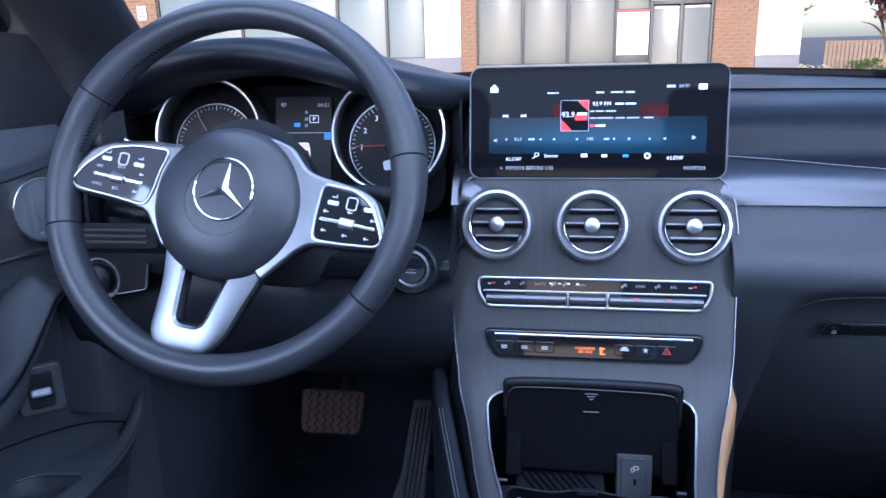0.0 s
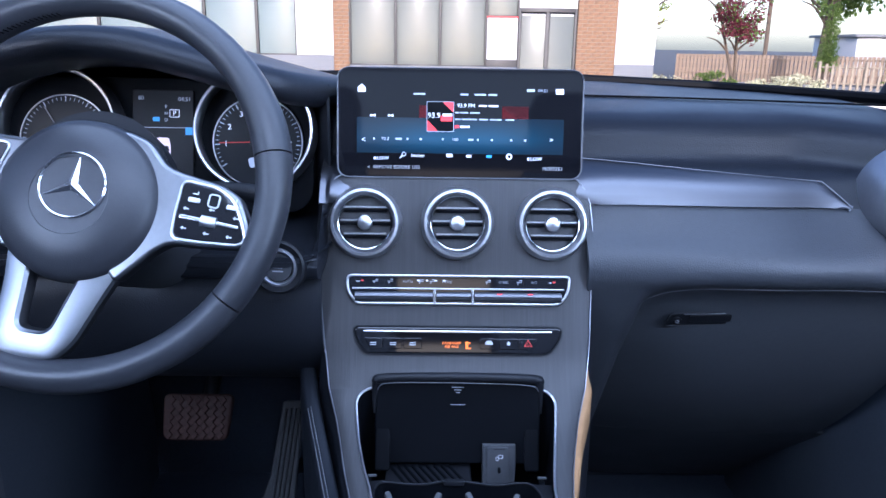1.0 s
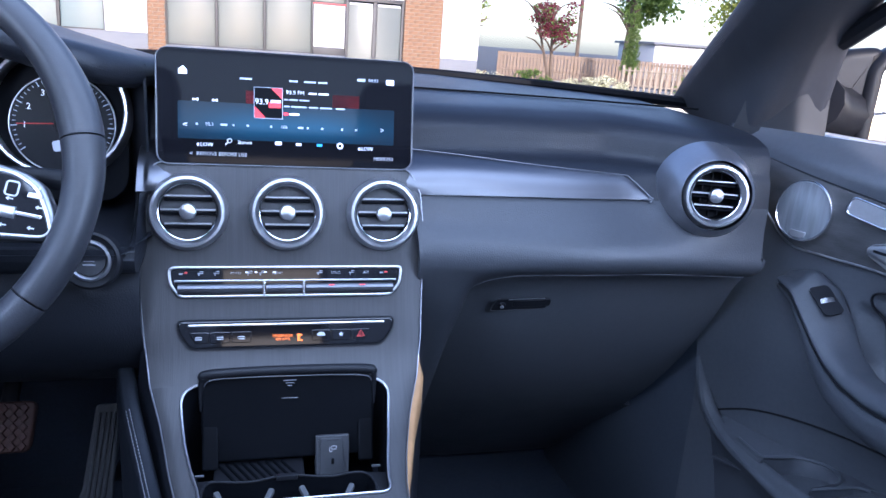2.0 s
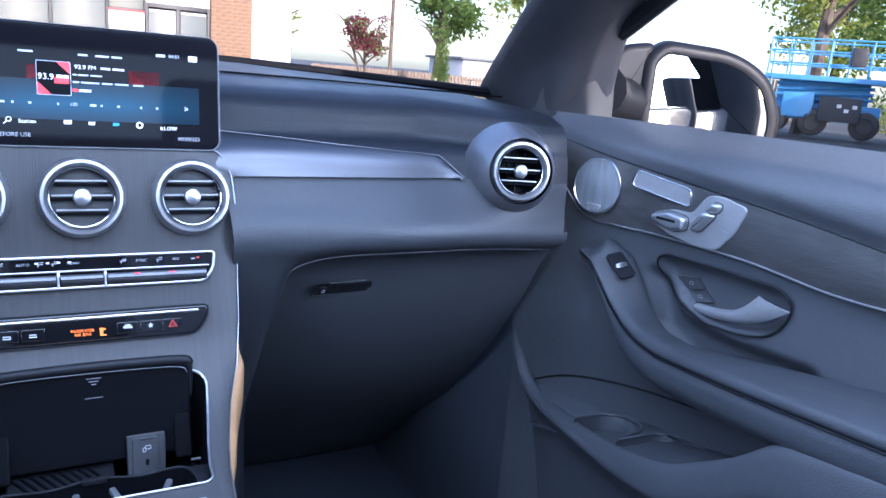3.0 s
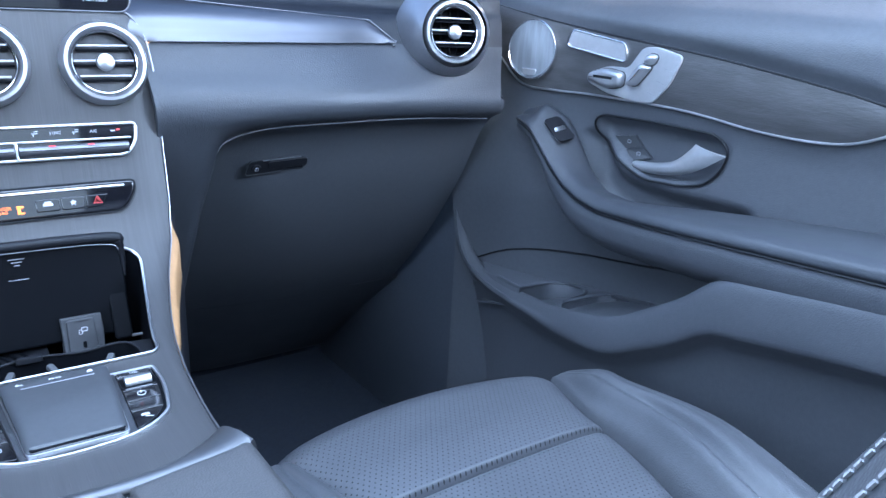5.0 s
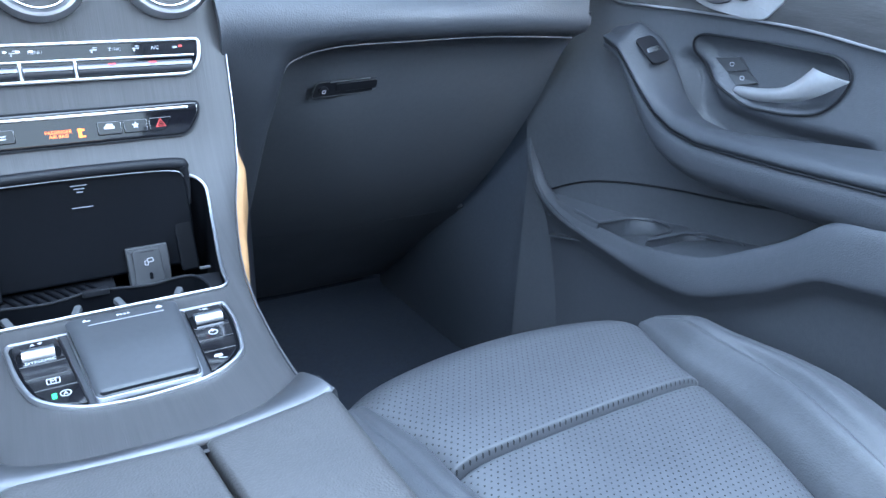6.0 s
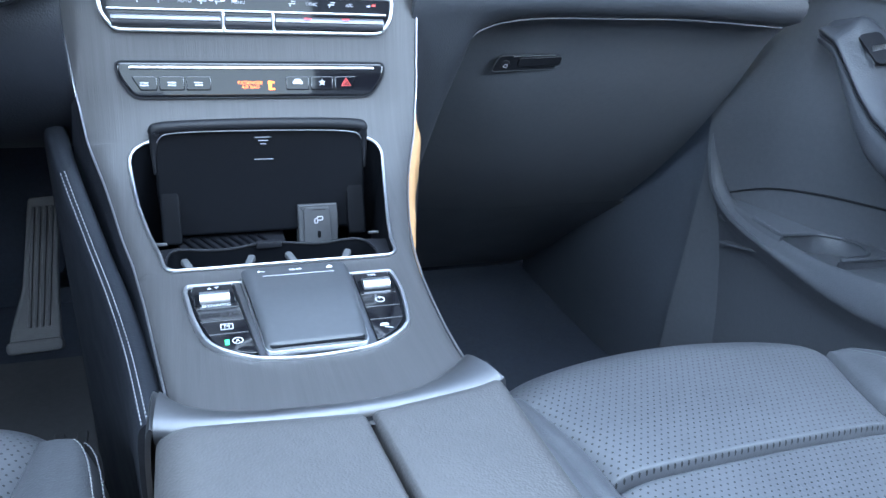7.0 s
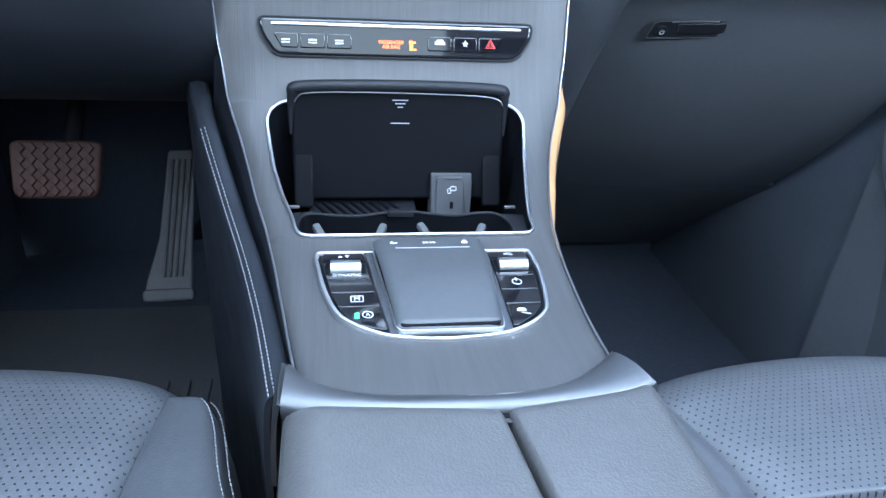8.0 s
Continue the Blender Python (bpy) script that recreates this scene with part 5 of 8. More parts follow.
part("cover_red", xf(prism(np.array([(0.0145, 0.016), (0.003, 0.016), (0.0145, 0.005)]), 0.0002, 0.00005, 1), on_screen(-23, 7.5, 0.0015)), LIT_RED, cover, flat=True)
part("cover_red", xf(box(0.013, 0.006, 0.0002, 0.00005), on_screen(-16, 5.5, 0.0015)), LIT_RED, cover, flat=True)
part("cover_writing", text_geo("93.9", 0.0085, on_screen(-30, 8.5, 0.0016)), LIT_WHITE, cover, flat=True)
bar(11, 3, -15, 9.5, LIT_WHITE, cover, 0.0016)
part("writing", text_geo("93.9 FM", 0.0062, on_screen(6, 20, 0.0012)), LIT_WHITE, glass, flat=True)
for px, w in ((25, 9), (37, 11)):
    bar(w, 2.0, px, 20, LIT_WHITE, glass)
for px, w in ((-4, 4), (4, 9), (16, 11)):
    bar(w, 1.6, px, 12.2, LIT_DIM, glass)
for px, w in ((-3, 6), (10, 17), (26, 10), (40, 13), (56, 10)):
    bar(w, 1.6, px, 4.8, LIT_DIM, glass)
bar(5, 3, -4, -3.5, LIT_RED, glass)
bar(11, 2.4, 5, -3.5, LIT_WHITE, glass)
for px, w in ((-47, 13), (4, 9), (22, 13), (36, 10)):
    bar(w, 2.0, px, 32.5, LIT_DIM, glass)
for px, w, h in ((-36, 22, 26), (62, 30, 26)):
    bar(w, h, px, 7, SHOT, glass, 0.0009, 'dim_picture')
part("writing", text_geo("04:51", 0.0052, on_screen(93, 38, 0.0012)), LIT_DIM, glass, flat=True)
bar(9, 3, 79, 38, LIT_DIM, glass)
part("home_sign", xf(prism(np.array([(-0.0045, -0.004), (0.0045, -0.004), (0.0045, 0.001), (0, 0.005), (-0.0045, 0.001)]), 0.0002, 0.00005, 1), on_screen(-112, 38, 0.0012)), LIT_WHITE, glass, flat=True)
bar(9, 6, 112, 37, LIT_WHITE, glass)
for px in (-101, -81):
    bar(2.4, 2.4, px, 8, LIT_WHITE, glass)
    part("skip_sign", xf(prism(np.array([(-0.0022, 0), (0.0022, -0.0018), (0.0022, 0.0018)]), 0.0002, 0.00005, 1), on_screen(px + 2.5, 8, 0.0012)), LIT_WHITE, glass, flat=True)
part("writing", text_geo("<", 0.008, on_screen(-110, -19.5, 0.0014)), LIT_WHITE, glass, flat=True)
part("writing", text_geo(">", 0.008, on_screen(104, -17.5, 0.0014)), LIT_WHITE, glass, flat=True)
for px, s in ((-85, "92.3"), (-6, "100")):
    part("writing", text_geo(s, 0.005, on_screen(px, -18, 0.0014)), LIT_DIM, glass, flat=True)
for px, w in ((-98, 2), (-70, 7), (-60, 2), (-45, 2.5), (-20, 2), (12, 6), (20, 2), (36, 2.5), (58, 2), (74, 2.5)):
    bar(w, 2.2, px, -18, LIT_DIM, glass)
part("writing", text_geo("Station", 0.0055, on_screen(-48, -36.5, 0.0014)), LIT_WHITE, glass, flat=True)
part("search_sign", xf(join(band(np.array([(0.0025 * math.cos(a), 0.0025 * math.sin(a)) for a in np.linspace(0, 6.283, 16, endpoint=False)]), 0.0007, 0.0002, 0.00005), xf(box(0.004, 0.0009, 0.0002, 0.00005), Matrix.Translation((-0.0033, -0.0033, 0)) @ pose(0, 0, 0, 0, 0, 45))), on_screen(-64, -35, 0.0012)), LIT_WHITE, glass, flat=True)
bar(7, 4, -12, -36, LIT_WHITE, glass)
bar(6, 3, 10, -36.5, LIT_WHITE, glass)
bar(6, 3, 33, -36.5, LIT_BLUE, glass)
part("disc_sign", xf(band(np.array([(0.0036 * math.cos(a), 0.0036 * math.sin(a)) for a in np.linspace(0, 6.283, 16, endpoint=False)]), 0.0018, 0.0002, 0.00005), on_screen(56, -36.5, 0.0012)), LIT_WHITE, glass, flat=True)
for px in (-88, 87):
    part("writing", text_geo("LOW", 0.0058, on_screen(px, -40 + (px > 0), 0.0012)), LIT_WHITE, glass, flat=True)
    bar(2, 3, px - 9, -40 + (px > 0), LIT_WHITE, glass)
part("writing", text_geo("REMOVE BEFORE USE", 0.0056, on_screen(-72, -50, 0.0012)), INK, glass, flat=True)
part("writing", text_geo("<", 0.006, on_screen(-104, -50, 0.0012)), INK, glass, flat=True)
part("writing", text_geo("MOPF253", 0.0056, on_screen(106, -50, 0.0012)), INK, glass, flat=True)

# ---- instrument cluster ----
cluster = thing("instrument_cluster", (-0.36, 0.05, 1.10), "hooded instrument cluster with two round dials", "instrument cluster")


HOOD = curve_pts([(-0.66, 1.244), (-0.60, 1.258), (-0.56, 1.280), (-0.52, 1.300), (-0.47, 1.315), (-0.41, 1.323), (-0.35, 1.321), (-0.29, 1.307), (-0.25, 1.296), (-0.20, 1.283), (-0.15, 1.271), (-0.10, 1.262), (-0.06, 1.256)], 6)
rows = []
for x in np.linspace(-0.64, -0.07, 64):
    z = float(interp(x, HOOD))
    f = float(interp(x, [(-0.64, 0.10), (-0.60, 0.03), (-0.56, -0.015), (-0.50, -0.028), (-0.25, -0.028), (-0.19, -0.008), (-0.165, 0.030), (-0.145, 0.070), (-0.12, 0.105), (-0.06, 0.13)]))
    t = min(0.030, max(0.014, (z - 1.25) * 1.2))
    rows.append(curve_pts([(x, f + 0.10, z - t * 1.25), (x, f + 0.030, z - t), (x, f + 0.006, z - t * 0.75), (x, f, z - t * 0.40), (x, f + 0.010, z - 0.002), (x, f + 0.04, z + 0.001), (x, 0.17, z - 0.002), (x, 0.28, z - 0.012 - (z - 1.26) * 0.4), (x, 0.38, min(z, 1.252) - 0.008)], 4))
part("hood", sheet(np.array(rows)[::-1], 0.003), DASH_SKIN, cluster, "black grained hood", sharp=70)
for x0, x1 in ((-0.60, -0.555), (-0.172, -0.150)):
    rows = [[(x0 + (x1 - x0) * k, (0.055 if x0 > -0.3 else 0.0) + 0.05 * (abs(k - 0.5) if x0 < -0.3 else 1 - k), z) for k in np.linspace(0, 1, 6)] for z in np.linspace(1.288 if x0 < -0.3 else 1.268, 1.09, 10)]
    part("cheek", sheet(np.array(rows)[::-1], 0.003), DASH_SKIN, cluster, "black side of the hood", sharp=70)
DM = frame_at((-0.36, 0.092, 1.20), (1, 0, 0), (0, 0.25, 1))
part("dial_board", xf(prism(rrect(0.37, 0.16, 0.03), 0.004, 0.001), DM @ Matrix.Translation((0, -0.008, -0.004))), VOID, cluster, "black dial board")
for x, lab in ((-0.112, "speed"), (0.118, "revs")):
    cm = DM @ Matrix.Translation((x, 0.008, 0))
    rg = part("dial_tube", xf(lathe([(0.0685, 0.0), (0.0655, 0.024), (0.067, 0.0275), (0.0695, 0.028), (0.0715, 0.024), (0.072, 0.0)], 64), cm), SATIN, cluster, "silver ring round a dial")
    dm = cm @ Matrix.Translation((0.0, -0.012, 0.001))
    part("dial_face", xf(lathe([(0.0001, 0.0015), (0.052, 0.0015), (0.0535, 0.003), (0.0545, 0.0)], 56), dm), BLACK, rg, "black dial face")
    part("dial_rim", xf(lathe([(0.0525, 0.0016), (0.0531, 0.0036), (0.0540, 0.0036), (0.0545, 0.001)], 56), dm), SATIN, rg)
    for i in range(41):
        a = radians(215 - 250 * i / 40)
        big = i % 5 == 0
        L = 0.0065 if big else 0.0035
        part("tick", xf(box(L, 0.0011 if big else 0.0006, 0.0003, 0.0001), dm @ pose(0.049 * math.cos(a), 0.049 * math.sin(a), 0.0018, 0, 0, math.degrees(a))), LIT_DIM, rg, flat=True)
    if x > 0:
        for k in range(1, 8):
            a = radians(215 - 250 * k / 8)
            part("numeral", text_geo(str(k), 0.0095, dm @ Matrix.Translation((0.0385 * math.cos(a), 0.0385 * math.sin(a), 0.0018))), LIT_WHITE, rg, flat=True)
    na = radians(182 if x > 0 else 122)
    part("needle", xf(box(0.046, 0.0011, 0.0008, 0.0003), dm @ pose(0.023 * math.cos(na), 0.023 * math.sin(na), 0.0045, 0, 0, math.degrees(na))), RED_INK if x > 0 else INK_DIM, rg, "thin needle", flat=True)
    part("needle_hub", xf(lathe([(0.0001, 0.007), (0.008, 0.0065), (0.0095, 0.002)], 24), dm), BLACK, rg)
    if x > 0:
        part("gauge_bar", xf(prism(rrect(0.034, 0.012, 0.003), 0.001, 0.0004), dm @ pose(0.006, -0.022, 0.002, 0, 0, 12)), LIT_DIM, rg, "pale lit gauge bar", flat=True)
disp = part("display", xf(prism(rrect(0.074, 0.115, 0.003), 0.003, 0.001), DM @ Matrix.Translation((0.004, 0.0, 0))), BLACK, cluster, "dark colour display between the dials")
part("writing", text_geo("80", 0.007, DM @ Matrix.Translation((-0.022, 0.047, 0.0032))), LIT_DIM, disp, flat=True)
part("writing", text_geo("04:51", 0.007, DM @ Matrix.Translation((0.030, 0.046, 0.0032))), LIT_DIM, disp, flat=True)
part("gear_sign", join(text_geo("P", 0.008, DM @ Matrix.Translation((0.018, 0.029, 0.0032))), xf(band(rrect(0.012, 0.0095, 0.001, 2), 0.0008, 0.0003, 0.0001), DM @ Matrix.Translation((0.018, 0.029, 0.0031)))), LIT_WHITE, disp, flat=True)
for yy, s in ((0.037, "R"), (0.029, "N"), (0.021, "D")):
    part("gear_sign", text_geo(s, 0.0055, DM @ Matrix.Translation((0.008, yy, 0.0032))), LIT_DIM, disp, flat=True)
part("lamp", xf(box(0.008, 0.005, 0.0003, 0.0001), DM @ Matrix.Translation((-0.004, 0.022, 0.0032))), LIT_BLUE, disp, flat=True)
part("lamp", xf(box(0.010, 0.009, 0.0003, 0.0001), DM @ Matrix.Translation((0.036, 0.008, 0.0032))), LIT_BLUE, disp, flat=True)
part("display_line", xf(box(0.07, 0.0007, 0.0003, 0.0001), DM @ Matrix.Translation((0.004, 0.012, 0.0032))), LIT_DIM, disp, flat=True)
PALE = glow("lit pale mauve", (0.62, 0.5, 0.55), 0.3)
part("car_picture", xf(prism(rpoly([(-0.009, -0.05), (0.009, -0.05), (0.0095, -0.005), (0.007, 0.004), (-0.007, 0.004), (-0.0095, -0.005)], 0.003), 0.0003, 0.0001), DM @ Matrix.Translation((0.004, -0.004, 0.003))), PALE, disp, "pale picture of a car from behind", flat=True)
part("car_picture_window", xf(prism(rpoly([(-0.008, 0), (0.008, 0), (0.0065, 0.006), (-0.0065, 0.006)], 0.001), 0.0003, 0.0001), DM @ Matrix.Translation((0.004, -0.016, 0.0034))), VOID, disp, flat=True)

# ---- steering wheel ----
WT, WR = 24.0, -11.5
wc = np.array((-0.338, -0.163, 1.194))
WM = frame_at(wc, (1, 0, 0), (0, math.sin(radians(WT)), math.cos(radians(WT)))) @ pose(0, 0, 0, 0, 0, WR)
wheel = thing("steering_wheel", (-0.344, -0.163, 1.0), "black leather steering wheel with silver spokes, turned slightly", "steering wheel")
RIM = 0.1685


def rim_arc(a0, a1):
    rows = []
    for a in np.linspace(radians(a0), radians(a1), max(8, int(abs(a1 - a0) / 3))):
        c, s = math.cos(a), math.sin(a)
        grip = 0.0022 * math.exp(-((math.degrees(a) % 180 - 25) / 16) ** 2) if c > 0 else 0.0022 * math.exp(-((180 - math.degrees(a) % 360 - 25) / 16) ** 2)
        rows.append([((RIM + (0.0148 + grip) * math.cos(b)) * c, (RIM + (0.0148 + grip) * math.cos(b)) * s, (0.0170 + grip) * math.sin(b)) for b in np.linspace(0, 2 * math.pi, 20, endpoint=False)])
    v, f = grid(np.array(rows), close_v=True)
    n = len(rows)
    f += [list(reversed(range(20))), [(n - 1) * 20 + i for i in range(20)]]
    return xf((v, f), WM)


for a0, a1, nm in ((20, 160, "upper leather of the rim"), (160.5, 205, "side grip of the rim"), (205.5, 333, "lower leather of the rim"), (333.5, 379.5, "side grip of the rim")):
    part("rim", rim_arc(a0, a1), WHEEL_LEATHER, wheel, "black leather " + nm)
part("rim_core", xf(tube([(RIM * math.cos(a), RIM * math.sin(a), 0) for a in np.linspace(0, 2 * math.pi, 60, endpoint=False)], 0.0142, 10, closed=True), WM), VOID, wheel)
# inner stitching along the upper left
part("stitching", join(*[xf(tube([((RIM - 0.0152) * math.cos(a), (RIM - 0.0152) * math.sin(a), 0.0035), ((RIM - 0.0152) * math.cos(a + 0.012), (RIM - 0.0152) * math.sin(a + 0.012), 0.0085)], 0.0005, 4), WM) for a in np.radians(112 + 1.5 * np.arange(46))]), VOID, wheel, "black cross stitching")
# hub
hub = part("airbag_cover", xf(lathe([(0.072, 0.000), (0.0725, 0.014), (0.070, 0.024), (0.062, 0.0315), (0.045, 0.0365), (0.0335, 0.0382), (0.033, 0.0375), (0.0001, 0.0375)], 64), WM @ Matrix.Translation((0.0035, -0.0165, -0.019))), WHEEL_LEATHER, wheel, "black grained airbag cover")
EM = WM @ Matrix.Translation((0.0045, -0.0075, 0.0180)) @ Matrix.Scale(0.93, 4)
em = part("emblem_ring", xf(lathe([(0.0315, 0.0), (0.0312, 0.002), (0.0300, 0.003), (0.0288, 0.002), (0.0284, 0.0)], 56), EM), CHROME, hub, "chrome emblem ring")
for k in range(3):
    a = radians(90 + 120 * k - 0)
    t = np.array((math.cos(a), math.sin(a), 0)) * 0.0290
    n = np.array((-math.sin(a), math.cos(a), 0)) * 0.0042
    b = np.array((math.cos(a), math.sin(a), 0)) * 0.003
    part("emblem_arm", xf((np.array([t, b + n, b - n, b * 0.2 + np.array((0, 0, 0.0035)), -b + np.array((0, 0, 0.0))]), [[0, 1, 3], [0, 3, 2], [1, 4, 3], [2, 3, 4]]), EM @ Matrix.Translation((0, 0, 0.0008))), CHROME, em, "tapered chrome arm", flat=True)
SPOKES = {-1: ([(-0.040, 0.030), (-0.0476, 0.0275), (-0.0859, 0.0255), (-0.126, 0.0178), (-0.1445, 0.0075), (-0.1590, -0.0150), (-0.1615, -0.0300), (-0.1513, -0.0370), (-0.108, -0.0375), (-0.0735, -0.0405), (-0.062, -0.0545), (-0.047, -0.072), (-0.036, -0.060), (-0.040, 0.0)],
               [(-0.0655, 0.0190), (-0.100, 0.0165), (-0.125, 0.0095), (-0.1455, -0.0110), (-0.1540, -0.0275), (-0.1450, -0.0322), (-0.108, -0.0330), (-0.0755, -0.0350), (-0.0715, -0.022), (-0.0700, -0.001)], (-0.108, -0.0105)),
          1: ([(0.028, 0.052), (0.0524, 0.0465), (0.0715, 0.0290), (0.082, 0.0258), (0.1244, 0.0215), (0.1415, 0.0145), (0.1540, -0.0060), (0.1590, -0.0208), (0.1536, -0.0297), (0.118, -0.0352), (0.0905, -0.0378), (0.0785, -0.0490), (0.0540, -0.0810), (0.040, -0.066), (0.050, -0.02), (0.045, 0.02), (0.020, 0.042)],
              [(0.0905, 0.0180), (0.1207, 0.0172), (0.1365, 0.0090), (0.1485, -0.0104), (0.1532, -0.0212), (0.1488, -0.0263), (0.1174, -0.0302), (0.0920, -0.0318), (0.0905, -0.0097)], (0.120, -0.0065))}
for sg in (-1, 1):
    o, ki, kc = SPOKES[sg]
    sp = part("spoke", xf(prism(rpoly(o, 0.007, 5), 0.0145, 0.0035), WM @ Matrix.Translation((0, 0, -0.010))), SPOKE, wheel, "satin silver spoke frame")
    ko = rpoly(ki, 0.006, 5)
    kp = part("key_pad", xf(prism(ko, 0.0154, 0.0010), WM @ Matrix.Translation((0, 0, -0.010))), PIANO, sp, "gloss black key pad")
    part("pad_rim", xf(band(inset(ko, -0.0022), 0.0024, 0.0162, 0.0010), WM @ Matrix.Translation((0, 0, -0.010))), SATIN, sp, "bright silver rim round the keys")
    KM = WM @ Matrix.Translation((kc[0], kc[1], 0.0056))
    part("roller", xf(tube([(-0.0065, 0, 0), (0.0065, 0, 0)], 0.0048, 12, flat=0.8), KM @ Matrix.Translation((0, -0.006, 0.0006))), SATIN, kp, "silver roller")
    part("rocker", xf(box(0.052, 0.0035, 0.002, 0.0008), KM @ Matrix.Translation((0, -0.006, 0.0004))), CHROME, kp, "chrome rocker")
    part("thumb_pad", xf(band(rrect(0.0105, 0.0125, 0.003), 0.0014, 0.0006, 0.0002), KM @ Matrix.Translation((0, 0.0125, 0))), INK, kp, flat=True)
    for px in (-0.017, 0.017):
        part("key", xf(box(0.0105, 0.0042, 0.0014, 0.0006), KM @ Matrix.Translation((px, 0.010, 0.0003))), SATIN, kp)
        part("sign", xf(join(box(0.005, 0.001, 0.0003, 0.0001), xf(box(0.001, 0.0026, 0.0003, 0.0001), Matrix.Translation((0.002, 0.0012, 0)))), KM @ Matrix.Translation((px, 0.0155, 0.0001))), INK, kp, flat=True)
    for px, py in ((-0.022, 0.0015), (0.0, 0.0045), (0.022, 0.0015), (-0.020, -0.0155), (0.0, -0.0165), (0.020, -0.0155)):
        if sg < 0 and px < 0.01:
            s = {(-0.022, 0.0015): "RES", (0.0, 0.0045): "SET+", (-0.020, -0.0155): "CNCL", (0.0, -0.0165): "SET-"}[(px, py)]
            part("sign", text_geo(s, 0.0040, KM @ Matrix.Translation((px, py, 0.0001))), INK, kp, flat=True)
        else:
            part("sign", xf(join(box(0.005, 0.0011, 0.0003, 0.0001), xf(box(0.0011, 0.003, 0.0003, 0.0001), Matrix.Translation((-0.001, 0, 0)))), KM @ Matrix.Translation((px, py, 0.0001))), INK, kp, flat=True)
# lower V-shaped spoke
vo = rpoly([(-0.049, -0.060), (-0.0395, -0.100), (-0.0365, -0.146), (-0.026, -0.158), (0.022, -0.156), (0.0355, -0.139), (0.046, -0.100), (0.056, -0.066)], 0.012, 6)
vi = rpoly([(-0.020, -0.072), (-0.0125, -0.131), (0.0100, -0.130), (0.021, -0.072)], 0.006, 6)


def lerp_ring(o, n=48):
    d = np.concatenate([[0], np.cumsum(np.linalg.norm(np.diff(np.vstack([o, o[:1]]), axis=0), axis=1))])
    p = np.vstack([o, o[:1]])
    s = np.linspace(0, d[-1], n, endpoint=False)
    return np.stack([np.interp(s, d, p[:, 0]), np.interp(s, d, p[:, 1])], 1)


def align(o):
    a = np.arctan2(o[:, 1] + 0.105, o[:, 0])
    return np.roll(o, -int(np.argmin(np.abs(a))), 0)


vo, vi = align(lerp_ring(vo, 64)), align(lerp_ring(vi, 64))
lay = [(vo, 0.0), (vo, 0.008), (inset(vo, 0.002), 0.0115), (inset(vo, 0.006), 0.013), (inset(vi, -0.005), 0.013), (inset(vi, -0.002), 0.011), (vi, 0.006), (vi, 0.0)]
v = np.concatenate([np.column_stack([o, z - 0.004 - 0.10 * (o[:, 1] + 0.16)]) for o, z in lay])
f = [[r * 64 + i, r * 64 + (i + 1) % 64, ((r + 1) % 8) * 64 + (i + 1) % 64, ((r + 1) % 8) * 64 + i] for r in range(8) for i in range(64)]
part("lower_spoke", xf((v, f), WM), SPOKE, wheel, "satin silver V-shaped lower spoke", sharp=30)
part("hub_body", xf(lathe([(0.060, -0.08), (0.070, -0.05), (0.071, -0.022), (0.0001, -0.022)], 40), WM), BLACK, wheel)
# column shroud, stalks
column = thing("steering_column", (-0.344, -0.10, 1.05), "black steering column shroud with stalks", "steering column")
part("shroud", xf(lathe([(0.055, -0.22), (0.062, -0.12), (0.058, -0.05), (0.05, -0.045)], 32), WM @ Matrix.Translation((0, -0.02, 0))), DARK_PLASTIC, column)
part("stalk", xf(tube([(-0.05, 0.0, -0.055), (-0.12, 0.016, -0.055), (-0.150, 0.024, -0.05)], [0.006, 0.007, 0.008], 12, flat=0.7), WM), BLACK, column, "black stalk")
part("stalk_tip", xf(tube([(-0.126, 0.0175, -0.049), (-0.150, 0.024, -0.045)], 0.007, 12, flat=0.6), WM), CHROME, column, "chrome stalk tip")
part("stalk", xf(tube([(-0.05, -0.03, -0.055), (-0.12, -0.040, -0.055), (-0.150, -0.042, -0.05)], [0.006, 0.008, 0.010], 12, flat=0.7), WM), BLACK, column, "black stalk")
part("stalk", xf(tube([(0.05, 0.02, -0.055), (0.12, 0.030, -0.055), (0.158, 0.030, -0.05)], [0.006, 0.008, 0.011], 12, flat=0.7), WM), BLACK, column, "black gear stalk")
part("stalk_tip", xf(tube([(0.158, 0.038, -0.047), (0.160, 0.020, -0.047)], 0.0085, 12), WM), CHROME, column, "chrome stalk end")

# start button, headlamp switch, small slotted vent
starter = thing("start_button", (-0.205, -0.01, 1.04), "round dark engine start button in a silver ring", "button")
BM = frame_at((-0.1965, -0.038, 1.0785), (1, -0.1, 0), (0, 0.12, 1))
part("collar", xf(lathe([(0.030, -0.01), (0.0295, 0.002), (0.027, 0.004), (0.021, 0.002)], 40), BM), BLACK, starter)
part("ring", xf(lathe([(0.0215, 0.0), (0.021, 0.004), (0.0185, 0.005), (0.0165, 0.003), (0.0160, 0.001)], 40), BM), COLLAR, starter, "dull silver ring")
part("button", xf(lathe([(0.0158, 0.001), (0.0150, 0.0035), (0.0001, 0.0040)], 40), BM), DARK_PLASTIC, starter, "dark push button")
for yy, w in ((0.004, 0.014), (0.0, 0.010), (-0.004, 0.012)):
    part("sign", xf(box(w, 0.0015, 0.0003, 0.0001), BM @ Matrix.Translation((0, yy, 0.0041))), INK_DIM, starter, flat=True)
lamp_sw = thing("headlamp_switch", (-0.575, -0.01, 1.02), "black panel with a round headlamp switch", "switch")
HM = frame_at((-0.549, -0.039, 1.0630), (1, 0.05, 0), (0, 0.10, 1))
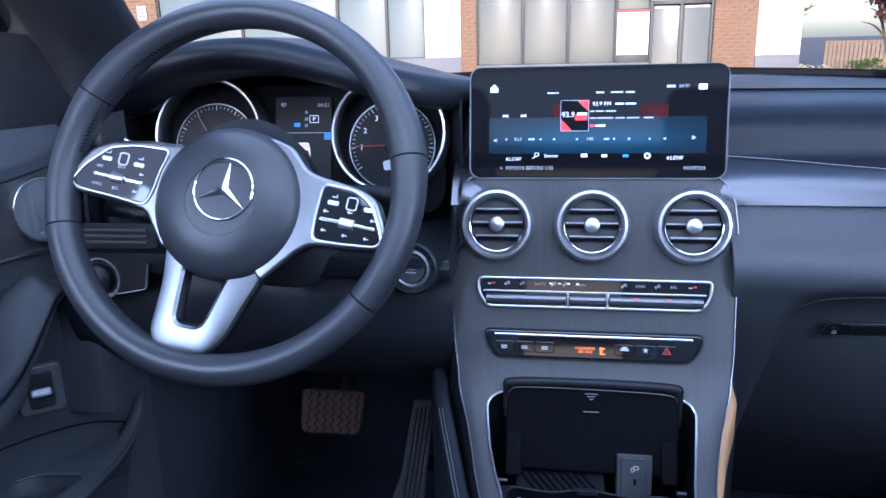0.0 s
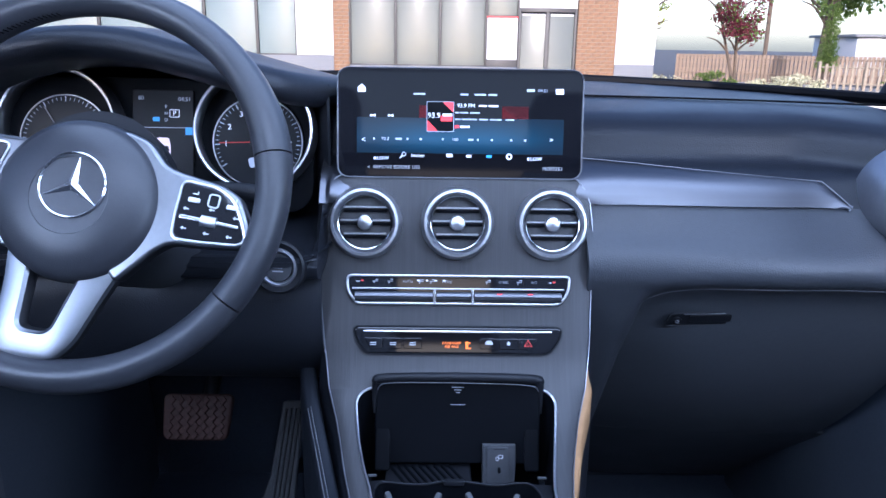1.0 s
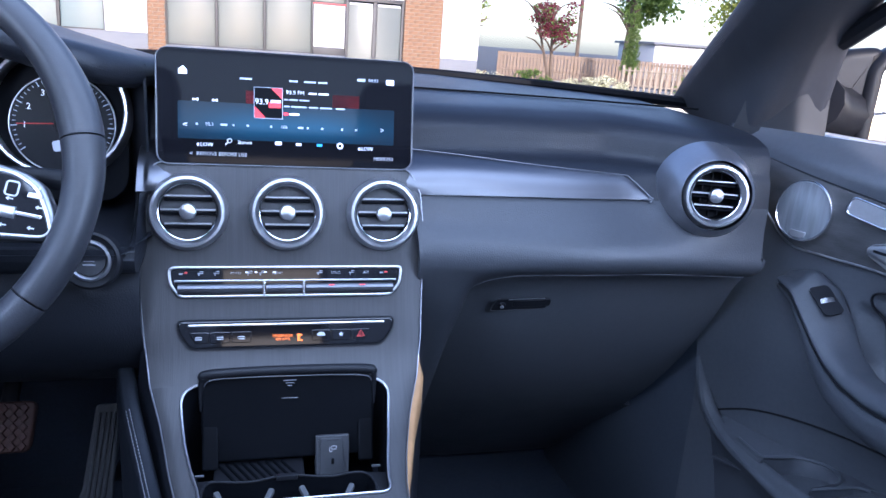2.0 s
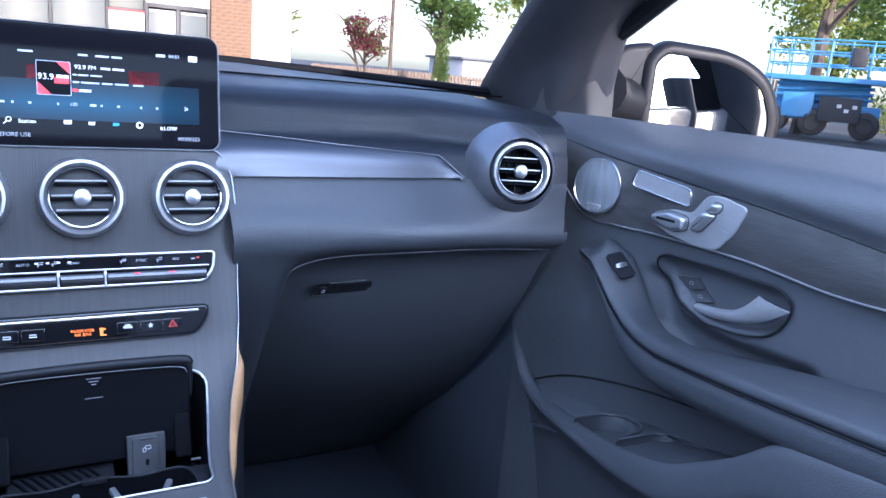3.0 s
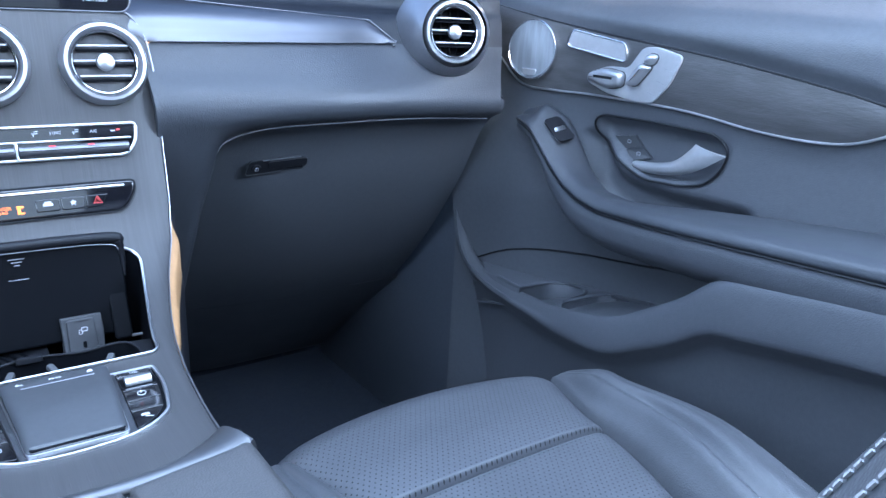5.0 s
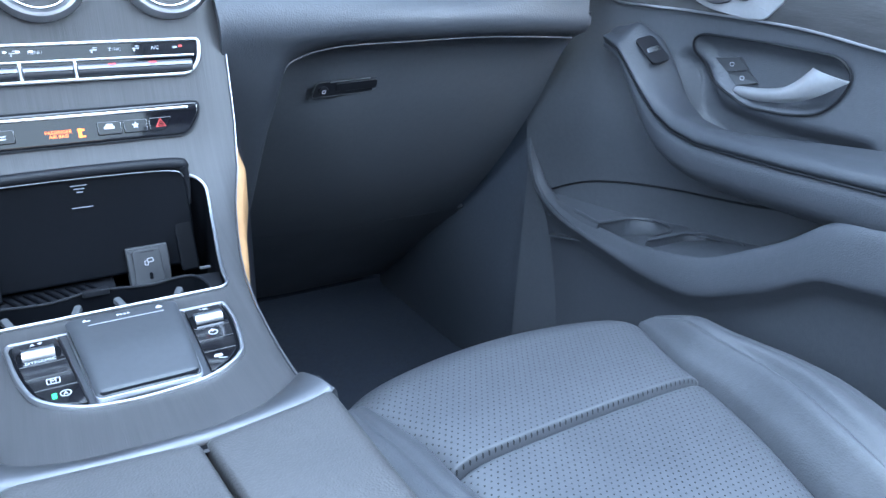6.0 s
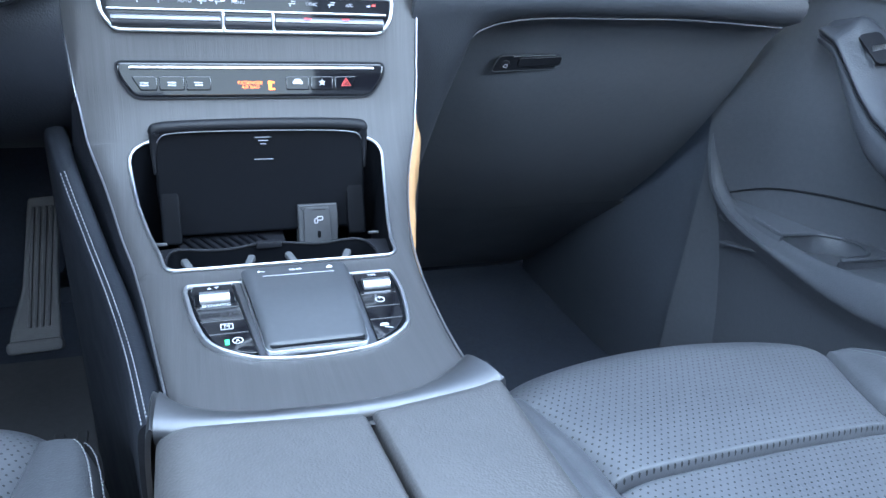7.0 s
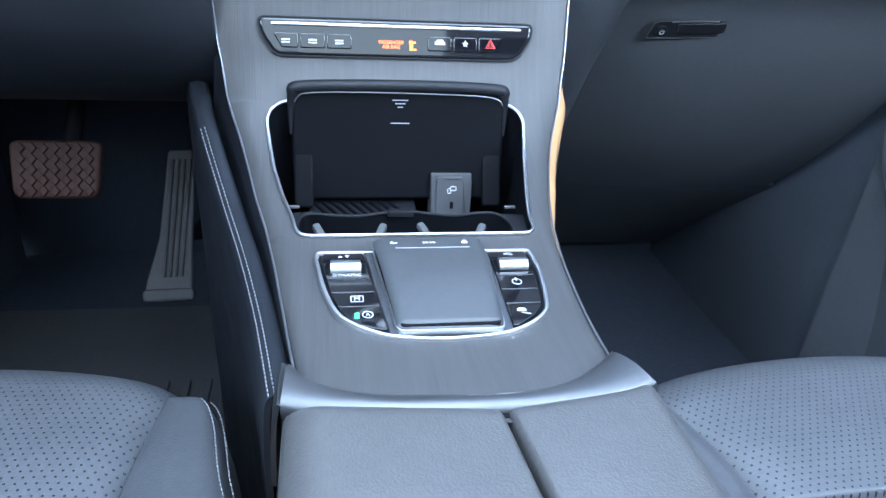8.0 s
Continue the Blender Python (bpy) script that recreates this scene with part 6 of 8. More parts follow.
part("panel", xf(prism(rpoly([(-0.045, 0.022), (0.040, 0.022), (0.034, -0.016), (0.0, -0.022), (-0.045, -0.022)], 0.005), 0.003, 0.001), HM), BLACK, lamp_sw)
part("rim", xf(band(rpoly([(-0.046, 0.023), (0.041, 0.023), (0.035, -0.017), (0.0, -0.023), (-0.046, -0.023)], 0.005), 0.0014, 0.004, 0.0005), HM), SATIN, lamp_sw, "thin silver rim")
part("dial_ring", xf(lathe([(0.0255, 0.0), (0.0250, 0.006), (0.0235, 0.006), (0.023, 0.003), (0.018, 0.003)], 40), HM @ Matrix.Translation((-0.021, -0.004, 0))), SATIN, lamp_sw, "silver dial ring")
part("dial", xf(lathe([(0.0185, 0.002), (0.0175, 0.012), (0.015, 0.014), (0.0001, 0.0145)], 32), HM @ Matrix.Translation((-0.021, -0.004, 0))), BLACK, lamp_sw, "black dial")
part("dial_mark", xf(box(0.004, 0.028, 0.006, 0.002), HM @ Matrix.Translation((-0.021, -0.004, 0.015))), SATIN, lamp_sw, "silver grip bar")
slot = thing("slotted_vent", (-0.575, -0.01, 1.08), "small black slotted vent under the dashboard", "vent")
VM2 = frame_at((-0.543, -0.039, 1.1105), (1, 0.04, 0), (0, 0.1, 1))
part("plate", xf(prism(rrect(0.10, 0.030, 0.005), 0.003, 0.001), VM2), BLACK, slot)
for k in range(3):
    part("slat", xf(box(0.078, 0.0032, 0.003, 0.001), VM2 @ Matrix.Translation((0, -0.007 + 0.007 * k, 0.004))), DARK_PLASTIC, slot)

# ---- pedals ----
brake = thing("brake_pedal", (-0.37, 0.2, 0.5), "rubber brake pedal, red-brown for the sun on it, with a raised diamond pattern", "pedal")
PM = frame_at((-0.388, 0.222, 0.753), (1, 0, 0), (0, 0.60, 1))
# Pad and studs carry the sun's warm tint in their colour.
part("pad", xf(prism(rpoly([(-0.054, 0.036), (0.054, 0.036), (0.048, -0.034), (-0.048, -0.034)], 0.012), 0.012, 0.004), PM), SUNLIT_RUBBER, brake, "rubber pad coloured red-brown for sunlight")
for i in range(7):
    for j in range(5):
        part("stud", xf(prism(np.array([(0.006, 0), (0, 0.007), (-0.006, 0), (0, -0.007)]), 0.004, 0.001, 1), PM @ Matrix.Translation((-0.039 + 0.013 * i, -0.026 + 0.0130 * j, 0.011))), SUNLIT_RUBBER, brake)
part("arm", tube([(-0.376, 0.23, 0.76), (-0.37, 0.34, 0.88), (-0.36, 0.40, 0.98)], 0.012, 10), BLACK, brake, "black steel arm")
acc = thing("accelerator_pedal", (-0.24, 0.15, 0.5), "black ribbed accelerator pedal", "pedal")
AM = frame_at((-0.2535, 0.202, 0.690), (1, 0.05, 0), (0, 0.66, 1))
part("pad", xf(prism(rpoly([(-0.006, 0.092), (0.028, 0.092), (0.020, -0.02), (0.018, -0.090), (-0.040, -0.090), (-0.036, -0.070), (-0.020, -0.02)], 0.006), 0.010, 0.003), AM), RUBBER, acc, "long ribbed rubber pad")
for k in range(4):
    part("rib", xf(box(0.004, 0.15, 0.003, 0.001), AM @ Matrix.Translation((-0.008 + 0.007 * k, 0.005, 0.011)) @ pose(0, 0, 0, 0, 0, -6)), BLACK, acc)
# Hinge is deep black so that it vanishes in the footwell's shade.
part("hinge", tube([(-0.250, 0.215, 0.668), (-0.250, 0.34, 0.60), (-0.250, 0.52, 0.56)], 0.012, 10), VOID, acc, "black hinge foot")
part("foot", xf(box(0.062, 0.016, 0.018, 0.004), AM @ Matrix.Translation((-0.011, -0.092, 0.006))), RUBBER, acc)
mat_d = thing("floor_mat", (-0.40, 0.2, 0.41), "black ribbed rubber floor mat in the driver footwell", "floor mat")
part("mat", block(-0.60, -0.19, -0.12, 0.42, 0.402, 0.412, 0.004), RUBBER, mat_d)
for k in range(12):
    part("rib", block(-0.55 + 0.03 * k, -0.536 + 0.03 * k, -0.02, 0.22, 0.411, 0.418, 0.002), RUBBER, mat_d)

# ---- doors ----
XB = [(0.14, 0.604), (0.07, 0.636), (0.0, 0.657), (-0.1, 0.688), (-0.2, 0.698), (-0.3, 0.713), (-0.45, 0.738), (-0.6, 0.746), (-1.0, 0.748)]
WOOD_T = curve_pts([(0.115, 1.201), (0.068, 1.193), (-0.09, 1.168), (-0.269, 1.149), (-0.40, 1.129), (-0.466, 1.116), (-0.490, 1.108)], 8)
WOOD_B = curve_pts([(0.115, 1.195), (0.085, 1.170), (0.045, 1.130), (0.001, 1.090), (-0.05, 1.0855), (-0.105, 1.086), (-0.24, 1.085), (-0.347, 1.0735), (-0.421, 1.075), (-0.465, 1.091), (-0.490, 1.107)], 8)
REC = rpoly([(-0.113, 1.052), (-0.125, 1.0575), (-0.20, 1.060), (-0.285, 1.058), (-0.300, 1.043), (-0.294, 1.022), (-0.278, 1.003), (-0.247, 0.995), (-0.195, 0.993), (-0.155, 1.009), (-0.118, 1.033)], 0.012)
HOLLOW = rpoly([(-0.095, 1.035), (-0.115, 0.955), (-0.19, 0.925), (-0.33, 0.945), (-0.34, 0.975), (-0.22, 0.975), (-0.150, 0.985), (-0.125, 1.03)], 0.02)


def wood_top(y):
    return interp(y, WOOD_T)


def wood_bot(y):
    return interp(y, WOOD_B)


def door_x(y, z):
    y, z = np.asarray(y, float), np.asarray(z, float)
    x = interp(y, curve_pts(XB, 6))
    wt = wood_top(np.clip(y, -0.49, 0.115))
    x = x - 0.010 * smoothstep(wt - 0.002, wt + 0.020, z) + 0.040 * smoothstep(1.150, 1.231, z) ** 2
    x = x + 0.006 * smoothstep(1.09, 1.04, z) * smoothstep(0.1, -0.05, y)
    x = x + 0.016 * smoothstep(0.004, -0.010, sdf(y, z, REC)) + 0.022 * smoothstep(0.012, -0.015, sdf(y, z, HOLLOW))
    x = x + 0.015 * smoothstep(0.95, 0.80, z) + 0.05 * smoothstep(0.112, 0.132, y) * smoothstep(1.03, 0.96, z)
    return x


def flip(geo, s):
    if s > 0:
        return geo
    return np.asarray(geo[0]) * np.array((-1, 1, 1)), [list(reversed(q)) for q in geo[1]]


def on_door(y, z, off=0.0):
    """The frame on the passenger door: X towards the front, Y up, Z into the car."""
    x = float(door_x(np.array(y), np.array(z)))
    x2 = float(door_x(np.array(y + 0.01), np.array(z)))
    x3 = float(door_x(np.array(y), np.array(z + 0.008)))
    return frame_at((x - off, y, z), (x - x2, -0.01, 0), (x3 - x, 0, 0.008)) @ Matrix.Diagonal((-1, 1, 1, 1))


def on_curve(geo, yc, zc, turn=0.0, off=0.0052):
    """Lay a flat shape (X to the front, Y up, Z out) on the curved door."""
    v, c, q = np.asarray(geo[0], float), math.cos(radians(turn)), math.sin(radians(turn))
    y, z = yc + v[:, 0] * c - v[:, 1] * q, zc + v[:, 0] * q + v[:, 1] * c
    return np.column_stack([door_x(y, z) - off - v[:, 2], y, z]), geo[1]


def door(s, who):
    d = thing("front_door", (0.74 * s, -0.4, 0.45), "closed black-trimmed %s door with a dark wood inlay and silver handle" % who, "car door")
    ys, zs = np.linspace(0.14, -1.0, 210), np.linspace(1.230, 0.45, 150)
    Y, Z = np.meshgrid(ys, zs, indexing="ij")
    P = np.stack([door_x(Y, Z), Y, Z], 2)
    panel = part("inner_panel", flip(sheet(P[:, ::-1], 0.008), s), DOOR_SKIN, d, "soft black door panel", sharp=60)
    # inlay
    rows = []
    for y in np.concatenate([np.linspace(0.112, -0.44, 70), np.linspace(-0.445, -0.489, 12)]):
        a, b = float(wood_top(y)) - 0.0015, float(wood_bot(y)) + 0.0015
        zz = np.linspace(a, min(b, a - 0.0005), 12)
        rows.append([(float(door_x(np.array(y), np.array(z))) - 0.003 - 0.002 * math.sin(math.pi * i / 11), y, z) for i, z in enumerate(zz)])
    part("inlay", flip(sheet(np.array(rows), 0.004), s), DOOR_WOOD, d, "dark open-pore wood inlay", sharp=70)
    ln = [(float(door_x(np.array(y), np.array(z))) - 0.006, y, z) for y, z in WOOD_B]
    part("chrome_line", flip(tube(ln, 0.0019, 8), s), SATIN, d, "thin chrome line under the inlay")
    ln = [(float(door_x(np.array(y), np.array(z))) - 0.004, y, z) for y, z in WOOD_T]
    part("upper_seam", flip(tube(ln, 0.0016, 6), s), BLACK, d)
    # loudspeaker
    sm = frame_at((0.650, -0.019, 1.137), (0.42, -0.9, 0.0), (0.06, 0.0, 1.0)) @ Matrix.Diagonal((-0.90, 1, 1, 1))
    spk = part("loudspeaker", flip(xf(lathe([(0.0385, -0.01), (0.0385, 0.004), (0.0368, 0.006), (0.0345, 0.0055), (0.02, 0.0075), (0.0001, 0.008)], 48), sm), s), GRILLE, d, "round brushed silver loudspeaker grille")
    part("grille_rim", flip(xf(lathe([(0.0402, 0.0), (0.0398, 0.005), (0.0385, 0.0065), (0.0372, 0.005)], 48), sm), s), CHROME, spk)
    part("maker_plate", flip(xf(prism(rpoly([(-0.013, -0.026), (0.013, -0.026), (0.009, -0.0345), (-0.009, -0.0345)], 0.004), 0.0082, 0.0006), sm), s), SATIN, spk, "small silver plate")
    # seat memory bar and seat-shaped switch
    mo = rpoly([(-0.047, -0.0095), (0.047, -0.0095), (0.044, 0.0115), (-0.040, 0.0115)], 0.007)
    mem = part("memory_bar", flip(on_curve(prism(mo, 0.004, 0.0015), -0.113, 1.1490, 8), s), PLATE, d, "satin silver memory key bar")
    part("bar_rim", flip(on_curve(band(inset(mo, -0.0018), 0.0022, 0.0060, 0.0008), -0.113, 1.1490, 8), s), CHROME, mem)
    for i in range(3):
        part("sign", flip(on_curve(xf(box(0.0028, 0.0028, 0.0003, 0.0001), Matrix.Translation((-0.030 + 0.006 * i, 0.003, 0.0042))), -0.113, 1.149, 8), s), INK_DIM, mem, flat=True)
    part("sign", flip(on_curve(xf(box(0.007, 0.005, 0.0003, 0.0001), Matrix.Translation((-0.026, -0.004, 0.0042))), -0.113, 1.149, 8), s), INK_DIM, mem, flat=True)
    po = rpoly([(-0.078, 0.028), (-0.042, 0.036), (-0.022, 0.034), (-0.003, 0.007), (0.026, 0.007), (0.056, -0.003), (0.059, -0.016), (0.030, -0.027), (-0.020, -0.033), (-0.045, -0.031), (-0.066, -0.005)], 0.008)
    seat_sw = part("seat_switch", flip(on_curve(prism(po, 0.003, 0.001), -0.160, 1.119, 0, 0.0085), s), PLATE, d, "silver plate with seat-shaped switches")
    for nm, ol, h, lb in (("cushion_key", [(0.000, -0.016), (0.000, 0.001), (0.028, 0.004), (0.053, -0.004), (0.053, -0.014), (0.02, -0.021)], 0.013, "polished cushion-shaped key"), ("backrest_key", [(-0.004, -0.012), (-0.019, -0.014), (-0.040, 0.012), (-0.026, 0.016)], 0.013, "polished backrest-shaped key"), ("headrest_key", [(-0.028, 0.016), (-0.041, 0.013), (-0.047, 0.026), (-0.034, 0.028)], 0.012, "polished headrest-shaped key")):
        k_ol = rpoly(ol, 0.006)
        ky = part(nm, flip(on_curve(prism(k_ol, h, 0.005, 4), -0.160, 1.119, 0, 0.0085), s), RING, seat_sw, lb)
        part("key_foot", flip(on_curve(band(inset(k_ol, -0.0012), 0.0014, 0.0036, 0.0003), -0.160, 1.119, 0, 0.0085), s), DARK_PLASTIC, ky)
    part("key_dip", flip(on_curve(xf(box(0.030, 0.0035, 0.001, 0.0004), Matrix.Translation((0.027, -0.007, 0.0132))), -0.160, 1.119, 0, 0.0085), s), BLACK, seat_sw, flat=True)
    for k in range(3):
        part("key_line", flip(on_curve(xf(box(0.012, 0.0007, 0.0003, 0.0001), pose(-0.062 + 0.010 * k, 0.010 - 0.015 * k, 0.0031, 0, 0, 15)), -0.160, 1.119, 0, 0.0085), s), INK_DIM, seat_sw, flat=True)
    # handle cup
    hm = on_door(-0.215, 1.030, 0.0)
    rim = [(float(door_x(np.array(y), np.array(z))) - 0.003, y, z) for y, z in inset(REC, -0.004)]
    cup = part("handle_surround", flip(tube(rim, 0.0016, 8, closed=True), s), BLACK, d, "black surround of the door handle")
    low = curve_pts([(-0.1724, 1.0027), (-0.1920, 1.0007), (-0.2160, 1.0027), (-0.2430, 1.0082), (-0.2615, 1.0141), (-0.2796, 1.0235), (-0.2943, 1.0335), (-0.3043, 1.0404)], 8)
    top = curve_pts([(-0.1741, 1.0044), (-0.1909, 1.0067), (-0.2146, 1.0104), (-0.2341, 1.0160), (-0.2463, 1.0239), (-0.2545, 1.0320), (-0.2601, 1.0391), (-0.2641, 1.0451)], 8)
    rows = []
    for i, (a, b) in enumerate(zip(low, top)):
        x = 0.708 - 0.003 * math.sin(math.pi * i / (len(low) - 1))
        rows.append([(x + 0.004 * abs(2 * k - 1) ** 3 - 0.001, *(a + (b - a) * k)) for k in np.linspace(0, 1, 9)])
    part("door_handle", flip(sheet(np.array(rows)[:, ::-1], 0.004), s), PLATE, d, "curved satin silver door handle", sharp=60)
    for q in (((0.7101, -0.1318, 1.0338), (0.7130, -0.1648, 1.0399), (0.7139, -0.1784, 1.0277), (0.7114, -0.1522, 1.0206)), ((0.7110, -0.1533, 1.0193), (0.7140, -0.1791, 1.0264), (0.7154, -0.1943, 1.0156), (0.7094, -0.1709, 1.0085))):
        q = np.array(q)
        ky = part("lock_key", flip(sheet(np.array([[q[0], q[1]], [q[3], q[2]]]), 0.004), s), PAD_SATIN, cup, "dark grey lock key", flat=True)
        c, v = q.mean(0), np.asarray(band(rrect(0.0058, 0.0046, 0.001, 2), 0.0008, 0.0003, 0.0001)[0], float)
        part("sign", flip((np.column_stack([c[0] - 0.0005 - v[:, 2] + 0.10 * v[:, 0], c[1] - v[:, 0], c[2] + v[:, 1]]), band(rrect(0.0058, 0.0046, 0.001, 2), 0.0008, 0.0003, 0.0001)[1]), s), INK_DIM, ky, flat=True)
    # armrest
    st = [(-0.018, 0.632, 1.040, 0.664, 1.056), (-0.045, 0.629, 1.034, 0.672, 1.062), (-0.075, 0.627, 1.010, 0.682, 1.046), (-0.10, 0.625, 0.990, 0.683, 1.018), (-0.13, 0.622, 0.972, 0.680, 0.985), (-0.16, 0.620, 0.961, 0.680, 0.966), (-0.20, 0.618, 0.956, 0.690, 0.958), (-0.26, 0.616, 0.9595, 0.702, 0.966), (-0.33, 0.615, 0.9645, 0.716, 0.975), (-0.45, 0.615, 0.975, 0.745, 0.986), (-0.60, 0.615, 0.988, 0.765, 0.998), (-0.95, 0.615, 1.01, 0.765, 1.02)]
    st = np.array(st)
    yy = np.concatenate([np.linspace(-0.018, -0.2, 30), np.linspace(-0.21, -0.95, 40)])
    rows, low_rows = [], []
    for y in yy:
        xi, zi, xo, zo = (float(interp(y, st[:, (0, k)])) for k in (1, 2, 3, 4))
        e = smoothstep(-0.016, -0.05, y)
        top, g = 0.011 * e, 0.35 + 0.65 * smoothstep(-0.02, -0.13, y)
        rows.append(curve_pts([(xi + 0.004, y, zi - 0.002), (xi + 0.001, y, zi + 0.004), (xi + 0.012 * 1, y, zi + 0.008 + top * 0.6), ((xi + xo) / 2, y, (zi + zo) / 2 + top), (xo - 0.010, y, zo + top * 0.3), (xo, y, zo - 0.002), (xo + 0.006, y, zo - 0.02)], 4))
        low_rows.append(curve_pts([(xi + 0.005, y, zi - 0.003), (xi + 0.003, y, zi - 0.018 * g), (xi + 0.012, y, zi - 0.042 * g), (xi + 0.05, y, zi - 0.062 * g), (xi + 0.11, y, zi - 0.068 * g)], 4))
    for group, c in ((rows, (0.648, 1.042)), (low_rows, (0.648, 1.034))):
        first = np.array(group[0])
        for k in (0.93, 0.72, 0.40, 0.06):
            q = first.copy()
            q[:, 0], q[:, 2], q[:, 1] = c[0] + (first[:, 0] - c[0]) * k, c[1] + (first[:, 2] - c[1]) * k, -0.018 + 0.012 * math.sqrt(1 - k * k)
            group.insert(0, q)
    arm = part("armrest", flip(sheet(np.array(rows), 0.004), s), ARM_LEATHER, d, "padded black leather armrest", sharp=70)
    part("armrest_seam", flip(tube([(float(interp(y, st[:, (0, 1)])) + 0.002, y, float(interp(y, st[:, (0, 2)])) - 0.0025) for y in yy], 0.0012, 6), s), BLACK, arm)
    part("armrest_base", flip(sheet(np.array(low_rows)[:, ::-1], 0.004), s), DOOR_SKIN, d, "black lower part of the armrest", sharp=70)
    wm = frame_at((0.652, -0.084, 1.0385), (0.0, 1.0, 0.62), (1.0, 0.0, 0.30))
    swp = s > 0 and part("window_switch", flip(xf(prism(rrect(0.044, 0.026, 0.006), 0.003, 0.001), wm), s), BLACK, arm, "black window switch recess")
    if swp:
        part("switch_key", flip(xf(prism(rrect(0.019, 0.018, 0.003), 0.011, 0.003), wm @ Matrix.Translation((-0.007, 0, 0.001)) @ pose(0, 0, 0, 0, 18)), s), CHROME, swp, "silver window switch")
    # map pocket: a rolled rim that tucks under, and a shelf with two half-round bottle rings
    rim = np.array([(0.112, 0.93, 0.002, 0.004), (0.110, 0.879, 0.004, 0.005), (0.094, 0.832, 0.007, 0.006), (0.069, 0.805, 0.010, 0.007), (0.025, 0.789, 0.013, 0.008), (-0.029, 0.785, 0.015, 0.010), (-0.105, 0.790, 0.017, 0.018), (-0.167, 0.801, 0.019, 0.028), (-0.239, 0.822, 0.020, 0.038), (-0.293, 0.855, 0.022, 0.042), (-0.335, 0.884, 0.024, 0.046), (-0.378, 0.921, 0.024, 0.050), (-0.42, 0.934, 0.022, 0.052), (-0.473, 0.945, 0.020, 0.052), (-0.559, 0.960, 0.018, 0.052), (-0.75, 0.985, 0.018, 0.052), (-0.95, 1.0, 0.018, 0.052)])
    rows = []
    for y, z, w, c in curve_pts(rim, 5):
        xi = 0.630 - 0.010 * smoothstep(0.0, -0.3, y)
        rows.append(curve_pts([(xi + 0.018, y, z - 0.03), (xi + 0.013, y, z - 0.002), (xi + 0.007, y, z), (xi + 0.001, y, z - w * 0.6), (xi - 0.003, y, z - c), (xi + 0.004, y, z - c - 0.012), (xi + 0.022, y, z - c - 0.05), (xi + 0.034, y, (z - c) * 0.5 + 0.23), (xi + 0.04, y, 0.46)], 4))
    pk = part("map_pocket", flip(sheet(np.array(rows), 0.003), s), DOOR_SKIN, d, "black map pocket with cup rings", sharp=55)
    part("pocket_floor", flip(sheet(np.array([[(x, y, 0.738 + 0.30 * max(0.0, 0.05 - y)) for x in (0.635, 0.66, 0.69, 0.72)] for y in np.linspace(0.05, -0.42, 20)]), 0.003), s), DOOR_SKIN, pk)
    rows, lip = [], []
    for y in np.linspace(0.062, -0.33, 90):
        xi = 0.634
        for cx, cy, r in ((0.662, -0.098, 0.044), (0.674, -0.196, 0.050)):
            if abs(y - cy) < r:
                xi = max(xi, cx + math.sqrt(r * r - (y - cy) ** 2))
        z = 0.797 + 0.13 * max(0.0, -0.05 - y)
        rows.append([(xi, y, z - 0.028), (xi, y, z - 0.003), (xi + 0.003, y, z), (0.70 + 0.5 * max(0.0, xi - 0.70), y, z + 0.001), (0.745, y, z + 0.004)])
        lip.append((xi + 0.0012, y, z))
    shelf = part("pocket_shelf", flip(sheet(np.array(rows), 0.003), s), DOOR_SKIN, pk, "shelf with two half-round bottle rings", sharp=50)
    part("bottle_ring", flip(tube(lip[14:], 0.0026, 8), s), DOOR_SKIN, shelf, "rounded edge of the bottle rings")
    line = curve_pts([(0.088, 0.790), (0.0717, 0.8033), (0.0213, 0.8288), (-0.0367, 0.8444), (-0.1138, 0.8567), (-0.1758, 0.866), (-0.25, 0.878), (-0.342, 0.90)], 8)
    part("pocket_seam", flip(tube([(float(door_x(np.array(y), np.array(z))) - 0.0005, y, z) for y, z in line], 0.0016, 6), s), BLACK, pk)
    # outer skin and glass
    part("outer_skin", flip(block(0.775, 0.80, -0.97, 0.16, 0.42, 1.225, 0.012), s), PAINT_WHITE, d, "white painted outer skin")
    gl = part("window_glass", flip(grid(strip([(0.752, 0.055, 1.205), (0.765, -0.4, 1.205), (0.770, -0.96, 1.205)], [(0.722, 0.058, 1.35), (0.628, -0.5, 1.58), (0.625, -0.96, 1.60)])), s), GLASS, d, "clear side window")
    gl.visible_shadow = False
    # Frame added to help block the sun from the windscreen pillar.
    part("window_frame", flip(tube([(0.722, 0.058, 1.352), (0.700, -0.10, 1.425), (0.660, -0.32, 1.525), (0.640, -0.5, 1.580), (0.640, -0.96, 1.602)], 0.013, 8), s), BLACK, d, "black window frame")
    part("glass_seal", flip(tube([(0.740, 0.05, 1.210), (0.757, -0.4, 1.206), (0.761, -0.96, 1.206)], 0.006, 8), s), VOID, d, "black window seal")
    sail = [[(0.632, 0.135, 1.215), (0.66, 0.105, 1.218), (0.700, 0.082, 1.221), (0.732, 0.073, 1.222)], [(0.645, 0.130, 1.27), (0.675, 0.105, 1.275), (0.707, 0.088, 1.28), (0.733, 0.079, 1.285)], [(0.655, 0.118, 1.33), (0.68, 0.10, 1.335), (0.71, 0.09, 1.345), (0.733, 0.085, 1.353)]]
    if s < 0:
        sail = [[*r[:2], (r[2][0] + 0.01, r[2][1] - 0.10, r[2][2]), (r[3][0] + 0.012, r[3][1] - 0.20, r[3][2])] for r in sail]
    part("mirror_corner", flip(sheet(np.array(sail), 0.01), s), BLACK, d, "dark perforated corner trim", sharp=60)
    return d


door(1, "passenger")
driver_door = door(-1, "driver")
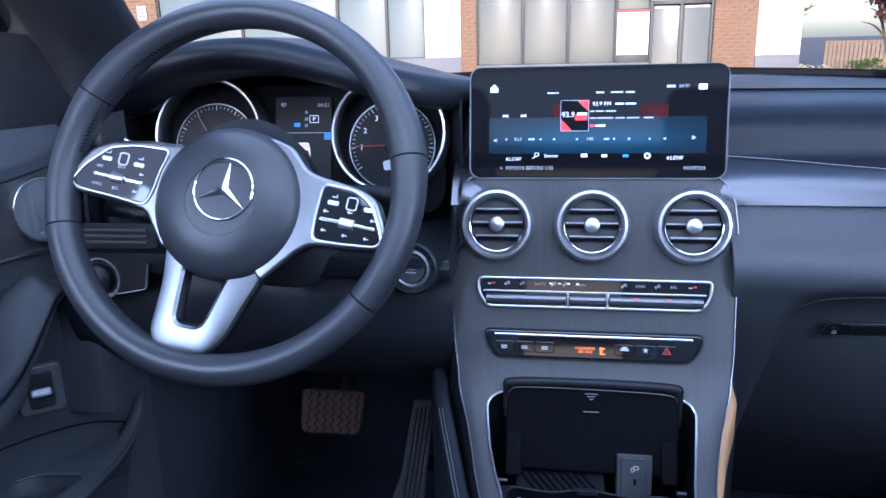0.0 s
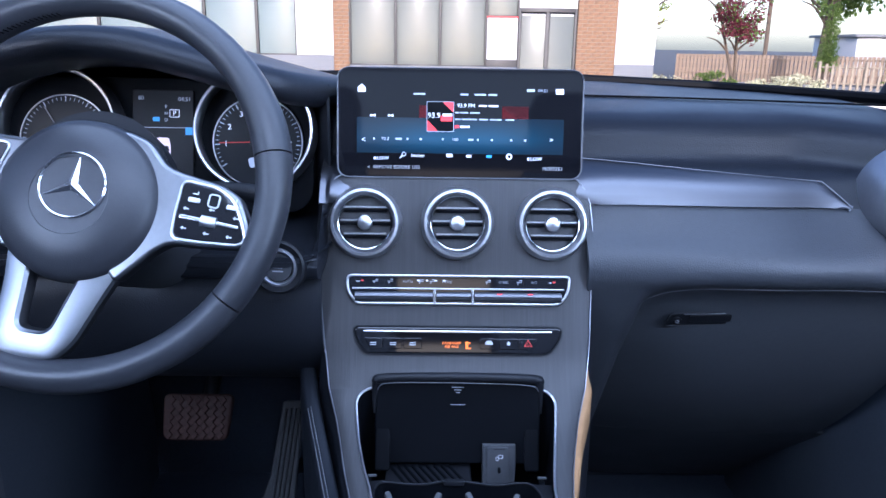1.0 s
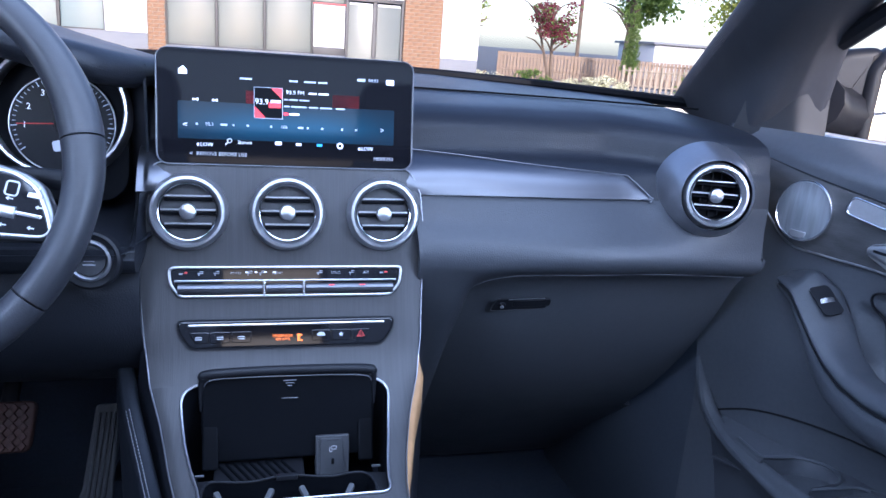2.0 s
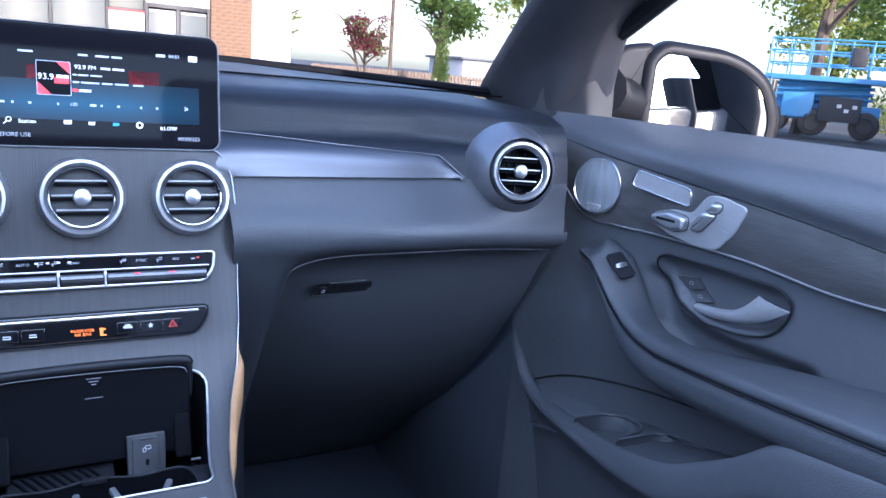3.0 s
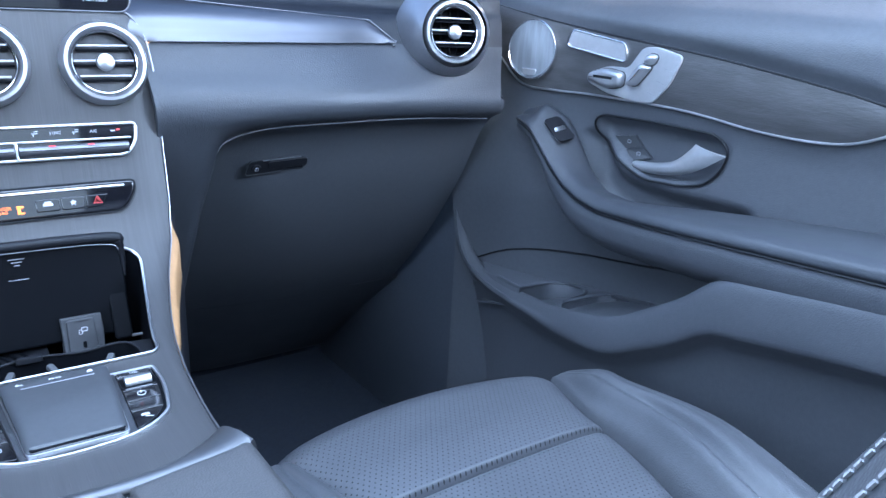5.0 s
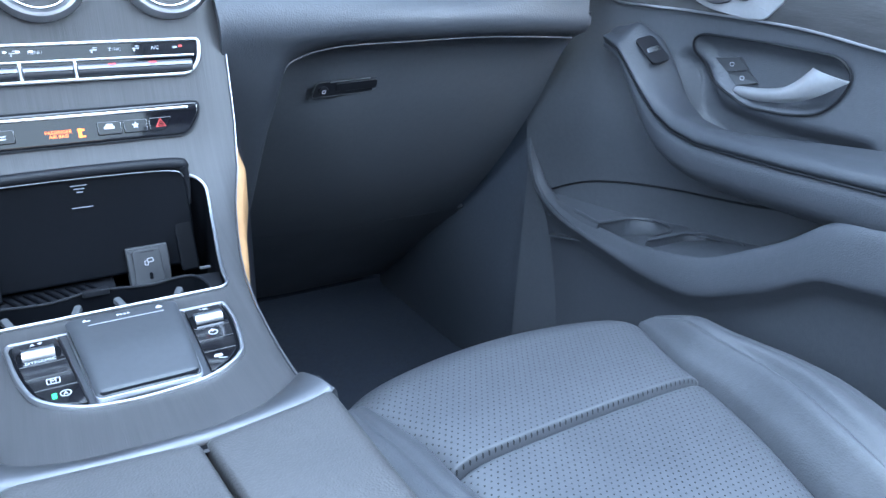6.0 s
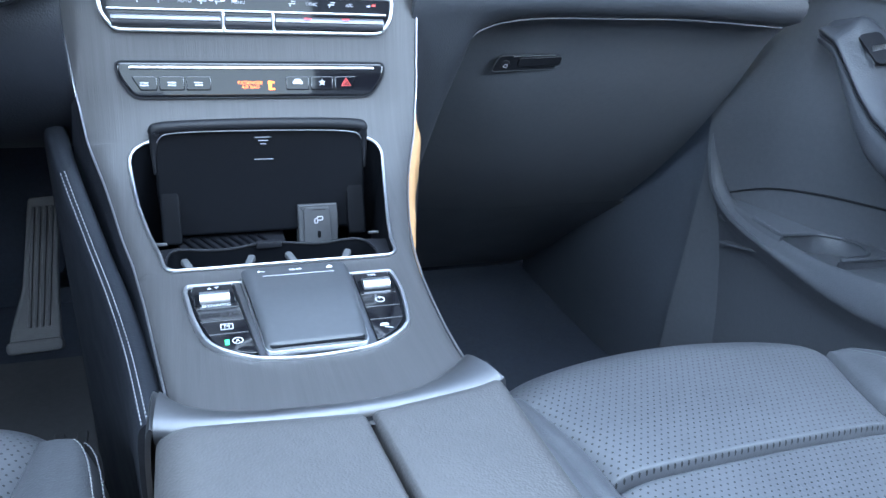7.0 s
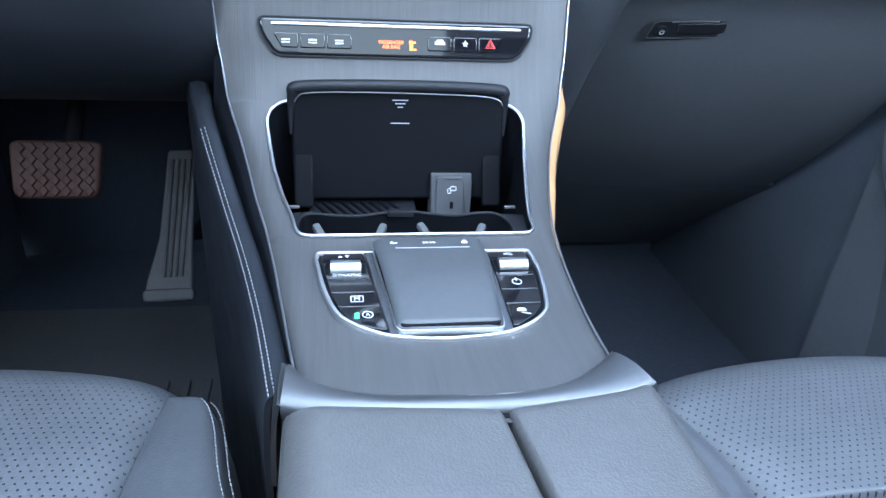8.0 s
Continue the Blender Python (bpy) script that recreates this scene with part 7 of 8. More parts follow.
# Block added to hide light leaking in between door and dashboard.
part("leak_blocker", block(-0.72, -0.612, -0.006, 0.10, 0.86, 1.06, 0.010), DOOR_SKIN, driver_door, "added dark block hiding a light leak beside the dashboard")
dsw = thing("window_switch_panel", (-0.63, -0.1, 0.93), "dark switch panel low on the driver door", "switch panel")
wm = frame_at((-0.629, -0.100, 0.943), (0.72, 0.69, -0.02), (-0.02, 0.16, 1))
part("plate", xf(prism(rrect(0.050, 0.058, 0.008), 0.012, 0.003), wm), DARK_PLASTIC, dsw)
part("key", xf(prism(rrect(0.026, 0.042, 0.004), 0.0135, 0.001), wm), BLACK, dsw)
part("key_lip", xf(box(0.024, 0.011, 0.009, 0.003), wm @ Matrix.Translation((0, -0.003, 0.014)) @ pose(0, 0, 0, -25)), ALU, dsw, "silver key lip")

# ---- outside mirror ----
mirror = thing("outside_mirror", (0.95, 0.10, 1.16), "black outside mirror on the passenger door", "outside mirror")
MM = frame_at((0.992, 0.112, 1.258), (0.885, -0.465, 0.0), (0, 0, 1))
mo = rpoly([(-0.127, -0.085), (-0.126, 0.070), (-0.095, 0.099), (0.03, 0.090), (0.098, 0.052), (0.128, -0.02), (0.120, -0.085)], [0.02, 0.03, 0.04, 0.06, 0.05, 0.05, 0.03], 8)
lay = [(inset(mo, 0.021), 0.0), (inset(mo, 0.010), 0.004), (mo, -0.004), (inset(mo, -0.004), -0.03), (inset(mo, 0.01), -0.08), (inset(mo, 0.04), -0.11)]
n = len(mo)
v = np.concatenate([np.column_stack([o, np.full(n, z)]) for o, z in lay])
f = [[r * n + i, (r + 1) * n + i, (r + 1) * n + (i + 1) % n, r * n + (i + 1) % n] for r in range(5) for i in range(n)] + [[5 * n + i for i in reversed(range(n))]]
part("housing", xf((v, f), MM), BLACK, mirror, "black mirror housing", sharp=60)
part("mirror_glass", xf(prism(inset(mo, 0.0205), 0.003, 0.0005), MM @ Matrix.Translation((0, 0, -0.006))), MIRROR, mirror, "silvered mirror glass")
part("inner_cheek", xf(prism(rpoly([(-0.205, -0.085), (-0.205, 0.050), (-0.165, 0.088), (-0.105, 0.097), (-0.112, 0.05), (-0.114, -0.085)], [0.01, 0.03, 0.03, 0.02, 0.01, 0.01]), 0.06, 0.012), MM @ Matrix.Translation((0, 0, -0.066))), BLACK, mirror, "dark inner cheek of the mirror housing")
part("foot", xf(tube([(0.79, 0.17, 1.265), (0.84, 0.20, 1.25), (0.92, 0.21, 1.245)], 0.045, 12), Matrix.Identity(4)), BLACK, mirror, "black mirror foot")


# ---- seats ----
def seat(xc, y0, who, hw, hd, bw, ramp):
    """A front seat; xc its middle, y0 its front edge."""
    st = thing("car_seat", (xc, y0 - 0.3, 0.42), "black leather %s seat with perforated middle and grey stitching" % who, "car seat")

    def base(y):
        d = y0 - y
        return 0.712 + 0.088 * math.sqrt(max(0, min(1, d / 0.075) * (2 - min(1, d / 0.075)))) + 0.006 * smoothstep(0.05, 0.2, d) - 0.045 * smoothstep(0.25, 0.55, d)

    def half(d):
        return hw - hd * smoothstep(0.02, 0.18, d) - hd * smoothstep(0.18, 0.36, d)

    def patch(d0, d1, name, lab, m):
        rows = []
        for d in np.unique(np.concatenate([np.linspace(d0, d1, 44), np.linspace(d0, d0 + 0.012, 7), np.linspace(d1 - 0.012, d1, 9)])):
            front = 0.016 * (1 - min(1, (d - d0) / 0.008)) ** 2 if d0 > 0 else 0.0
            rear = 0.003 * max(0.0, 1 - (d1 - d) / 0.05) + 0.020 * max(0.0, 1 - (d1 - d) / 0.006) ** 3 if d1 < 0.5 else 0.0
            dip = (0.006 if d0 > 0 else 0.0) + front + rear
            bow = 0.028 * (1 - smoothstep(0.0, 0.17, d))
            h = half(d)
            rows.append([(xc + h * u, y0 - d - bow * u * u, base(y0 - d) - dip + 0.004 * (1 - u * u) - 0.014 * abs(u) ** 12) for u in np.sin(np.linspace(-1, 1, 41) * math.pi / 2)])
        return part(name, sheet(np.array(rows), 0.01), m, st, lab, sharp=75)

    patch(0.0, 0.187, "thigh_cushion", "perforated leather thigh cushion", LEATHER_HOLES)
    patch(0.185, 0.60, "seat_cushion", "perforated leather seat cushion", LEATHER_HOLES)
    for sg in (-1, 1):
        rows, crest, seam = [], [], []
        for d in np.concatenate([np.linspace(0.080, 0.16, 18), np.linspace(0.17, 0.60, 26)]):
            h = half(d)
            q = min(1.0, (d - 0.080) / ramp)
            nose = math.sqrt(q * (2 - q))
            up = (0.003 + 0.020 * smoothstep(0.10, 0.36, d)) * nose
            w = 0.016 + (bw - 0.016) * math.sqrt(q) + 0.012 * smoothstep(0.15, 0.35, d)
            b0 = base(y0 - d) - 0.006
            pts = [(h - 0.006, -0.018), (h + 0.001, -0.001 + up * 0.15), (h + 0.16 * w, 0.006 * nose + up * 0.5), (h + 0.36 * w, 0.009 * nose + up * 0.9), (h + 0.50 * w, (0.006 if xc > 0 else 0.011) * nose + up), (h + 0.66 * w, 0.009 * nose + up), (h + 0.88 * w, 0.006 * nose + up), (h + w, -0.003 + up), (h + w + 0.006, -0.025 + up * 0.5), (h + w + 0.010, -0.075), (h + w - 0.004, -0.20)]
            if xc > 0 and sg > 0:
                # the outer bolster: an inner roll, a crease and a second, higher roll with its seam on the edge
                w += 0.022 * smoothstep(0.09, 0.30, d)
                k = smoothstep(0.13, 0.24, d)
                t = up + 0.009 * smoothstep(0.085, 0.13, d)  - 0.002 * smoothstep(0.14, 0.2, d)
                f = 0.62 - 0.20 * smoothstep(0.15, 0.40, d)
                pts = [(h - 0.006, -0.018), (h + 0.001, -0.001 + up * 0.15), (h + 0.32 * f * w, 0.006 * nose + up * 0.6), (h + 0.70 * f * w, 0.010 * nose + t * 0.9), (h + f * w, (0.009 - 0.008 * k) * nose + t * 0.87), (h + (f + 0.32 * (1 - f)) * w, 0.010 * nose + t), (h + (f + 0.72 * (1 - f)) * w, 0.009 * nose + t), (h + w, 0.004 * nose + t - 0.003 * (1 - nose)), (h + w + 0.005, -0.020 + up * 0.5), (h + w + 0.008, -0.075), (h + w - 0.004, -0.20)]
            c = curve_pts([(xc + sg * px, y0 - d, b0 + pz) for px, pz in pts], 4)
            crest.append(c[28 if xc > 0 and sg > 0 else 26])
            rows.append(c[::sg])
        b = part("side_bolster", sheet(np.array(rows), 0.002), LEATHER, st, "smooth leather side bolster", sharp=75)
        for dx in (0.0, 0.006) if xc < 0 else (0.0,):
            stitches(np.array(crest)[1:] + np.array((sg * (dx + 0.0003), 0, 0.0006 - dx * 0.75)), 0.0007 if xc > 0 and sg > 0 else 0.00048, 0.6, b)
    part("seat_base", block(xc - 0.20, xc + 0.20, y0 - 0.60, y0 - 0.055, 0.45, 0.715, 0.03), DARK_PLASTIC, st, "dark plastic seat base")
    for sx in (-0.17, 0.17):
        part("seat_rail", block(xc + sx - 0.02, xc + sx + 0.02, y0 - 0.62, y0 - 0.08, 0.40, 0.455, 0.006), BLACK, st, "black steel seat rail")
    # backrest
    yb = y0 - 0.44
    rows = []
    for t in np.linspace(0, 1, 30):
        z = 0.74 + 0.60 * t
        y = yb - 0.22 * t - 0.02 * math.sin(math.pi * t)
        rows.append([(xc + 0.15 * u, y - 0.01 * (1 - u * u), z) for u in np.linspace(-1, 1, 17)])
    part("backrest", sheet(np.array(rows), 0.08), LEATHER_HOLES, st, "perforated leather backrest", sharp=75)
    for sg in (-1, 1):
        rows, crest = [], []
        for t in np.linspace(0, 1, 30):
            z = 0.76 + 0.56 * t
            y = yb - 0.22 * t - 0.02 * math.sin(math.pi * t)
            f = 0.052 * math.sin(math.pi * min(1, 0.15 + t * 0.85)) ** 0.6
            line = [(xc + sg * 0.148, y - 0.004, z), (xc + sg * 0.160, y + f * 0.5, z), (xc + sg * 0.185, y + f, z), (xc + sg * 0.205, y + f * 0.92, z), (xc + sg * 0.222, y + f * 0.5, z), (xc + sg * 0.228, y - 0.05, z), (xc + sg * 0.21, y - 0.11, z)]
            c = curve_pts(line, 5)
            crest.append((c[14], c[17]))
            rows.append(c[::sg])
        b = part("backrest_bolster", sheet(np.array(rows), 0.006), LEATHER, st, "leather backrest bolster with pale double stitching", sharp=75)
        for k in (0, 1):
            stitches(np.array([q[k] for q in crest]) + np.array((sg * 0.0006, 0.0006, 0)), 0.00065, 0.68, b)
    part("headrest", xf(box(0.26, 0.12, 0.17, 0.04), Matrix.Translation((xc, yb - 0.28, 1.46))), LEATHER, st, "leather headrest")
    for sx in (-0.06, 0.06):
        part("headrest_post", tube([(xc + sx, yb - 0.26, 1.28), (xc + sx, yb - 0.28, 1.40)], 0.007, 8), CHROME, st)
    return st


seat(0.336, -0.198, "passenger", 0.168, 0.030, 0.050, 0.055)
seat(-0.338, -0.170, "driver", 0.166, 0.016, 0.065, 0.11)

# ---- outside ----
ASPHALT = mat("asphalt", (0.075, 0.075, 0.078), 0.9, grain=0.6, gscale=60, var=0.25, vscale=0.4)
GRAVEL = mat("pale gravel", (0.42, 0.38, 0.32), 0.95, grain=0.8, gscale=25, var=0.3, vscale=1.5)
CONCRETE = mat("concrete", (0.45, 0.44, 0.42), 0.9, grain=0.3, gscale=40, var=0.15, vscale=1.0)
BRICK = mat("red-brown brick", (0.185, 0.105, 0.060), 0.85, grain=0.3, gscale=80, var=0.35, vscale=6)
MORTAR = mat("pale mortar", (0.24, 0.21, 0.18), 0.95, grain=0.3, gscale=60, var=0.15)
WHITE_PANEL = mat("white wall panel", (0.46, 0.47, 0.49), 0.6, var=0.05, vscale=1.0)
GREY_PANEL = mat("grey wall base", (0.14, 0.15, 0.17), 0.7, var=0.1, vscale=2.0)
SHOP_GLASS = mat("grey-green shop glass", (0.11, 0.125, 0.12), 0.16, var=0.3, vscale=0.35, spec=0.3)
SHOP_GLASS_BLUE = mat("pale blue shop glass", (0.13, 0.17, 0.18), 0.16, var=0.25, vscale=0.4, spec=0.3)
MULLION = mat("dark bronze frame", (0.03, 0.03, 0.032), 0.5, 0.3, var=0.1)
BARK = mat("brown bark", (0.10, 0.075, 0.055), 0.95, grain=0.6, gscale=30, var=0.3, vscale=3)
LEAF = leaf("green leaves", (0.10, 0.15, 0.035))
LEAF_Y = leaf("yellow-green leaves", (0.22, 0.24, 0.05))
LEAF_RED = leaf("dark red flowers and leaves", (0.16, 0.03, 0.05))
WOOD_FENCE = mat("weathered fence wood", (0.20, 0.15, 0.11), 0.9, grain=0.4, gscale=40, var=0.3, vscale=2)
PICKET = mat("pale weathered picket wood", (0.24, 0.205, 0.16), 0.9, grain=0.3, gscale=40, var=0.25, vscale=3)
LIFT_BLUE = mat("blue machine paint", (0.06, 0.24, 0.46), 0.4, var=0.15, vscale=3)
MACHINE_DARK = mat("dark machine box", (0.03, 0.03, 0.032), 0.6, var=0.3, vscale=4)
TYRE = mat("dusty tyre", (0.06, 0.055, 0.05), 0.9, var=0.3, vscale=5)
STEEL_WHITE = mat("white container paint", (0.62, 0.61, 0.58), 0.6, var=0.12, vscale=1.5)
YELLOW = mat("yellow vehicle paint", (0.6, 0.4, 0.02), 0.4, var=0.1)
SIGN_RED = mat("red sign band", (0.55, 0.05, 0.05), 0.6, var=0.1)

# ground: raised on the right so the lift's foot fits the camera's view
gx = np.concatenate([-np.geomspace(2500, 4, 26), np.linspace(-3, 3, 5), np.geomspace(4, 2500, 26)])


def ground_z(x, y):
    r = math.hypot(x, y)
    return 0.33 * smoothstep(12, 24, x) * smoothstep(90, 40, r)


rows = [[(x, y, ground_z(x, y)) for y in gx] for x in gx]
solo("ground", grid(np.array(rows)), ASPHALT, "grey asphalt car park reaching the horizon", "ground", kind="structure")
solo("gravel_bed", xf(prism(curve_pts([(4.8, 15.2), (8, 16.5), (12, 17), (15, 19), (16, 24), (12, 29), (5, 28), (4.7, 20)], 6, closed=True), 0.10, 0.04), Matrix.Translation((0, 0, 0.0))), GRAVEL, "bed of pale gravel beside the building", "gravel bed", kind="structure")
solo("kerb", tube(curve_pts([(4.8, 14.6, 0.08), (8, 15.9, 0.08), (12.3, 16.4, 0.08), (15.6, 18.6, 0.1)], 6), 0.1, 6), CONCRETE, "concrete kerb at the edge of the car park", "kerb", kind="structure")

# shop building
BY = 15.0
shop = thing("shop_building", (-4, 17, 0), "low shop building with brick piers, white panels and wide windows", "building")


def wall(name, x0, x1, z0, z1, m, y=BY, t=0.30, lab=""):
    return part(name, block(x0, x1, y, y + t, z0, z1, 0.01), m, shop, lab)


part("body", block(-16, 4.50, BY + 0.9, BY + 9, 0, 5.4, 0.02), WHITE_PANEL, shop, "white rendered walls behind the shop front")
part("roof", block(-16.2, 4.8, BY - 0.1, BY + 9.2, 5.4, 5.6, 0.02), GREY_PANEL, shop, "flat grey roof")
wall("fascia_band", -16, 4.62, 3.3, 5.4, WHITE_PANEL, BY + 0.02, 0.9, "white band over the windows")
wall("base", -16, -9.71, 0, 1.08, GREY_PANEL)
wall("base", -8.95, -2.13, 0, 1.08, GREY_PANEL, lab="dark grey base")
wall("base", -1.80, 1.72, 0, 0.90, GREY_PANEL)
wall("base", 3.78, 4.62, 0, 0.98, GREY_PANEL, BY - 0.02)
wall("white_panel", -2.905, -2.13, 1.085, 3.3, WHITE_PANEL, BY - 0.01, lab="white wall panel")
wall("white_panel", 3.78, 4.62, 0.985, 3.3, WHITE_PANEL, BY - 0.02, lab="white wall panel")
wall("white_panel", 1.075, 1.715, 1.05, 1.89, WHITE_PANEL, BY + 0.03, 0.1, "white panel beside the door")
wall("dark_panel", 1.06, 1.73, 0.90, 1.045, MULLION, BY + 0.03, 0.1)
wall("red_band", 1.06, 1.73, 1.895, 1.925, SIGN_RED, BY + 0.02, 0.1)
wall("transom_panel", 1.74, 2.95, 2.10, 2.55, WHITE_PANEL, BY + 0.05, 0.1)
for x0, x1, z0, z1, m in ((-16, -13, 1.08, 3.3, SHOP_GLASS_BLUE), (-13, -9.71, 1.08, 3.3, SHOP_GLASS_BLUE), (-8.95, -7.0, 1.08, 3.3, SHOP_GLASS_BLUE), (-7.0, -4.81, 1.08, 3.3, SHOP_GLASS_BLUE), (-4.81, -3.73, 1.08, 3.3, SHOP_GLASS_BLUE), (-3.73, -2.905, 1.08, 3.3, SHOP_GLASS_BLUE),
                          (-1.80, -0.84, 0.90, 3.3, SHOP_GLASS), (-0.84, 0.094, 0.90, 3.3, SHOP_GLASS), (0.094, 1.057, 0.90, 3.3, SHOP_GLASS), (1.057, 1.73, 1.925, 3.3, SHOP_GLASS), (1.73, 2.96, 2.57, 3.3, SHOP_GLASS)):
    w = part("window", block(x0 + 0.03, x1 - 0.03, BY + 0.12, BY + 0.14, z0, z1, 0.003), m, shop, "shop window")
    part("frame", join(block(x0 - 0.03, x0 + 0.03, BY + 0.06, BY + 0.20, z0, z1, 0.005), block(x1 - 0.03, x1 + 0.03, BY + 0.061, BY + 0.199, z0, z1, 0.005), block(x0, x1, BY + 0.065, BY + 0.195, z0 - 0.03, z0 + 0.03, 0.005)), MULLION, w, "dark window frame")
    part("backing", block(x0, x1, BY + 0.4, BY + 0.42, z0, z1, 0.003), GREY_PANEL, w)
dr = part("door", block(1.79, 2.90, BY + 0.10, BY + 0.13, 0.1, 1.98, 0.003), SHOP_GLASS, shop, "glazed double door")
part("door_frame", join(block(1.73, 1.79, BY + 0.05, BY + 0.2, 0, 2.1, 0.006), block(2.90, 2.96, BY + 0.05, BY + 0.2, 0, 2.1, 0.006), block(1.79, 2.90, BY + 0.055, BY + 0.195, 2.02, 2.1, 0.006), block(2.30, 2.39, BY + 0.06, BY + 0.19, 0, 2.02, 0.006), block(1.79, 2.90, BY + 0.056, BY + 0.19, 0.0, 0.12, 0.006)), MULLION, dr, "dark door frame")
part("door_light_strip", join(block(1.81, 2.29, BY + 0.085, BY + 0.095, 1.94, 1.985, 0.002), block(2.40, 2.88, BY + 0.085, BY + 0.095, 1.94, 1.985, 0.002)), WHITE_PANEL, dr)
for x in (-8.2, -6.0, -4.3):
    part("ceiling_lamp", block(x, x + 0.5, BY + 0.20, BY + 0.22, 2.15 + 0.1 * (x > -5), 2.20 + 0.1 * (x > -5), 0.003), glow("lit shop lamp", (1, 1, 1), 3.0), shop, "lit white ceiling lamp")
part("counter", block(-3.55, -3.0, BY + 0.20, BY + 0.36, 1.10, 1.42, 0.01), MULLION, shop, "dark counter inside the window")
# brick piers, course by course
brick_me = {}
for px0, px1, zt in ((-9.71, -8.95, 3.3), (-2.13, -1.80, 3.3), (2.96, 3.78, 3.3)):
    pier = part("brick_pier", block(px0 + 0.008, px1 - 0.008, BY + 0.012, BY + 0.30, 0, zt, 0.004), MORTAR, shop, "brick pier")
    course, blen, gap = 0.0753, 0.205, 0.011
    nz = int(zt / course)
    geos = []
    for r in range(nz):
        x = px0 - (blen + gap) / 2 * (r % 2)
        while x < px1 - 0.01:
            a, b = max(x, px0), min(x + blen, px1)
            if b - a > 0.02:
                z = r * course
                near = 0.6 < z < 2.3
                off = 0.003 * math.sin(r * 7.1 + x * 13.3)
                g = block(a, b, BY - 0.002 + off, BY + 0.05, z + gap / 2, z + course - gap / 2, 0.003)
                if near and px0 > -3 and len(brick_me) < 280:
                    w = round(b - a, 3)
                    ctr = np.array(((a + b) / 2, BY + 0.024 + off, z + course / 2))
                    if w in brick_me:
                        share(brick_me[w], "brick", ctr, pier)
                    else:
                        brick_me[w] = part("brick", g, BRICK, pier)
                else:
                    geos.append(g)
            x += blen + gap
    if geos:
        part("brickwork", join(*geos), BRICK, pier)["kind"] = "stuff"
post = thing("sign_post", (-9.35, 14.6, 0), "small pale sign fixed on the brick pier", "sign")
part("plate", block(-9.40, -9.18, BY - 0.03, BY - 0.015, 2.05, 2.35, 0.003), WHITE_PANEL, post, "pale sign plate")
for k in range(3):
    part("writing", block(-9.37, -9.21, BY - 0.034, BY - 0.030, 2.11 + 0.08 * k, 2.14 + 0.08 * k, 0.001), GREY_PANEL, post, flat=True)


# ---- planting ----
def leaf_cloud(rng, blobs, count, size, flatten=0.7):
    """Many small folded leaves scattered through lumpy volumes."""
    v, f = [], []
    w = np.array([b[3] ** 2 for b in blobs])
    w = w / w.sum()
    pick = rng.choice(len(blobs), count, p=w)
    d = rng.normal(size=(count, 3))
    d /= np.linalg.norm(d, axis=1, keepdims=True)
    rad = rng.random(count) ** 0.45
    for i in range(count):
        bx, by, bz, br = blobs[pick[i]]
        c = np.array((bx, by, bz)) + d[i] * br * rad[i] * np.array((1, 1, flatten))
        a = unit(rng.normal(size=3))
        b = unit(np.cross(a, rng.normal(size=3)))
        s = size * (0.6 + 0.8 * rng.random())
        n = np.cross(a, b) * s * 0.25
        k = len(v)
        v += [c - a * s, c - b * s * 0.5 + n, c + a * s, c + b * s * 0.5 + n]
        f += [[k, k + 1, k + 2], [k, k + 2, k + 3]]
    return np.array(v), f


def tree(name, base, height, crown, blobs, leaves, count, size, label, seed, trunks=1, mix=None):
    rng = np.random.default_rng(seed)
    t = thing(name, base, label, "tree")
    base = np.array(base, float)
    geos = []
    for k in range(trunks):
        lean = rng.normal(size=2) * (0.25 if trunks > 1 else 0.08)
        p = [base + np.array((lean[0] * z * 0.5, lean[1] * z * 0.5, z)) for z in np.linspace(-0.1, height * 0.8, 6)]
        geos.append(tube(curve_pts(p, 4), np.linspace(0.035, 0.008, 21) * height * (0.6 if trunks > 1 else 1.0), 8))
        for q in range(7):
            z = height * (0.35 + 0.06 * q)
            a = rng.random() * 6.28
            s = base + np.array((lean[0] * z * 0.5, lean[1] * z * 0.5, z))
            e = s + np.array((math.cos(a), math.sin(a), 0.6)) * crown * 0.7
            geos.append(tube(curve_pts([s, (s + e) / 2 + np.array((0, 0, 0.1 * crown)), e], 4), np.linspace(0.012, 0.003, 9) * height, 6))
    part("trunk", join(*geos), BARK, t, "branching brown trunk")
    part("crown", leaf_cloud(rng, blobs, count, size), leaves, t, "loose crown of small leaves", flat=True)
    if mix:
        part("blossom", leaf_cloud(rng, blobs, count // 3, size), mix, t, "scattered blossom", flat=True)
    return t


def lumps(rng, c, r, n, sub):
    c = np.array(c, float)
    out = []
    for _ in range(n):
        d = rng.normal(size=3)
        d /= np.linalg.norm(d)
        p = c + d * np.array(r) * (0.35 + 0.6 * rng.random())
        out.append((*p, sub * (0.6 + 0.8 * rng.random())))
    return out


rng = np.random.default_rng(5)
tree("flowering_tree", (9.75, 23.3, 0.1), 3.4, 1.0, lumps(rng, (9.7, 23.3, 2.35), (0.85, 0.8, 1.05), 26, 0.34), LEAF_RED, 1900, 0.055, "small multi-stemmed tree with dark red blossom", 11, 3, LEAF)
tree("narrow_conifer", (14.0, 25.8, 0.1), 4.0, 0.3, [(14.0, 25.8, 0.9 + 0.28 * k, 0.42 - 0.032 * k) for k in range(12)], LEAF, 2200, 0.05, "narrow green conifer by the picket fence", 12)
tree("young_tree", (6.1, 21.5, 0.1), 3.2, 0.8, lumps(rng, (6.2, 21.5, 2.1), (0.7, 0.6, 0.8), 10, 0.22), LEAF_Y, 500, 0.05, "thin young tree with few pale leaves", 13)
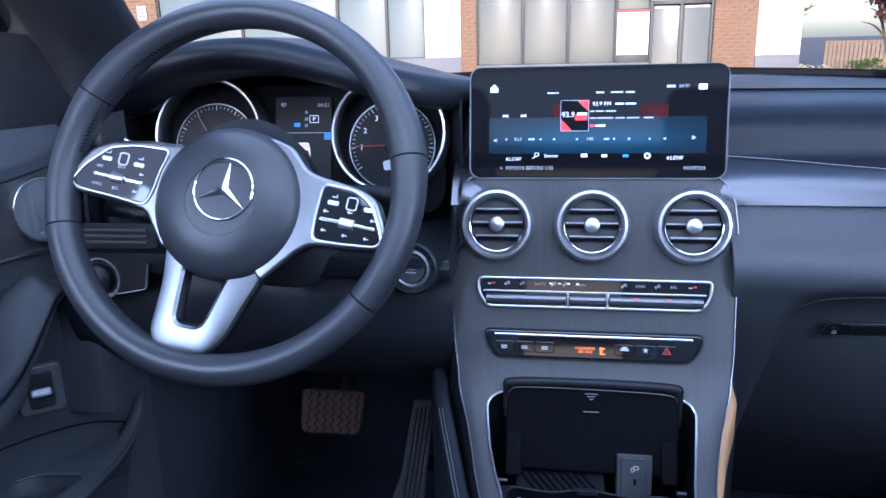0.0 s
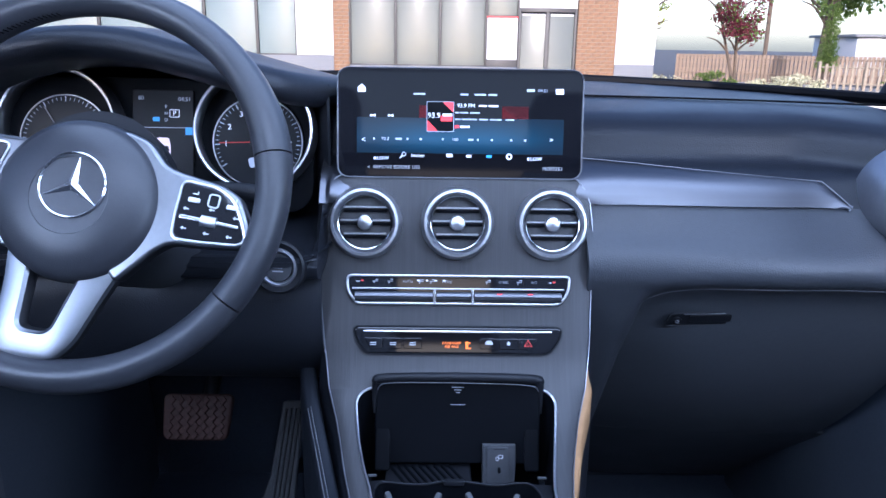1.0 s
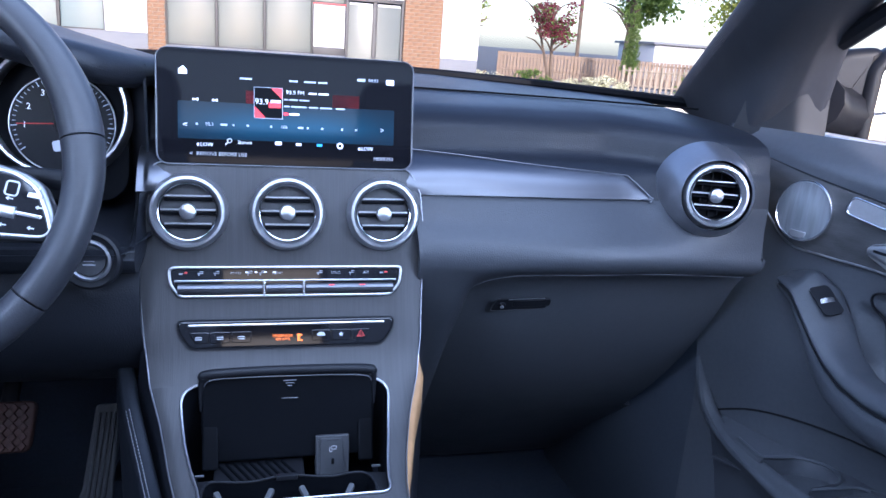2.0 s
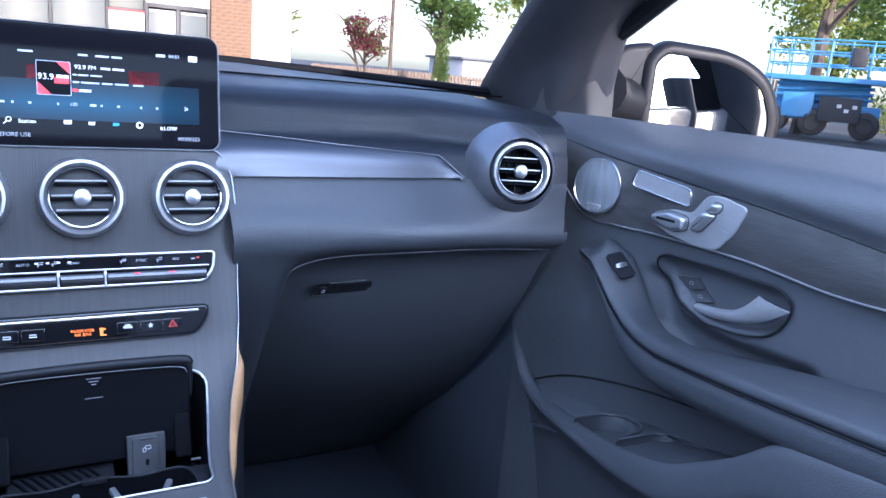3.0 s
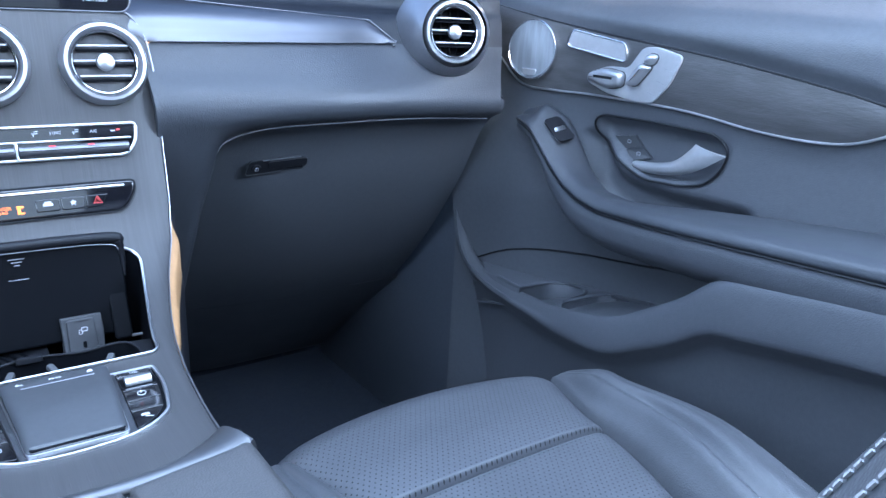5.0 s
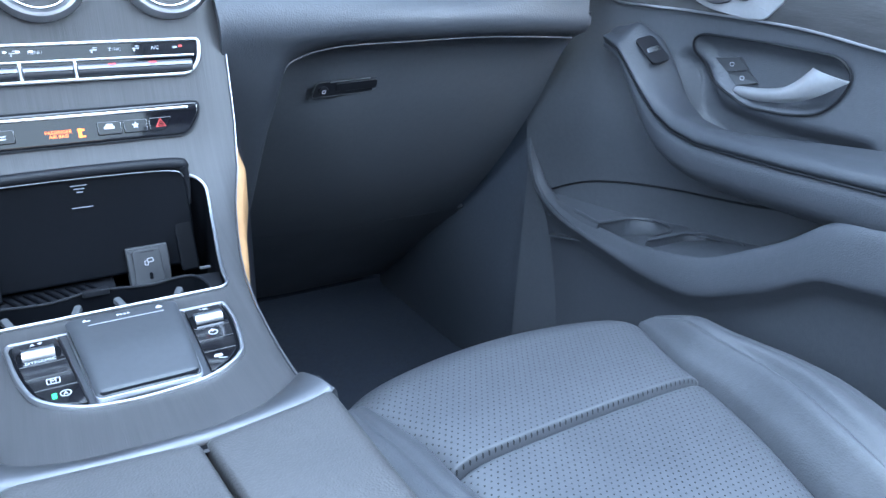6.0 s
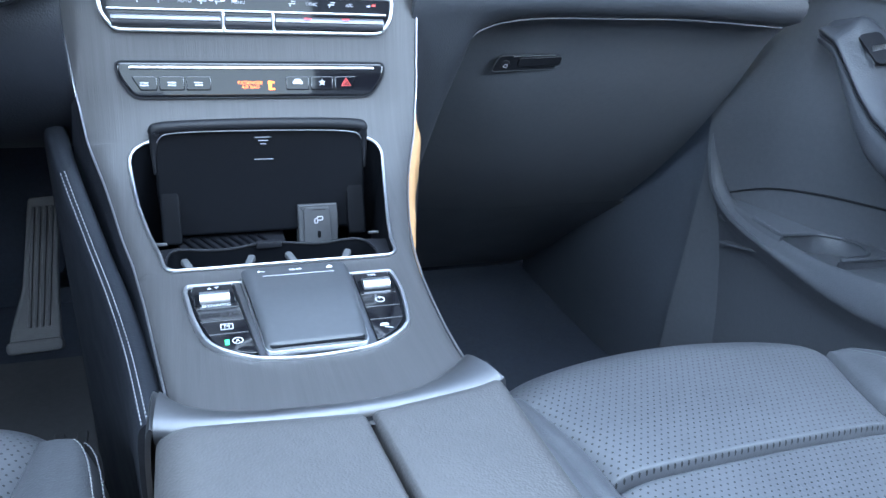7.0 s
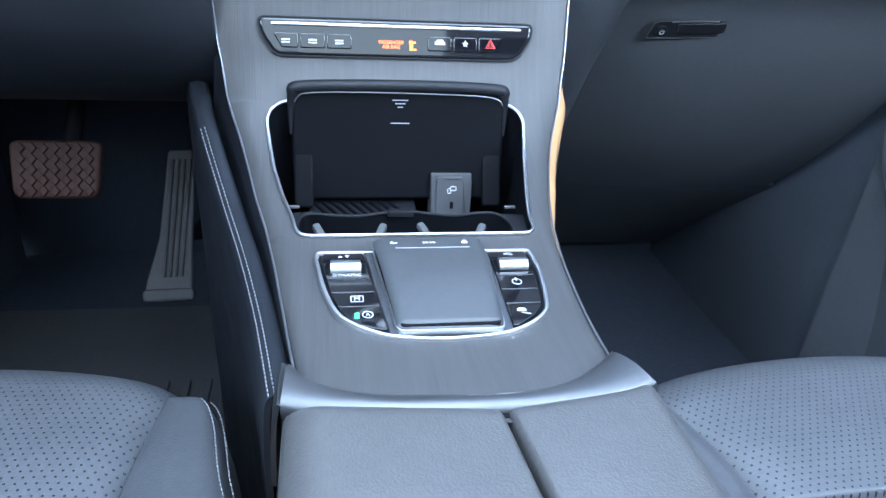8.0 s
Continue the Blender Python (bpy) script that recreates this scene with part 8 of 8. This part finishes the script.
tree("broad_tree", (21.5, 14.8, 0.33), 8.5, 3.6, lumps(rng, (21.0, 14.8, 6.2), (4.6, 3.4, 2.0), 70, 0.8), LEAF_Y, 6500, 0.12, "broad yellow-green tree shading the car park", 14)
tree("maple_tree", (27.5, 15.2, 0.33), 9.0, 3.0, lumps(rng, (27.5, 15.2, 4.6), (2.6, 2.4, 3.2), 46, 0.9), LEAF, 4200, 0.12, "tall green tree behind the blue lift", 15)
tree("far_tree", (24.0, 33.0, 0.1), 8.0, 3.0, lumps(rng, (24.0, 33.0, 5.2), (3.0, 2.4, 2.2), 40, 0.9), LEAF_Y, 4500, 0.14, "far yellow-green tree beyond the board fence", 16)
tree("far_tree", (19.0, 36.0, 0.1), 7.0, 2.6, lumps(rng, (19.5, 36.0, 4.6), (2.4, 2.4, 1.8), 30, 0.8), LEAF, 3200, 0.14, "far green tree beyond the car park", 17)
tree("far_tree", (36.0, 24.0, 0.2), 9.0, 3.4, lumps(rng, (36.0, 24.0, 5.2), (4.4, 3.4, 2.8), 50, 1.1), LEAF_Y, 4500, 0.15, "far green tree beyond the car park", 18)
tree("far_tree", (38.0, 15.0, 0.2), 9.0, 3.4, lumps(rng, (38.0, 15.0, 5.0), (4.4, 3.4, 3.4), 50, 1.1), LEAF_Y, 4500, 0.15, "far green tree beyond the car park", 19)


def shrub(c, r, count, m, label, seed):
    g = np.random.default_rng(seed)
    bl = lumps(g, (c[0], c[1], c[2] + r[2] * 0.6), r, 14, min(r) * 0.55)
    s = thing("shrub", c, label, "shrub", "shrubs in the gravel bed")
    part("twigs", join(*[tube([np.array(c), np.array(c) + np.array((math.cos(a) * r[0] * 0.5, math.sin(a) * r[1] * 0.5, r[2]))], 0.012, 5) for a in np.linspace(0, 6, 7)]), BARK, s)
    part("foliage", leaf_cloud(g, bl, count, 0.05), m, s, "small dense leaves", flat=True)
    return s


LEAF_PALE = mat("pale grey-green leaves", (0.38, 0.38, 0.26), 0.7, var=0.3, vscale=3)
shrub((7.6, 19.9, 0.1), (0.8, 0.6, 0.5), 1200, LEAF, "round green shrub in pale gravel", 21)
shrub((9.2, 19.3, 0.1), (1.2, 0.6, 0.42), 1300, LEAF_PALE, "pale silvery shrub in the gravel bed", 22)
shrub((6.1, 20.4, 0.1), (0.8, 0.6, 0.55), 900, LEAF_PALE, "pale silvery shrub in the gravel bed", 23)
shrub((10.8, 20.6, 0.1), (1.1, 0.6, 0.40), 1100, LEAF_PALE, "pale silvery shrub in the gravel bed", 24)
shrub((30.0, 17.0, 0.3), (1.6, 1.4, 1.2), 1800, LEAF_Y, "yellow-green bush by the trees", 25)
shrub((16.0, 24.0, 0.1), (1.0, 0.7, 0.5), 900, LEAF, "low green shrub behind the picket fence", 26)

# fences
pf = thing("picket_fence", (13.9, 23.5, 0.05), "pale weathered picket fence at the car park edge", "fence")
a, b = np.array((12.9, 24.1)), np.array((16.4, 21.9))
pk = None
for i in range(22):
    p = a + (b - a) * i / 21
    if pk is None:
        pk = part("picket", block(p[0] - 0.045, p[0] + 0.045, p[1] - 0.012, p[1] + 0.012, 0.10, 0.92, 0.006), PICKET, pf)
    else:
        share(pk, "picket", (p[0], p[1], 0.51), pf)
for z in (0.30, 0.82):
    part("rail", tube([(a[0], a[1] + 0.03, z), (b[0], b[1] + 0.03, z)], 0.035, 6), PICKET, pf)
for i in (0, 7, 14, 21):
    p = a + (b - a) * i / 21
    part("post", block(p[0] - 0.05, p[0] + 0.05, p[1], p[1] + 0.1, 0.0, 1.0, 0.008), PICKET, pf)
bf = thing("board_fence", (20, 29, 0), "tall dark brown board fence behind the garden", "fence")
a, b = np.array((10.5, 31.5)), np.array((30.0, 20.5))
bd = None
for i in range(150):
    p = a + (b - a) * i / 149
    h = 1.15 if i < 60 else 2.15
    if i in (0, 60):
        bd = part("board", block(p[0] - 0.07, p[0] + 0.07, p[1] - 0.01, p[1] + 0.01, 0.05, h, 0.004), WOOD_FENCE, bf)
    else:
        share(bd, "board", (p[0], p[1], (0.05 + h) / 2), bf)
part("rail", tube([(a[0], a[1] + 0.03, 0.4), (b[0], b[1] + 0.03, 0.4)], 0.04, 6), WOOD_FENCE, bf)
part("rail", tube([(a[0], a[1] + 0.03, 1.0), (b[0], b[1] + 0.03, 1.0)], 0.04, 6), WOOD_FENCE, bf)
wb = thing("white_shed", (21, 35, 0), "low white shed beyond the board fence", "shed")
part("wall", block(19.6, 24.5, 34, 38, 0, 2.0, 0.02), WHITE_PANEL, wb)
part("roof", block(19.4, 24.7, 33.8, 38.2, 2.0, 2.12, 0.02), GREY_PANEL, wb)
pole = thing("utility_pole", (13.6, 30, 0), "thin dark utility pole", "pole")
part("shaft", tube([(13.6, 30, 0), (13.55, 30, 8)], 0.09, 8), BARK, pole)
part("crossarm", tube([(12.8, 30, 7.4), (14.4, 30, 7.4)], 0.06, 6), BARK, pole)

# scissor lift, built along its own axis
lift = thing("scissor_lift", (20.7, 13.2, 0.33), "blue scissor lift parked with its platform down", "scissor lift")
LQ = Matrix.Translation((20.5, 13.5, 0.34)) @ pose(0, 0, 0, 0, 0, math.degrees(math.atan2(11.9 - 14.6, 21.5 - 19.7)))


def lp(name, geo, m, lab="", par=None):
    return part(name, xf(geo, LQ), m, par or lift, lab)


lp("chassis", block(-1.55, 1.55, -0.55, 0.55, 0.45, 0.95, 0.03), LIFT_BLUE, "blue steel chassis")
lp("hydraulic_box", block(-1.05, -0.20, -0.86, -0.5, 0.52, 1.22, 0.03), LIFT_BLUE, "blue hydraulic box")
lp("engine_box", block(-0.05, 1.05, -0.95, -0.5, 0.46, 1.16, 0.03), MACHINE_DARK, "dark engine box")
for k in range(3):
    lp("box_label", block(0.42 + 0.2 * k, 0.54 + 0.2 * k, -0.957, -0.951, 0.86 - 0.12 * (k % 2), 0.96 - 0.12 * (k % 2), 0.002), STEEL_WHITE)
for x in (-1.25, -0.15, 1.20):
    w = lp("wheel", xf(lathe([(0.0001, -0.14), (0.30, -0.14), (0.38, -0.10), (0.40, 0.0), (0.38, 0.10), (0.30, 0.14), (0.0001, 0.14)], 28), Matrix.Translation((x, -0.72, 0.40)) @ pose(0, 0, 0, 90)), TYRE, "dusty black wheel")
    lp("rim", xf(lathe([(0.0001, -0.02), (0.20, 0.0), (0.22, 0.03)], 20), Matrix.Translation((x, -0.88, 0.40)) @ pose(0, 0, 0, 90)), TYRE, "", w)
for x in (-1.25, 1.25):
    lp("wheel", xf(lathe([(0.0001, -0.14), (0.30, -0.14), (0.40, 0.0), (0.30, 0.14), (0.0001, 0.14)], 24), Matrix.Translation((x, 0.72, 0.40)) @ pose(0, 0, 0, 90)), TYRE, "dusty black wheel")
for k in range(4):
    z0 = 0.98 + 0.16 * k
    for sg in (-1, 1):
        lp("scissor_arm", tube([(-1.3, -0.35 * sg, z0), (1.3, -0.35 * sg, z0 + 0.16)], 0.05, 6), LIFT_BLUE)
lp("scissor_stack", block(-1.25, 1.2, -0.28, 0.28, 0.94, 1.60, 0.03), LIFT_BLUE, "folded blue scissor stack")
lp("platform", block(-1.65, 1.65, -0.75, 0.75, 1.58, 1.72, 0.02), LIFT_BLUE, "blue platform deck")
for z in (2.05, 2.40, 2.74):
    lp("guard_rail", tube([(-1.6, -0.72, z), (1.6, -0.72, z), (1.6, 0.72, z), (-1.6, 0.72, z), (-1.6, -0.72, z)], 0.03, 6), LIFT_BLUE)
for x in np.linspace(-1.6, 1.6, 7):
    for y in (-0.72, 0.72):
        lp("guard_post", tube([(x, y, 1.7), (x, y, 2.76)], 0.028, 6), LIFT_BLUE)
lp("control_box", block(0.55, 0.95, -0.80, -0.62, 2.05, 2.55, 0.02), MACHINE_DARK, "dark control box")
for x in (-1.75, -1.45):
    lp("ladder_rail", tube([(x, -0.78, 0.35), (x, -0.78, 1.65)], 0.025, 6), LIFT_BLUE)
for z in (0.45, 0.75, 1.05, 1.35):
    lp("ladder_rung", tube([(-1.75, -0.78, z), (-1.45, -0.78, z)], 0.02, 6), LIFT_BLUE)
for x in (-1.85, 1.95):
    lp("outrigger", block(x - 0.12, x + 0.12, -0.75, -0.45, 0.02, 1.1, 0.02), LIFT_BLUE, "blue outrigger leg")

# container at the edge of the lot
cont = thing("shipping_container", (18.6, 7.5, 0.3), "white steel shipping container at the car park edge", "container")
CQ = Matrix.Translation((17.75, 8.95, 0.36)) @ pose(0, 0, 0, 0, 0, -66)
part("end_frame", xf(join(block(0, 0.14, -0.02, 0.12, 0, 2.6, 0.01), block(0, 2.4, -0.02, 0.12, 2.46, 2.6, 0.01), block(0, 2.4, -0.02, 0.12, 0, 0.16, 0.01), block(2.26, 2.4, -0.02, 0.12, 0, 2.6, 0.01)), CQ), STEEL_WHITE, cont, "white steel frame")
part("body", xf(block(0.02, 2.38, 0.06, 6.0, 0.05, 2.56, 0.01), CQ), STEEL_WHITE, cont, "white ribbed body")
for k in range(12):
    part("rib", xf(block(0.18 + 0.18 * k, 0.27 + 0.18 * k, 0.03, 0.08, 0.17, 2.45, 0.008), CQ), STEEL_WHITE, cont)
part("stack", xf(block(0.55, 1.9, -0.8, -0.1, 0.0, 0.55, 0.02), CQ), BRICK, cont, "rusty pallet load")
for k in range(9):
    part("mark", xf(block(0.05, 0.10, -0.025, -0.021, 1.2 + 0.1 * k, 1.26 + 0.1 * k, 0.001), CQ), GREY_PANEL, cont, flat=True)

# yellow truck behind the car, seen in the mirror
truck = thing("parked_truck", (6.5, -14, 0), "yellow truck parked behind the car", "truck")
part("cab", block(5.6, 7.6, -16, -13.5, 0.5, 2.0, 0.1), YELLOW, truck, "yellow cab")
part("chassis", block(5.5, 7.7, -19, -13.4, 0.35, 0.75, 0.03), MACHINE_DARK, truck, "dark chassis")
for x in (5.7, 7.5):
    for y in (-14.3, -18.0):
        part("wheel", xf(lathe([(0.0001, -0.15), (0.4, -0.15), (0.45, 0), (0.4, 0.15), (0.0001, 0.15)], 24), Matrix.Translation((x, y, 0.45)) @ pose(0, 0, 0, 0, 90)), TYRE, truck, "black wheel")
